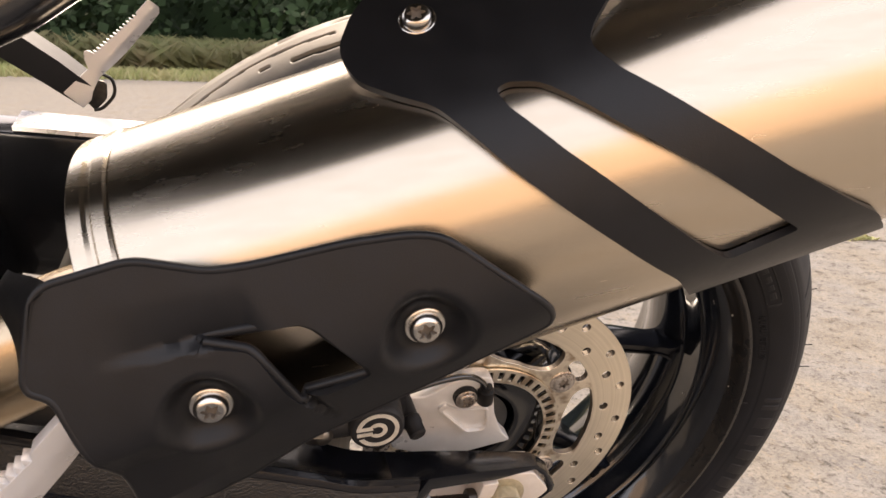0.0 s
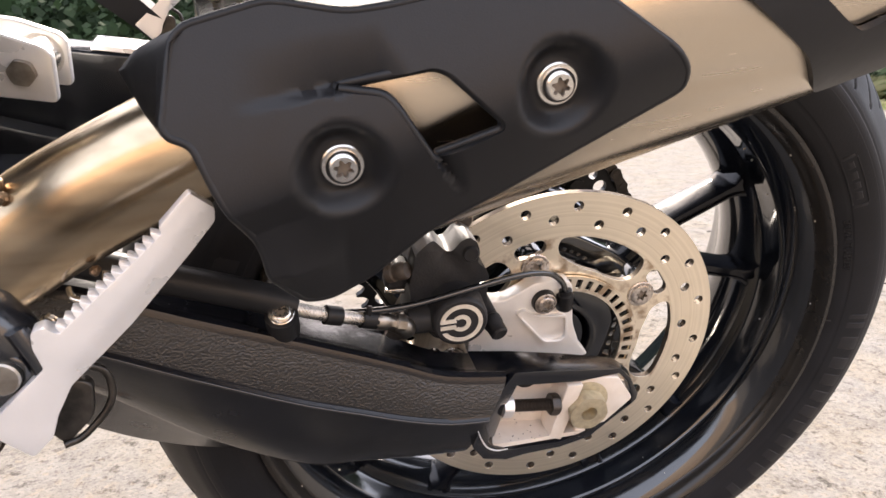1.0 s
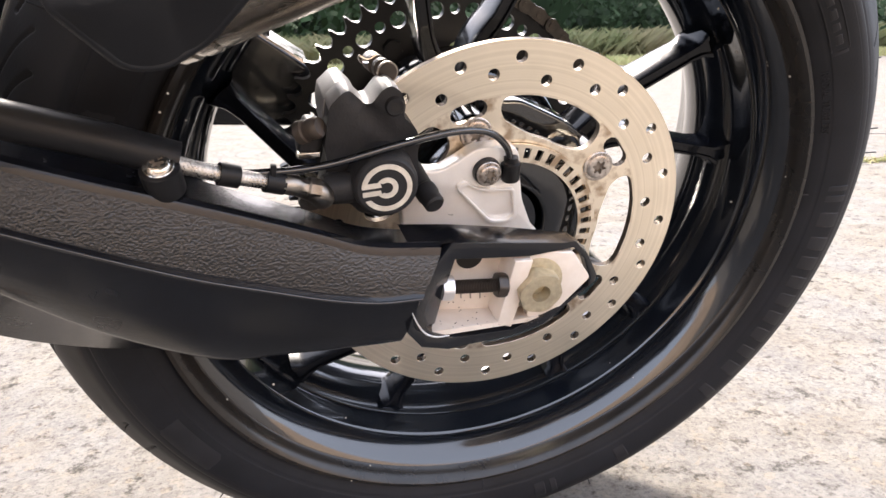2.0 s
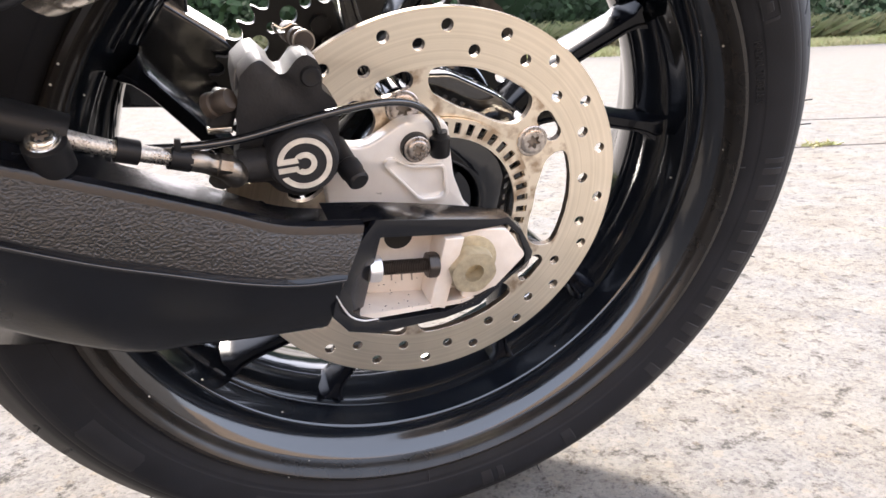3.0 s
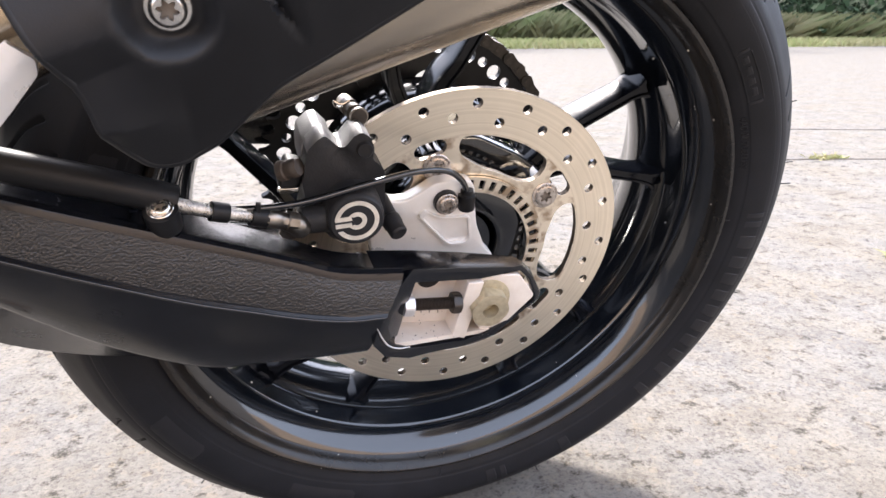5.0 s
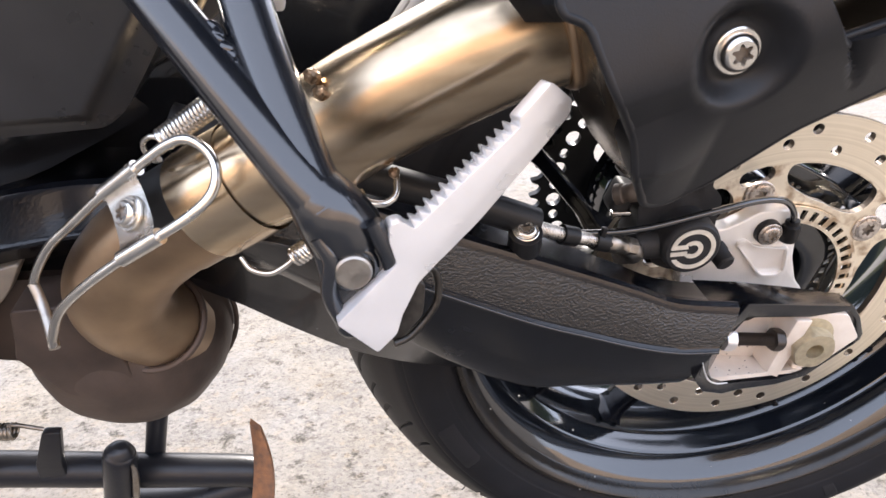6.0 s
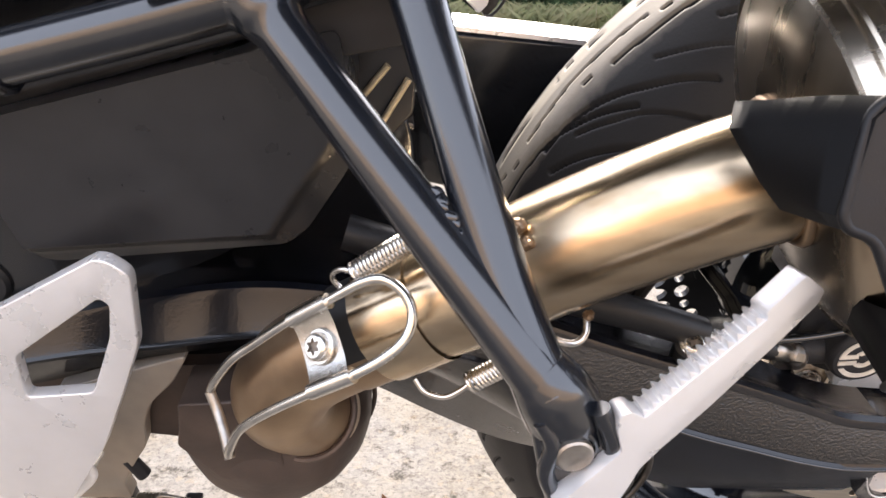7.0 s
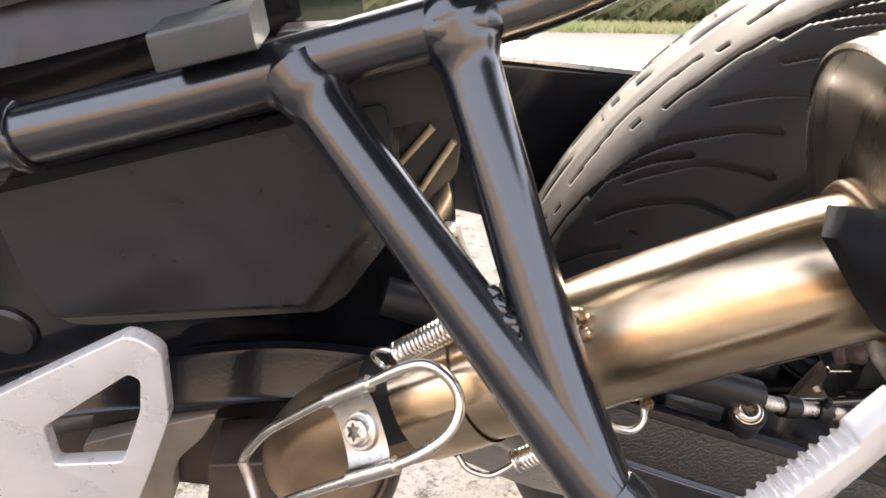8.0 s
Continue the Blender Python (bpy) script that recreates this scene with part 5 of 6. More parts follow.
strap_outline = rounded([(0.0704, TA + 0.0330), (0.0694, TA + 0.0255), (0.0725, TA + 0.0145), (0.0830, TA + 0.0042), (0.0940, arc(56.1)), (0.1100, arc(33.9)), (0.1237, arc(18.4)), (0.1399, arc(2.1)), (0.1606, arc(-19.5)), (0.1644, arc(-26)), (0.1720, arc(-42)), (0.2570, arc(-42)), (0.2418, arc(-21.5)),
                         (0.2023, arc(8.8)), (0.1771, arc(30.0)), (0.1562, arc(49.4)), (0.1511, arc(57.1)), (0.1508, TA + 0.0010), (0.1545, TA + 0.0070), (0.1745, TA + 0.0260), (0.1745, TA + 0.0620), (0.0940, TA + 0.0620), (0.0832, TA + 0.0494), (0.0777, TA + 0.0446)], 0.004, 4)
strap_window = rounded([(0.1146, arc(55.2)), (0.1197, arc(56.2)), (0.1293, arc(53.2)), (0.1357, arc(47.9)), (0.1495, arc(35.1)), (0.1729, arc(16.1)), (0.2080, arc(-15.2)), (0.1808, arc(-18.2)), (0.1734, arc(-11.9)), (0.1515, arc(10.5)), (0.1293, arc(33.4)), (0.1166, arc(49.2))], 0.003, 4)
upper = part("upper_shield", plate(strap_outline, 0.0032, strap_point, [strap_window], grid=0.006, bevel=0.0), PLASTIC, silencer, "matt black plastic upper heat shield with two slanting arms", 35)
flat_n = math.cos(radians(60)) * OUT + math.sin(radians(60)) * HIGH
socket_bolt(strap_point(0.0994, TA + 0.0329, 0.0034), flat_n, 0.0060, silencer, "shield_bolt", BRIGHT, "bright shield bolt with a star socket")

# lower heat shield
def shield_y(x, z):
    v = z - (0.2452 + (x + 0.1592) * 0.299)
    y = 0.5 * (math.sqrt(v * v + 1e-4) - 0.01)
    if v < 0:  # the front corner stays further out and rolls in at its foot
        corner = min(1.0, max(0.0, (-0.160 - x) / 0.020))
        y += corner * (0.004 * min(1.0, -v / 0.010) + 0.7 * max(0.0, 0.209 - z) - y)
    for bx, bz in ((-0.1592, 0.2452), (-0.0883, 0.2664)):
        d = math.hypot(x - bx, z - bz)
        if d < 0.0168:
            k = min(1.0, (0.0168 - d) / 0.0085)
            y += 0.0090 * k * k * (3 - 2 * k)
    # a wedge-shaped hollow runs into the window, over the sharp edge of the lower field
    ridge = 0.2672 + (x + 0.177) * 0.13 if x < -0.1452 else 0.2713 - (x + 0.1452) * 1.55
    over = z - ridge
    if -0.0010 < over < 0.016 and -0.190 < x < -0.118:
        rise = min(1.0, (over + 0.0010) / 0.0014)
        y += 0.0050 * rise * (1 - max(0.0, over) / 0.016) ** 1.5 * min(1.0, max(0.0, (x + 0.190) / 0.028)) * min(1.0, max(0.0, (-0.118 - x) / 0.010))
    return y


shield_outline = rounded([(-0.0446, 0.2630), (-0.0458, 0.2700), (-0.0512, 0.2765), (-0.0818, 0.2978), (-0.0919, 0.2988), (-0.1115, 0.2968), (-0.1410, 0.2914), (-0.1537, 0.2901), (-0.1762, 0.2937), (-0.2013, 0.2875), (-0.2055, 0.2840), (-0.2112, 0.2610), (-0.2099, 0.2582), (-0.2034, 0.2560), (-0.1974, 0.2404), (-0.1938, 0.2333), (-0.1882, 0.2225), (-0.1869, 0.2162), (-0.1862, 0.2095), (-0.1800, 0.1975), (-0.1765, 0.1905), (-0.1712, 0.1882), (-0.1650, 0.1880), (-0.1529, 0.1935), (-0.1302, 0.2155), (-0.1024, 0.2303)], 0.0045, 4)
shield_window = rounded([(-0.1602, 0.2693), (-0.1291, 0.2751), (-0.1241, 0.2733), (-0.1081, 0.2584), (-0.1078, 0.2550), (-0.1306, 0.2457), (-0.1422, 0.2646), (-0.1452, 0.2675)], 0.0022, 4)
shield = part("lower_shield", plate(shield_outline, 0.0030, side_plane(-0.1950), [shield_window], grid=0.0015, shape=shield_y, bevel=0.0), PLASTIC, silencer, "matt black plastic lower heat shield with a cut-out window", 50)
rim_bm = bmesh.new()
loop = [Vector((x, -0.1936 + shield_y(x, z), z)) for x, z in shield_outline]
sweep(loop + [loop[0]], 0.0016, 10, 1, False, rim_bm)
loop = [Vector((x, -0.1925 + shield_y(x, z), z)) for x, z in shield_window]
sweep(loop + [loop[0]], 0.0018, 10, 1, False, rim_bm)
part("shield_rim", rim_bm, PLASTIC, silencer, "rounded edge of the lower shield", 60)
wing = [[(-0.1990, -0.1715, 0.2882), (-0.2085, -0.1580, 0.2835), (-0.2175, -0.1460, 0.2780), (-0.2237, -0.1356, 0.2735)],
        [(-0.2055, -0.1745, 0.2840), (-0.2130, -0.1630, 0.2790), (-0.2215, -0.1530, 0.2730), (-0.2280, -0.1448, 0.2693)],
        [(-0.2112, -0.1830, 0.2610), (-0.2150, -0.1740, 0.2590), (-0.2185, -0.1630, 0.2580), (-0.2210, -0.1550, 0.2570)],
        [(-0.2060, -0.1850, 0.2568), (-0.2100, -0.1770, 0.2545), (-0.2130, -0.1690, 0.2525), (-0.2160, -0.1610, 0.2505)]]
bm = bmesh.new()
g = [[bm.verts.new(p) for p in resample(row, 4)] for row in wing]
for a, b in zip(g, g[1:]):
    for k in range(len(a) - 1):
        bm.faces.new((a[k], a[k + 1], b[k + 1], b[k]))
bmesh.ops.solidify(bm, geom=bm.faces[:], thickness=0.003)
LIP_LINE = [(-0.1970, 0.2400), (-0.1884, 0.2235), (-0.1866, 0.2160), (-0.1858, 0.2095), (-0.1798, 0.1978), (-0.1762, 0.1909), (-0.1710, 0.1887), (-0.1650, 0.1885)]
lip = [[Vector((x + 0.1 * deep, -0.1925 + shield_y(x, z) + deep * min(1.0, max(0.15, (0.2300 - z) / 0.016)), z)) for x, z in LIP_LINE] for deep in (0.0, 0.012, 0.030)]
lip_bm = bmesh.new()
g = [[lip_bm.verts.new(p) for p in row] for row in lip]
for a, b in zip(g, g[1:]):
    for k in range(len(a) - 1):
        lip_bm.faces.new((a[k], a[k + 1], b[k + 1], b[k]))
bmesh.ops.solidify(lip_bm, geom=lip_bm.faces[:], thickness=0.0016)
part("shield_lip", lip_bm, PLASTIC, silencer, "turned-in lower edge of the shield", 60)
part("shield_wing", bm, PLASTIC, silencer, "front edge of the shield folded towards the pipe", 50)
for c in ((-0.1592, 0.2452), (-0.0883, 0.2664)):
    y = -0.1950 + shield_y(*c)
    socket_bolt((c[0], y - 0.0010, c[1]), (0, -1, 0), 0.0062, silencer, "shield_bolt", BRIGHT, "bright shield bolt with a star socket in a round hollow", deep=0.36)
    part("shield_post", turned([(0, 0.0), (0, 0.006), (0.03, 0.006)], (c[0], y + 0.004, c[1]), seg=16), DULL, silencer)

# -- exhaust pipe --
pipe_line = [(-0.3210, -0.1005, 0.1744), (-0.2967, -0.1051, 0.1883), (-0.2703, -0.1096, 0.2046), (-0.2434, -0.1132, 0.2185), (-0.2146, -0.1162, 0.2313), (-0.1893, -0.1151, 0.2378)]
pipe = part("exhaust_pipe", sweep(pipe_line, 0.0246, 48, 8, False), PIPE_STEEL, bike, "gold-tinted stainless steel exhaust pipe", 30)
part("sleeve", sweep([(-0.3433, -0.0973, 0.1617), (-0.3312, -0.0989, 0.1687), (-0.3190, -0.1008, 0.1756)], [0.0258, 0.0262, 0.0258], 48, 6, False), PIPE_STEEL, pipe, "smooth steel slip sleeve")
part("elbow_end", sweep([(-0.3575, -0.0953, 0.1536), (-0.3413, -0.0975, 0.1628)], 0.0247, 48, 1, False), BURNT, pipe, "heat-browned end of the elbow")
# near-black patch laid over the upper side of the joint
joint_a, joint_b = Vector((-0.3570, -0.0954, 0.1539)), Vector((-0.3416, -0.0975, 0.1626))
joint_way = (joint_b - joint_a).normalized()
joint_out = (Vector((0, -1, 0)) - joint_way * Vector((0, -1, 0)).dot(joint_way)).normalized()
joint_up = joint_out.cross(joint_way) * (1 if joint_out.cross(joint_way).z > 0 else -1)
bm = loft([[joint_a.lerp(joint_b, u) + r * (math.cos(radians(a)) * joint_out + math.sin(radians(a)) * joint_up) for u, r in ((0, 0.0240), (0, 0.0251), (1, 0.0251), (1, 0.0240))] for a in range(12, 122, 5)])
part("dark_joint", bm, DARK, pipe, "dark patch over the upper side of the joint")
part("elbow", sweep([(-0.3494, -0.0965, 0.1583), (-0.3666, -0.0937, 0.1477), (-0.3849, -0.0885, 0.1328), (-0.3985, -0.0850, 0.1150), (-0.4020, -0.0770, 0.0960), (-0.3985, -0.0630, 0.0740), (-0.3960, -0.0450, 0.0530)], [0.0236, 0.0240, 0.0246, 0.0250, 0.0252, 0.0250, 0.0250], 44, 8, False), BURNT, pipe, "brown heat-stained pipe elbow")
end_way = (Vector(pipe_line[-1]) - Vector(pipe_line[-2])).normalized()
end_side = end_way.orthogonal().normalized()
end_up = end_way.cross(end_side)
part("collar_weld", sweep([Vector((-0.1945, -0.1155, 0.2366)) + (0.0252 + 0.0006 * math.sin(a * 0.9)) * (math.cos(radians(a)) * end_side + math.sin(radians(a)) * end_up) for a in range(0, 361, 8)], 0.0022, 10, 1, False), BURNT, pipe, "rough weld bead round the pipe's end", 70)
for at, size in (((-0.2866, -0.1213, 0.2245), 0.0030), ((-0.2843, -0.1252, 0.2195), 0.0026), ((-0.2597, -0.1250, 0.1838), 0.0022)):
    bm = bmesh.new()
    bmesh.ops.create_icosphere(bm, subdivisions=3, radius=size)
    for v in bm.verts:
        v.co *= 1 + 0.35 * noise.noise(v.co * 900)
        v.co += Vector(at)
    part("weld_blob", bm, BURNT, pipe)
# springs and hooks
part("spring", helix((-0.3494, -0.1099, 0.1996), (-0.3262, -0.1098, 0.2134), 0.0042, 15, 0.0010), BRIGHT, pipe, "tight steel exhaust spring")
part("hook", sweep([(-0.3494, -0.1099, 0.1996), (-0.3545, -0.1082, 0.2005), (-0.3591, -0.1054, 0.1970), (-0.3601, -0.1036, 0.1921), (-0.3571, -0.1046, 0.1885), (-0.3540, -0.1075, 0.1900)], 0.0012, 10), BRIGHT, pipe, "wire spring hook")
part("hook", sweep([(-0.2588, -0.1162, 0.1780), (-0.2597, -0.1224, 0.1724), (-0.2647, -0.1255, 0.1700), (-0.2719, -0.1226, 0.1704), (-0.2740, -0.1181, 0.1730)], 0.0015, 10), BRIGHT, pipe, "wire spring hook")
part("spring", helix((-0.3063, -0.1157, 0.1416), (-0.2851, -0.1169, 0.1560), 0.0042, 14, 0.0010), BRIGHT, pipe, "tight steel exhaust spring")
part("hook", sweep([(-0.3063, -0.1157, 0.1416), (-0.3113, -0.1169, 0.1381), (-0.3184, -0.1176, 0.1353), (-0.3266, -0.1152, 0.1367), (-0.3307, -0.1116, 0.1413)], 0.0013, 10), BRIGHT, pipe, "wire spring hook")

# collector box
bm = bmesh.new()
bmesh.ops.create_uvsphere(bm, u_segments=64, v_segments=40, radius=1)
for v in bm.verts:
    p = v.co.copy()
    far = 2.6 if p.y > 0 else 1.0
    v.co = Vector((-0.4260 + 0.0580 * p.x, -0.0270 + 0.0585 * p.y * far, 0.0425 + 0.0588 * p.z)) + 0.0015 * Vector((noise.noise(p * 3), noise.noise(p * 3 + Vector((5, 0, 0))), noise.noise(p * 3 + Vector((0, 7, 0)))))
collector = part("collector", bm, RUSTY_CAN, bike, "brown oxidised steel exhaust collector box", 60)
part("collector_seam", sweep([Vector((-0.4260 + 0.0598 * math.cos(radians(a)), -0.018, 0.0425 + 0.0592 * math.sin(radians(a)))) for a in range(0, 361, 8)], 0.0016, 8, 1, False), RUSTY_CAN, collector, "rolled seam")
part("collector_flange", plate(rounded([(-0.4560, 0.1030), (-0.4605, 0.0840), (-0.4644, 0.0725), (-0.4476, 0.0431), (-0.4280, 0.0340), (-0.4100, 0.0500), (-0.4150, 0.1030)], 0.002, 3), 0.030, side_plane(-0.0830), bevel=0.0015), RUSTY_CAN, collector, "brown pressed flange in front of the elbow", 30)
part("inlet_weld", sweep([Vector((-0.3980, -0.0600, 0.0700)) + 0.0268 * (math.cos(radians(a)) * Vector((0.99, 0, 0.13)) + math.sin(radians(a)) * Vector((0.09, -0.755, -0.65))) for a in range(0, 361, 10)], 0.0022, 8, 1, False), RUSTY_CAN, collector, "weld round the inlet")
part("front_box", loft([[Vector((x, -0.045 - g, z0)), Vector((x, 0.11, z0)), Vector((x, 0.11, z1)), Vector((x, -0.045 - g, z1))] for x, z0, z1, g in ((-0.70, 0.055, 0.11, 0.0), (-0.53, 0.052, 0.105, 0.003), (-0.47, 0.040, 0.100, 0.005), (-0.44, -0.005, 0.094, 0.0))]), RUSTY_CAN, collector, "brown flat front of the collector")

# wire guard on the elbow
wire = [(-0.4257, -0.1031, 0.1328), (-0.4209, -0.1043, 0.1407), (-0.4104, -0.1057, 0.1534), (-0.3978, -0.1076, 0.1635), (-0.3803, -0.1113, 0.1775), (-0.3610, -0.1160, 0.1912), (-0.3462, -0.1181, 0.2008), (-0.3371, -0.1202, 0.2032), (-0.3298, -0.1242, 0.1991), (-0.3271, -0.1293, 0.1931), (-0.3301, -0.1342, 0.1860), (-0.3384, -0.1378, 0.1800),
        (-0.3522, -0.1390, 0.1725), (-0.3720, -0.1360, 0.1606), (-0.3919, -0.1314, 0.1462), (-0.4067, -0.1271, 0.1323), (-0.4149, -0.1252, 0.1184), (-0.4170, -0.1244, 0.1129)]
guard = part("heel_guard_wire", sweep(wire, 0.0021, 16), BRIGHT, bike, "bent bright steel wire heat guard on the elbow")
pl = [Vector(p) for p in ((-0.3776, -0.1122, 0.1795), (-0.3614, -0.1161, 0.1909), (-0.3522, -0.1390, 0.1725), (-0.3689, -0.1362, 0.1626))]
nrm = (pl[1] - pl[0]).cross(pl[3] - pl[0]).normalized()
if nrm.y > 0:
    nrm = -nrm
bm = bmesh.new()
g = []
for i in range(13):
    v = i / 12
    row = []
    for k in range(9):
        u = k / 8
        p = pl[0] * (1 - u) * (1 - v) + pl[1] * u * (1 - v) + pl[2] * u * v + pl[3] * (1 - u) * v
        p += nrm * (0.0028 * (2 * abs(v - 0.5)) ** 3 - 0.0005)
        row.append(bm.verts.new(p))
    g.append(row)
for a, b in zip(g, g[1:]):
    for k in range(8):
        bm.faces.new((a[k], a[k + 1], b[k + 1], b[k]))
bmesh.ops.solidify(bm, geom=bm.faces[:], thickness=0.0014)
part("guard_plate", bm, BRIGHT, guard, "bright clamp plate curled over both wires", 40)
socket_bolt((pl[0] + pl[1] + pl[2] + pl[3]) / 4 + nrm * 0.001, nrm, 0.0064, guard, "guard_bolt", BRIGHT, "bright button-head bolt with a star socket")
for a, b in ((pl[0], pl[1]), (pl[3], pl[2])):
    part("curl", sweep([a - (b - a) * 0.05, b + (b - a) * 0.05], 0.0034, 18, 1), BRIGHT, guard)
part("end_strap", sweep([(-0.4262, -0.1031, 0.1323), (-0.4235, -0.1078, 0.1247), (-0.4198, -0.1159, 0.1185), (-0.4165, -0.1250, 0.1114)], 0.0024, 14), DULL, guard, "small bright end strap")

# -- rear frame tubes --
TUBE = 0.0093
rail = part("frame_rail", sweep([(-0.6262, -0.0882, 0.2559), (-0.5046, -0.0864, 0.2785), (-0.4718, -0.0866, 0.2845), (-0.4069, -0.0852, 0.2953), (-0.3425, -0.0837, 0.3079), (-0.3203, -0.0822, 0.3120), (-0.3000, -0.0760, 0.3145), (-0.2805, -0.0727, 0.3195), (-0.2590, -0.0720, 0.3287), (-0.2415, -0.0720, 0.3365), (-0.2265, -0.0720, 0.3425), (-0.2050, -0.0720, 0.3535), (-0.1200, -0.0700, 0.4050)], 0.0100, 32, 8), TUBE_PAINT, bike, "gloss black tubular rear frame rail")
part("front_stay", sweep([(-0.3719, -0.0844, 0.3000), (-0.3672, -0.0894, 0.2947), (-0.3634, -0.0935, 0.2904), (-0.3520, -0.1057, 0.2776), (-0.3165, -0.1435, 0.2379), (-0.2915, -0.1703, 0.2103), (-0.2821, -0.1794, 0.1992)], [0.0135, 0.0118, 0.0097, TUBE, TUBE, TUBE, TUBE], 32, 6), TUBE_PAINT, rail, "satin black slanting frame tube")
part("rear_stay", sweep([(-0.3207, -0.0832, 0.3108), (-0.3190, -0.0880, 0.3048), (-0.3175, -0.0920, 0.2998), (-0.3136, -0.1027, 0.2865), (-0.3004, -0.1397, 0.2419), (-0.2884, -0.1692, 0.2103), (-0.2821, -0.1794, 0.1992)], [0.0135, 0.0118, 0.0096, 0.0092, 0.0090, 0.0090, 0.0096], 32, 6), TUBE_PAINT, rail, "satin black upright frame tube")


def weld(at, axis, r, bead, name="weld_bead"):
    way = Vector(axis).normalized()
    s = way.orthogonal().normalized()
    o = way.cross(s)
    pts = [Vector(at) + r * (math.cos(math.tau * k / 40) * s + math.sin(math.tau * k / 40) * o) * (1 + 0.03 * math.sin(k * 2.1)) for k in range(41)]
    return part(name, sweep(pts, bead, 10, 1, False), TUBE_PAINT, rail, "lumpy black-painted weld bead", 80)


weld((-0.4681, -0.0865, 0.2851), (0.97, 0, 0.18), 0.0103, 0.0026)
for at, sc in (((-0.3719, -0.0845, 0.2995), (0.016, 0.0125, 0.0120)), ((-0.3212, -0.0827, 0.3113), (0.0155, 0.0135, 0.0125))):
    bm = bmesh.new()
    bmesh.ops.create_uvsphere(bm, u_segments=40, v_segments=24, radius=1)
    for v in bm.verts:
        p = v.co.copy()
        q = Vector((sc[0] * p.x, sc[1] * p.y, sc[2] * p.z)) * (1 + 0.05 * noise.noise(p * 2.5))
        v.co = Matrix.Rotation(radians(-12), 3, "Y") @ q + Vector(at)
    part("tube_joint", bm, TUBE_PAINT, rail, "rounded black tube joint", 80)
# flattened, welded foot where both stays meet
web = [[(-0.3202, -0.1388, 0.2469), (-0.3092, -0.1337, 0.2480), (-0.3025, -0.1366, 0.2469)], [(-0.3082, -0.1540, 0.2317), (-0.3011, -0.1519, 0.2317), (-0.2960, -0.1509, 0.2307)], [(-0.2956, -0.1682, 0.2144), (-0.2905, -0.1687, 0.2139), (-0.2855, -0.1671, 0.2134)], [(-0.2872, -0.1774, 0.2032), (-0.2821, -0.1783, 0.2022), (-0.2781, -0.1768, 0.2012)]]
bm = bmesh.new()
g = [[bm.verts.new(Vector(p) + Vector((0, -0.0055, -0.003))) for p in resample(row, 4)] for row in web]
for a, b in zip(g, g[1:]):
    for k in range(len(a) - 1):
        bm.faces.new((a[k], a[k + 1], b[k + 1], b[k]))
bmesh.ops.solidify(bm, geom=bm.faces[:], thickness=0.006)
bmesh.ops.subdivide_edges(bm, edges=bm.edges[:], cuts=1, use_grid_fill=True)
for _ in range(4):
    bmesh.ops.smooth_vert(bm, verts=bm.verts[:], factor=0.5, use_axis_x=True, use_axis_y=True, use_axis_z=True)
part("stay_web", bm, TUBE_PAINT, rail, "black welded web between both tubes", 80)
bm = bmesh.new()
for k in range(6):
    u = k / 5
    p = Vector((-0.3150, -0.1372, 0.2490)).lerp(Vector((-0.3080, -0.1470, 0.2395)), u)
    tmp = bmesh.new()
    bmesh.ops.create_icosphere(tmp, subdivisions=3, radius=0.0032 - 0.0012 * abs(u - 0.4))
    for v in tmp.verts:
        v.co = p + v.co * (1 + 0.5 * noise.noise(v.co * 260 + Vector((3 * k, 0, 0))))
    join(bm, tmp)
part("web_weld", bm, TUBE_PAINT, rail, "rough painted weld between the tubes", 80)
lug_outline = rounded([(-0.2911, 0.1991), (-0.2830, 0.2081), (-0.2734, 0.2045), (-0.2687, 0.1955), (-0.2626, 0.1835), (-0.2625, 0.1760), (-0.2796, 0.1560), (-0.2847, 0.1585), (-0.2879, 0.1771)], 0.0035, 4)
lug = part("peg_lug", plate(lug_outline, 0.014, side_plane(-0.1862), bevel=0.003, shape=lambda u, v: 0.25 * (v - 0.185)), TUBE_PAINT, rail, "black forged footrest lug", 40)
part("stay_foot", sweep([(-0.2870, -0.1735, 0.2060), (-0.2825, -0.1765, 0.1990), (-0.2790, -0.1765, 0.1910), (-0.2765, -0.1755, 0.1830)], [0.0100, 0.0122, 0.0132, 0.0125], 28, 6), TUBE_PAINT, rail, "thickened foot of the black frame tubes", 60)
part("lug_rim", sweep([(-0.2688, -0.1847, 0.1980), (-0.2641, -0.1870, 0.1850), (-0.2645, -0.1888, 0.1764), (-0.2715, -0.1907, 0.1669), (-0.2790, -0.1915, 0.1599)], 0.0034, 14), TUBE_PAINT, rail)
part("lug_rim", sweep([(-0.2865, -0.1861, 0.1951), (-0.2833, -0.1883, 0.1870), (-0.2853, -0.1897, 0.1750), (-0.2816, -0.1910, 0.1630)], 0.0028, 14), TUBE_PAINT, rail)
part("pin_collar", turned([(0.006, 0.0108), (0.0004, 0.0088), (-0.0008, 0.0078), (-0.0008, 0.0070), (0.0004, 0.0064), (0.003, 0.0062)], (-0.2767, -0.1880, 0.1830), (-0.1, 0.98, -0.09), 40), TUBE_PAINT, rail, "glossy black rim round the pivot pin", 60)
part("pivot_pin", turned([(0.012, 0.0058), (0.0, 0.0062), (-0.0016, 0.0062), (-0.0022, 0.0055), (-0.0022, 0)], (-0.2767, -0.1888, 0.1830), (-0.1, 0.98, -0.09), 36), DULL, rail, "turned steel pivot pin")

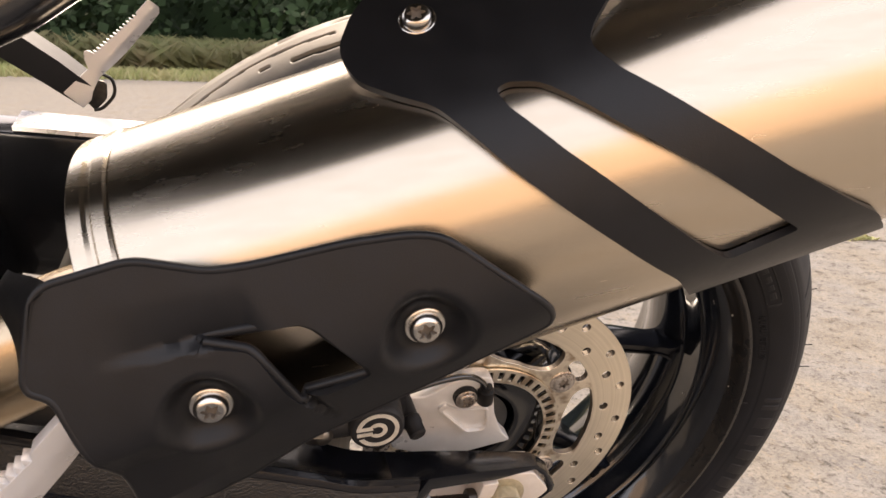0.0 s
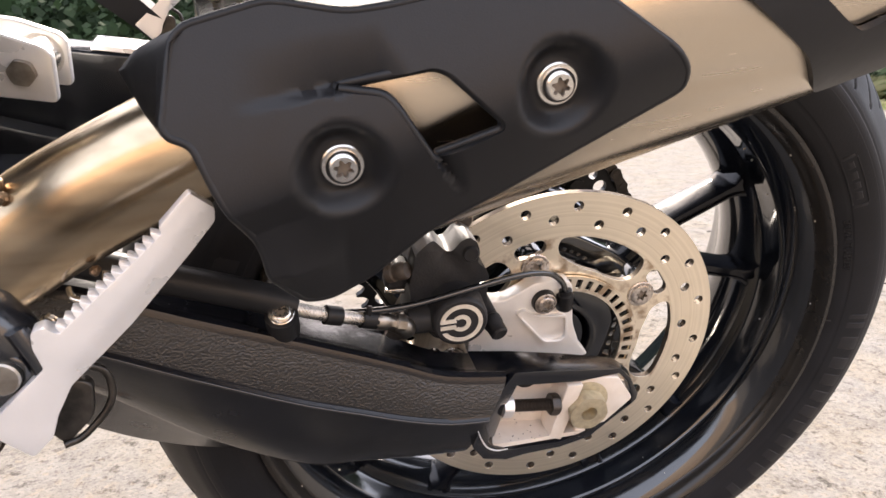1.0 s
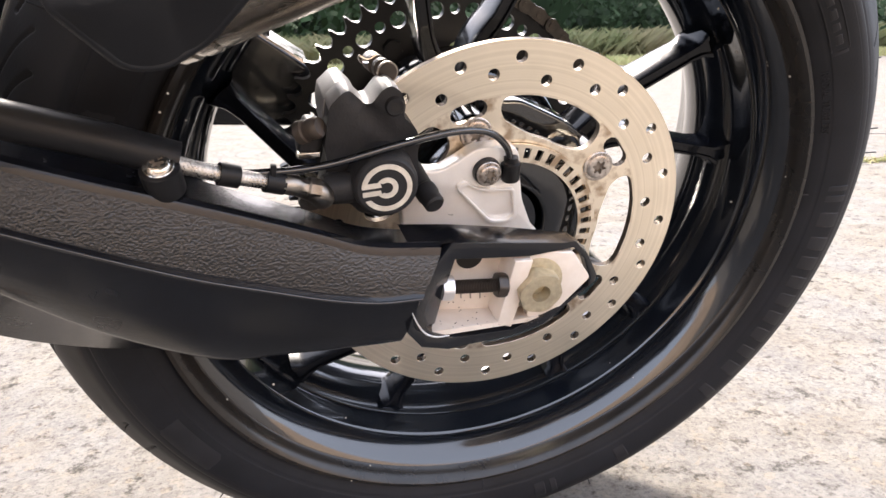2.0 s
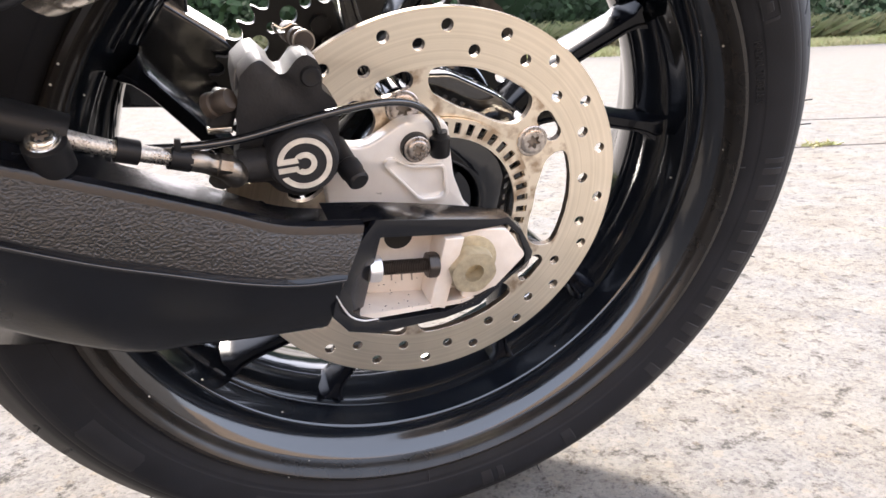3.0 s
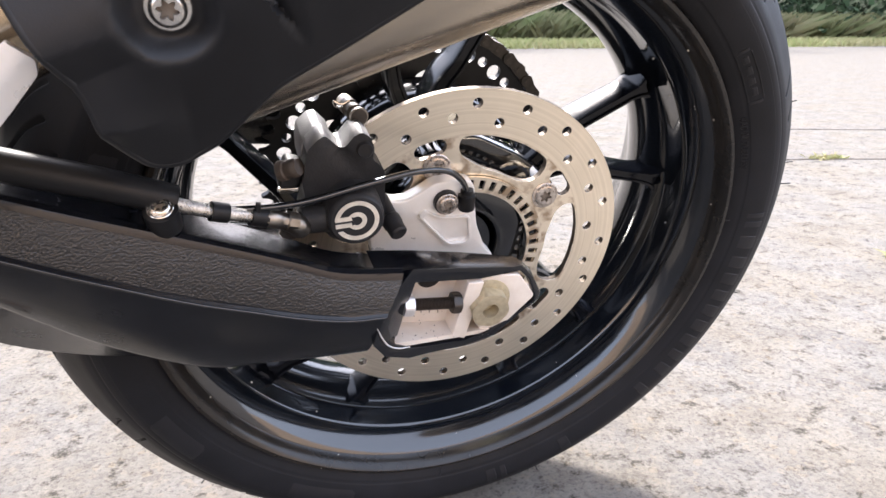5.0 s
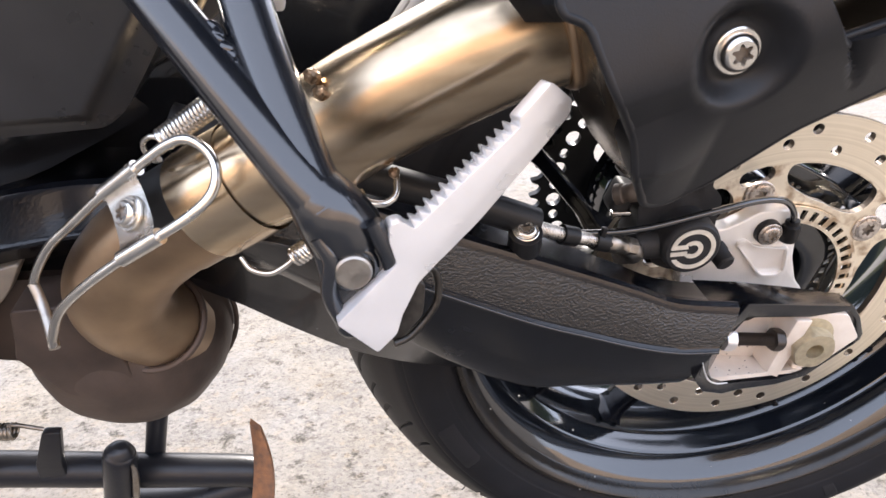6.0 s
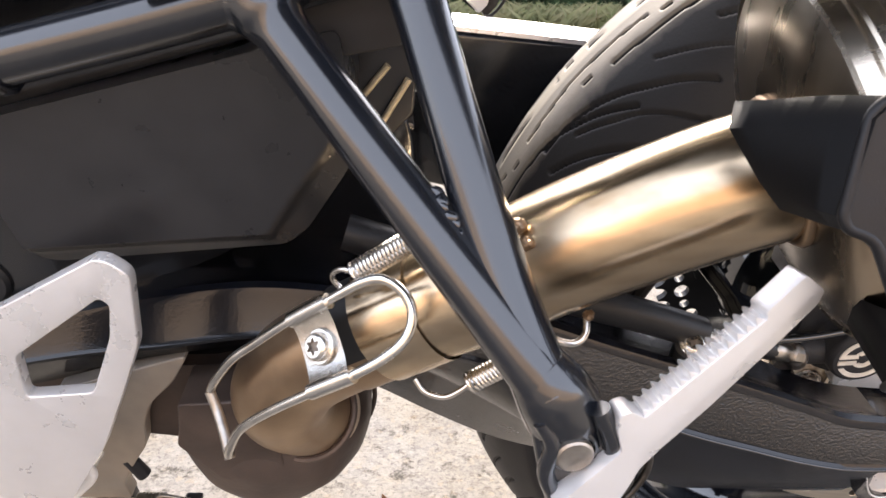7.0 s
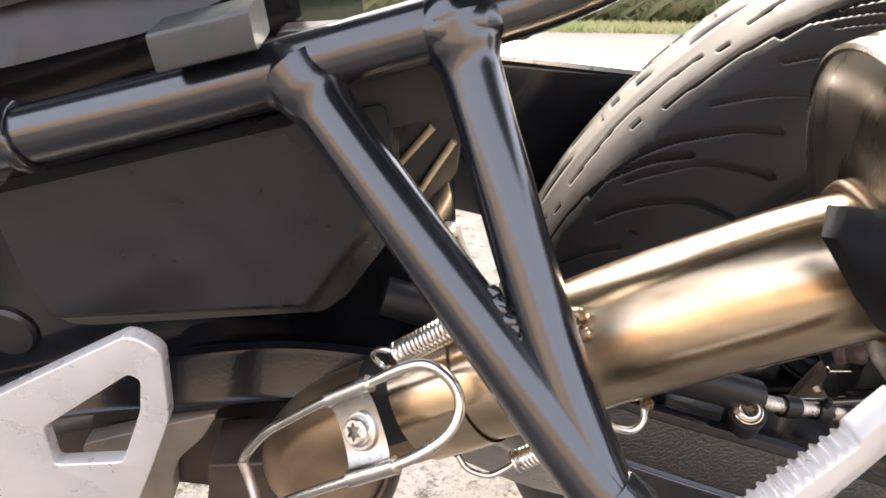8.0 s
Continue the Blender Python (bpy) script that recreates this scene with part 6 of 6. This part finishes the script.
# rail details: rubber stop, hanging tab
part("rubber_stop", loft([rounded([(u * 0.016 * 1.0, v * 0.0075) for u, v in ((-1, -1), (1, -1), (1, 1), (-1, 1))], 0.002, 3) and [Vector((-0.3945 + s * 0.0155, -0.0945 + w[0], 0.3160 + s * 0.0026 + w[1])) for w in rounded([(-0.006, -0.0055), (0.012, -0.0055), (0.012, 0.0065), (-0.006, 0.0065)], 0.0022, 4)] for s in (-1.0, -0.97, 0.0, 0.9, 1.0)]), SCUFFED, rail, "scuffed grey rubber stop on the rail", 30)
part("hanging_tab", plate(rounded([(-0.3668, 0.2950), (-0.3494, 0.2741), (-0.3246, 0.2770), (-0.3238, 0.3038)], 0.002, 3), 0.010, side_plane(-0.0823), bevel=0.0012, shape=lambda u, v: 0.25 * (0.300 - v)), GREY_PLASTIC, rail, "black steel tab below the rail")

# -- passenger footrest --
E1, E2, E3, PEG_AT = Vector((0.70941, 0.25415, 0.65738)), Vector((-0.16529, 0.96670, -0.19536)), Vector((-0.68514, 0.02993, 0.72780)), Vector((-0.2732, -0.1851, 0.1745))
peg_place = lambda s, h, d: PEG_AT + E1 * s + E3 * h + E2 * d
peg_outline = rounded([(-0.0143, 0.0028), (-0.0146, -0.0152), (-0.0056, -0.0160), (0.0010, -0.0128), (0.0127, -0.0098), (0.0250, -0.0113), (0.0405, -0.0127), (0.0710, -0.0127), (0.0852, -0.0122), (0.0889, -0.0092), (0.0882, 0.0006), (0.0728, 0.0010), (0.0720, -0.0012), (0.0258, 0.0038), (0.0252, 0.0088), (0.0219, 0.0109), (0.0176, 0.0072), (0.0134, 0.0004)], 0.0012, 4)
def peg_crease(s, h):
    """The lower part of the outer face falls back under a long crease."""
    return 0.35 * max(0.0, -0.0062 - h) * min(1.0, max(0.0, (s - 0.006) / 0.016))


footrest = part("passenger_footrest", plate(peg_outline, 0.0085, lambda s, h, d: peg_place(s, h, d - 0.0100), grid=0.0025, shape=peg_crease, bevel=0.0010), WHITE_ALLOY, bike, "silver alloy folding passenger footrest with worn edges", 38)


def saw(s0, s1, h0, h1, count, tall, deep):
    """A strip with teeth along its upper edge and the same wave along its lower one."""
    top, low = [], []
    for k in range(count * 6 + 1):
        u = k / (count * 6)
        wave = 0.5 - 0.5 * math.cos(math.tau * count * u)
        top.append((s0 + (s1 - s0) * u, h0 + (h1 - h0) * u + tall * wave))
        low.append((s0 + (s1 - s0) * u, h0 + (h1 - h0) * u - deep + tall * 0.55 * wave))
    return top + low[::-1]


part("tooth_strip", plate(saw(0.0258, 0.0716, 0.0034, -0.0014, 13, 0.0030, 0.0035), 0.0076, lambda s, h, w: peg_place(s, h, w - 0.0094), bevel=0.0003), WHITE_ALLOY, footrest, "row of cast saw-tooth grip ridges", 24)
part("peg_spring", sweep([peg_place(0.0160, -0.0100, 0.002), peg_place(0.0165, -0.0190, 0.004), peg_place(0.0080, -0.0270, 0.004), peg_place(-0.0060, -0.0270, 0.002), peg_place(-0.012, -0.0230, 0.0)], 0.0014, 10), GREASE, footrest, "dark return spring loop")
part("peg_foot", plate(rounded([(0.010, -0.010), (0.0125, -0.017), (0.002, -0.025), (-0.012, -0.024), (-0.010, -0.012)], 0.003, 4), 0.006, lambda s, h, d: peg_place(s, h, d + 0.0005), bevel=0.001), GREASE, footrest)
far = copy_thing(footrest, Matrix.Translation((-0.008, 0.434, 0.0425)))
tagged(far, "silver alloy passenger footrest on the far side")
part("far_stay", loft([[Vector((x, y - 0.012, z - h)), Vector((x + h, y - 0.012, z)), Vector((x + h, y + 0.014, z)), Vector((x, y + 0.014, z - h))] for x, y, z, h in ((-0.385, 0.235, 0.315, 0.017), (-0.338, 0.245, 0.268, 0.017), (-0.305, 0.250, 0.236, 0.016), (-0.283, 0.252, 0.213, 0.014))]), RUBBER, rail, "black footrest stay on the far side")

# -- side panel, tail and other body parts --
panel_outline = rounded([(-0.4970, 0.2590), (-0.3847, 0.2790), (-0.3470, 0.2860), (-0.3455, 0.2600), (-0.3515, 0.2270), (-0.3735, 0.1985), (-0.3830, 0.1922), (-0.4860, 0.1898), (-0.4945, 0.1925), (-0.4990, 0.2220)], 0.004, 5)


def panel_shape(u, v):
    """A plain middle field; past a crease near the lower and rear edges the face falls back."""
    past = max(0.2012 - v, (u + 0.3891) * 0.7817 - (v - 0.2026) * 0.6236)
    step = min(1.0, max(0.0, past / 0.0055))
    return 0.0022 * step * step * (3 - 2 * step) + 0.35 * max(0.0, past)


side_panel = part("side_panel", plate(panel_outline, 0.060, side_plane(-0.0801), grid=0.0016, shape=panel_shape), PANEL, bike, "grained black plastic side box below the frame rail", 30)
part("box_ledge", plate(rounded([(-0.6265, 0.2522), (-0.4942, 0.2732), (-0.3773, 0.2953), (-0.3752, 0.2823), (-0.4941, 0.2582), (-0.6264, 0.2362)], 0.003, 3), 0.05, side_plane(-0.068), bevel=0.002), PAINT, side_panel)
tail_outline = rounded([(-0.6266, 0.2831), (-0.4775, 0.3036), (-0.4248, 0.3109), (-0.3936, 0.3193), (-0.3734, 0.3273), (-0.4048, 0.4696), (-0.6279, 0.4704)], 0.004, 4)
tail = part("tail_panel", plate(tail_outline, 0.012, side_plane(-0.0742), bevel=0.002, grid=0.02, shape=lambda u, v: 0.9 * max(0.0, v - 0.305)), GREY_PLASTIC, bike, "grained dark grey plastic tail panel above the rail")
part("tail_floor", loft([[Vector((x, -0.064, z)), Vector((x, 0.20, z)), Vector((x, 0.20, z + 0.02)), Vector((x, -0.064, z + 0.02))] for x, z in ((-0.62, 0.300), (-0.50, 0.316), (-0.42, 0.330))]), PANEL, tail, "underside of the tail")
# this tail is never in view; it gives the silencer a dark reflection
part("unseen_tail", loft([[Vector((x, y0, z)), Vector((x, 0.04, z - 0.02)), Vector((x, 0.16, z)), Vector((x, 0.16, z + 0.07)), Vector((x, y0, z + 0.07))] for x, y0, z in ((-0.37, -0.115, 0.49), (-0.30, -0.180, 0.475), (-0.20, -0.200, 0.470), (-0.04, -0.200, 0.475), (0.10, -0.160, 0.51), (0.34, -0.06, 0.60))]), PANEL, tail, "unseen black tail unit over the wheel, added to darken the silencer's reflection")
inner = part("inner_box", loft([[Vector((x, y0, z0)), Vector((x, 0.17, z0)), Vector((x, 0.17, z1)), Vector((x, y0, z1))] for x, y0, z0, z1 in ((-0.70, -0.03, 0.10, 0.30), (-0.52, -0.028, 0.125, 0.31), (-0.44, -0.020, 0.150, 0.315), (-0.385, -0.010, 0.172, 0.318))]), PAINT, bike, "dark inner mudguard and airbox side")
part("inner_cap", turned([(0.03, 0.016), (0.0, 0.016), (-0.002, 0.014), (-0.002, 0.0)], (-0.565, -0.030, 0.150), seg=28), PANEL, inner)
shock_mount = part("shock_mount", plate(rounded([(-0.372, 0.250), (-0.338, 0.2430), (-0.3150, 0.2330), (-0.3110, 0.2280), (-0.3150, 0.1980), (-0.3550, 0.2060), (-0.380, 0.215)], 0.004, 4), 0.008, side_plane(0.070), bevel=0.0015), ALLOY, bike, "silver shock absorber clevis with a bolt")
part("clevis_arm", plate(rounded([(-0.372, 0.250), (-0.338, 0.2430), (-0.3150, 0.2330), (-0.3110, 0.2280), (-0.3150, 0.1980), (-0.3550, 0.2060), (-0.380, 0.215)], 0.004, 4), 0.008, side_plane(0.108), bevel=0.0015), ALLOY, shock_mount)
part("clevis_bolt", hex_head((-0.3296, 0.070, 0.2190), (0, -1, 0), 0.0085, 0.005), DULL, shock_mount)
part("clevis_eye", turned([(0, 0.0), (0, 0.014), (0.030, 0.014), (0.030, 0)], (-0.329, 0.078, 0.220), seg=28), BRIGHT, shock_mount)
back = part("inner_guard", plate(rounded([(-0.3890, 0.2997), (-0.3149, 0.2994), (-0.3246, 0.2353), (-0.3407, 0.2214), (-0.3882, 0.1945)], 0.003, 3), 0.012, side_plane(-0.0418), bevel=0.001), PANEL, bike, "black inner guard with two thin bronze ribs")
for a, b_ in (((-0.3510, -0.0438, 0.2406), (-0.3334, -0.0430, 0.2586)), ((-0.3428, -0.0441, 0.2276), (-0.3252, -0.0430, 0.2519))):
    part("rib", sweep([a, b_], 0.0016, 10, 1), ZINC, back, "thin worn bronze rib")
strut = part("guard_bracket", sweep([(-0.3268, -0.030, 0.2030), (-0.3266, -0.030, 0.1997), (-0.3240, -0.030, 0.1888), (-0.3189, -0.030, 0.1750), (-0.3110, -0.030, 0.1640)], [0.0012, 0.0014, 0.0015, 0.0015, 0.0015], 16, 6), ALLOY, bike, "curved pale alloy guard bracket with a bolt")
part("bracket_plate", plate(rounded([(-0.352, 0.2300), (-0.3290, 0.2270), (-0.3272, 0.2160), (-0.3272, 0.1990), (-0.3245, 0.1880), (-0.3190, 0.1745), (-0.345, 0.1780)], 0.002, 3), 0.006, side_plane(-0.029), bevel=0.001), PAINT, strut)
part("bracket_bolt", turned([(0.004, 0.0046), (0.0, 0.0046), (-0.002, 0.0040), (-0.0024, 0.0014), (-0.0008, 0.0)], (-0.3306, -0.0300, 0.1995), seg=24), ALLOY, strut, "pale bolt head")

part("inner_mudguard", plate(rounded([(-0.420, 0.228), (-0.342, 0.226), (-0.334, 0.195), (-0.326, 0.165), (-0.345, 0.140), (-0.420, 0.140)], 0.006, 4), 0.010, side_plane(-0.020), bevel=0.002, grid=0.012, shape=lambda u, v: 0.25 * abs(v - 0.20) + 0.15 * abs(u + 0.36)), PAINT, bike, "glossy black inner mudguard in front of the wheel", 40)

# -- the unseen rest of the machine ahead: seat, tank, engine, fork and front wheel --
# added to shadow the near ground and darken what the lower faces reflect
def hull(rows, seg=28, flat=0.7):
    """A smooth body along x: rows of (x, middle z, half width, half height)."""
    rings = []
    for x, z, w, h in (tuple(p) for p in [(q.x, q.y, q.z, r) for q, r in zip(resample([(a, b, c) for a, b, c, _ in rows], 6), np.interp(np.linspace(0, len(rows) - 1, (len(rows) - 1) * 6 + 1), range(len(rows)), [r[3] for r in rows]))]):
        rings.append([Vector((x, YC + w * math.copysign(abs(math.cos(t)) ** flat, math.cos(t)), z + h * math.copysign(abs(math.sin(t)) ** flat, math.sin(t)))) for t in (math.tau * k / seg for k in range(seg))])
    return loft(rings)


part("seat", hull([(-1.02, 0.529, 0.06, 0.030), (-0.92, 0.516, 0.11, 0.045), (-0.74, 0.501, 0.15, 0.050), (-0.62, 0.514, 0.14, 0.055), (-0.50, 0.545, 0.13, 0.050), (-0.36, 0.565, 0.11, 0.040)]), RUBBER, bike, "unseen black stitched rider and passenger seat", 60)
part("fuel_tank", hull([(-1.34, 0.623, 0.06, 0.06), (-1.26, 0.632, 0.15, 0.11), (-1.12, 0.631, 0.17, 0.125), (-1.00, 0.598, 0.13, 0.095), (-0.90, 0.555, 0.07, 0.05)]), PAINT, bike, "unseen gloss black fuel tank", 60)
engine = part("engine", hull([(-1.26, 0.232, 0.13, 0.15), (-1.20, 0.208, 0.19, 0.22), (-1.00, 0.172, 0.21, 0.24), (-0.86, 0.182, 0.20, 0.22), (-0.78, 0.196, 0.15, 0.16)], 28, 0.5), BLACK_STEEL, bike, "unseen black engine and gearbox", 60)
part("radiator", block((-1.31, YC, 0.38), (0.05, 0.30, 0.30), (0, 14, 0), 0.01), BLACK_STEEL, engine)
front_wheel = part("front_wheel", turned([(-0.045, 0.215), (-0.05, 0.225), (-0.02, 0.208), (0.02, 0.208), (0.05, 0.225), (0.045, 0.215)], (-1.515, YC, 0.112), seg=72, closed=True), RIM_PAINT, bike, "unseen gloss black front wheel")
part("front_tyre", turned([(-0.045, 0.218), (-0.058, 0.245), (-0.055, 0.272), (-0.034, 0.293), (0.0, 0.300), (0.034, 0.293), (0.055, 0.272), (0.058, 0.245), (0.045, 0.218)], (-1.515, YC, 0.112), seg=96), RUBBER, front_wheel, "unseen black front tyre")
for k in range(5):
    a = radians(20 + 72 * k)
    part("front_spoke", sweep([(-1.515 + r * math.cos(a), YC, 0.112 + r * math.sin(a)) for r in (0.02, 0.212)], 0.011, 14, 1), SPOKE_PAINT, front_wheel)
for side in (-0.095, 0.095):
    part("fork_leg", sweep([(-1.515, YC + side, 0.112), (-1.41, YC + side, 0.40), (-1.290, YC + side, 0.730)], [0.027, 0.027, 0.024], 22, 4), BLACK_STEEL, bike, "unseen black front fork leg")
part("handlebar", sweep([(-1.12, YC - 0.38, 0.775), (-1.17, YC - 0.24, 0.790), (-1.25, YC - 0.08, 0.755), (-1.25, YC + 0.08, 0.755), (-1.17, YC + 0.24, 0.790), (-1.12, YC + 0.38, 0.775)], 0.013, 16), BLACK_STEEL, bike, "unseen black tubular handlebar")
part("headlamp", hull([(-1.47, 0.618, 0.05, 0.05), (-1.44, 0.626, 0.09, 0.09), (-1.36, 0.640, 0.10, 0.10), (-1.30, 0.645, 0.06, 0.07)]), PLASTIC, bike, "unseen dark headlamp housing", 60)

# -- rider's heel plate and its bracket --
heel_outline = rounded([(-0.5643, 0.1573), (-0.5115, 0.1836), (-0.4511, 0.2114), (-0.4460, 0.2094), (-0.4396, 0.2024), (-0.4477, 0.1659), (-0.4627, 0.1389), (-0.4841, 0.1019), (-0.5222, 0.0530), (-0.5635, 0.0491)], 0.004, 4)
heel_window = rounded([(-0.5024, 0.1631), (-0.4560, 0.1919), (-0.4526, 0.1884), (-0.4583, 0.1709), (-0.4764, 0.1389), (-0.5073, 0.1385)], 0.003, 4)
heel = part("heel_plate", plate(heel_outline, 0.007, side_plane(-0.1069), [heel_window], bevel=0.0018), WHITE_ALLOY, bike, "silver alloy heel plate with a three-cornered window", 40)
part("heel_bracket", plate(rounded([(-0.4513, 0.1194), (-0.4817, 0.1115), (-0.5293, 0.0997), (-0.5350, 0.0640), (-0.5185, 0.0487), (-0.5324, 0.0315), (-0.5510, 0.0082), (-0.5157, 0.0043), (-0.5173, 0.0189), (-0.5035, 0.0393), (-0.4938, 0.0514), (-0.4890, 0.0708), (-0.4814, 0.0854), (-0.4640, 0.1010)], 0.005, 4), 0.010, side_plane(-0.0640), bevel=0.003), PEWTER, heel, "dull brown-grey bracket behind the heel plate")
part("pedal_shaft", sweep([(-0.5700, -0.0870, 0.0190), (-0.5454, -0.0850, 0.0249), (-0.5226, -0.0850, 0.0279), (-0.5001, -0.0850, 0.0262), (-0.4955, -0.0830, 0.0290)], 0.0046, 20), DULL, heel, "alloy brake pedal shaft")
part("pedal_loop", sweep([(-0.5260, -0.0850, 0.0760), (-0.5188, -0.0850, 0.0708), (-0.5153, -0.0850, 0.0558), (-0.5278, -0.0850, 0.0418), (-0.5437, -0.0850, 0.0300), (-0.5600, -0.0860, 0.0200)], 0.0030, 14), ALLOY, heel, "bent pale alloy loop of the pedal")
part("pedal_stop", sweep([(-0.5105, -0.0600, 0.0380), (-0.5052, -0.0600, 0.0220)], 0.0044, 18, 1), RUBBER, heel, "small black rubber stop")
part("pedal_spring", helix((-0.5118, -0.0660, 0.0049), (-0.4968, -0.0660, 0.0032), 0.0044, 7, 0.0011), DULL, heel)
part("switch_rod", sweep([(-0.5000, -0.0660, 0.0075), (-0.4946, -0.0660, 0.0080), (-0.4823, -0.0640, 0.0002)], 0.0013, 10), DULL, heel)

# -- centre stand --
stand = part("centre_stand", sweep([(-0.70, -0.030, -0.045), (-0.56, -0.036, -0.0580), (-0.46, -0.042, -0.0700), (-0.385, -0.048, -0.0770), (-0.370, -0.050, -0.0790)], [0.0125, 0.0125, 0.0120, 0.0112, 0.0105], 24, 6), STAND_PAINT, bike, "black tubular centre stand, folded up")
bm = loft([[Vector((-0.3645 + 0.0030 * math.sin(math.pi * u) + x * (0.0075 - 0.0035 * u * u), -0.0860 + 0.031 * u + y + 0.004 * (1 - x), -0.0760 + 0.0425 * u)) for x, y in ((-1, 0.0), (-0.6, -0.0012), (0.6, -0.0012), (1, 0.0006), (1, 0.0050), (-1, 0.0050))] for u in [k / 12 for k in range(13)]])
part("tread_plate", bm, RUST, stand, "rusty tread plate of the stand", 40)
part("brace", sweep([(-0.375, -0.050, -0.090), (-0.42, -0.046, -0.105), (-0.47, -0.040, -0.110)], [0.010, 0.011, 0.012], 18, 6), STAND_PAINT, stand)
part("stand_foot", sweep([(-0.4462, -0.060, -0.0255), (-0.4466, -0.060, -0.0275), (-0.4478, -0.060, -0.0310), (-0.4500, -0.060, -0.0380), (-0.4600, -0.060, -0.0770), (-0.4680, -0.058, -0.1080)], [0.0035, 0.0062, 0.0086, 0.0104, 0.0106, 0.0106], 24, 4), STAND_PAINT, stand, "black rounded stand foot, worn at the edge", 50)
part("worn_edge", sweep([(-0.4405, -0.0665, -0.0375), (-0.4408, -0.0668, -0.0460), (-0.4440, -0.0668, -0.0590), (-0.4490, -0.0668, -0.0780)], [0.0008, 0.0022, 0.0024, 0.0020], 10), DULL, stand, "bare worn edge of the foot")
part("stand_leg", sweep([(-0.4300, -0.0270, -0.0280), (-0.4346, -0.0300, -0.0425), (-0.4458, -0.0330, -0.0810)], 0.0068, 20), STAND_PAINT, stand)
part("stand_lug", plate(rounded([(-0.4950, -0.0180), (-0.4840, -0.0192), (-0.4927, -0.0491), (-0.4935, -0.0620), (-0.5110, -0.0600), (-0.5092, -0.0472)], 0.002, 3), 0.006, side_plane(-0.050), bevel=0.001), STAND_PAINT, stand)
part("stand_post", plate(rounded([(-0.5507, -0.0100), (-0.5274, -0.0100), (-0.5274, -0.0208), (-0.5361, -0.0459), (-0.5420, -0.0600), (-0.5750, -0.0560), (-0.5671, -0.0423)], 0.003, 3), 0.010, side_plane(-0.050), bevel=0.002), STAND_PAINT, stand)
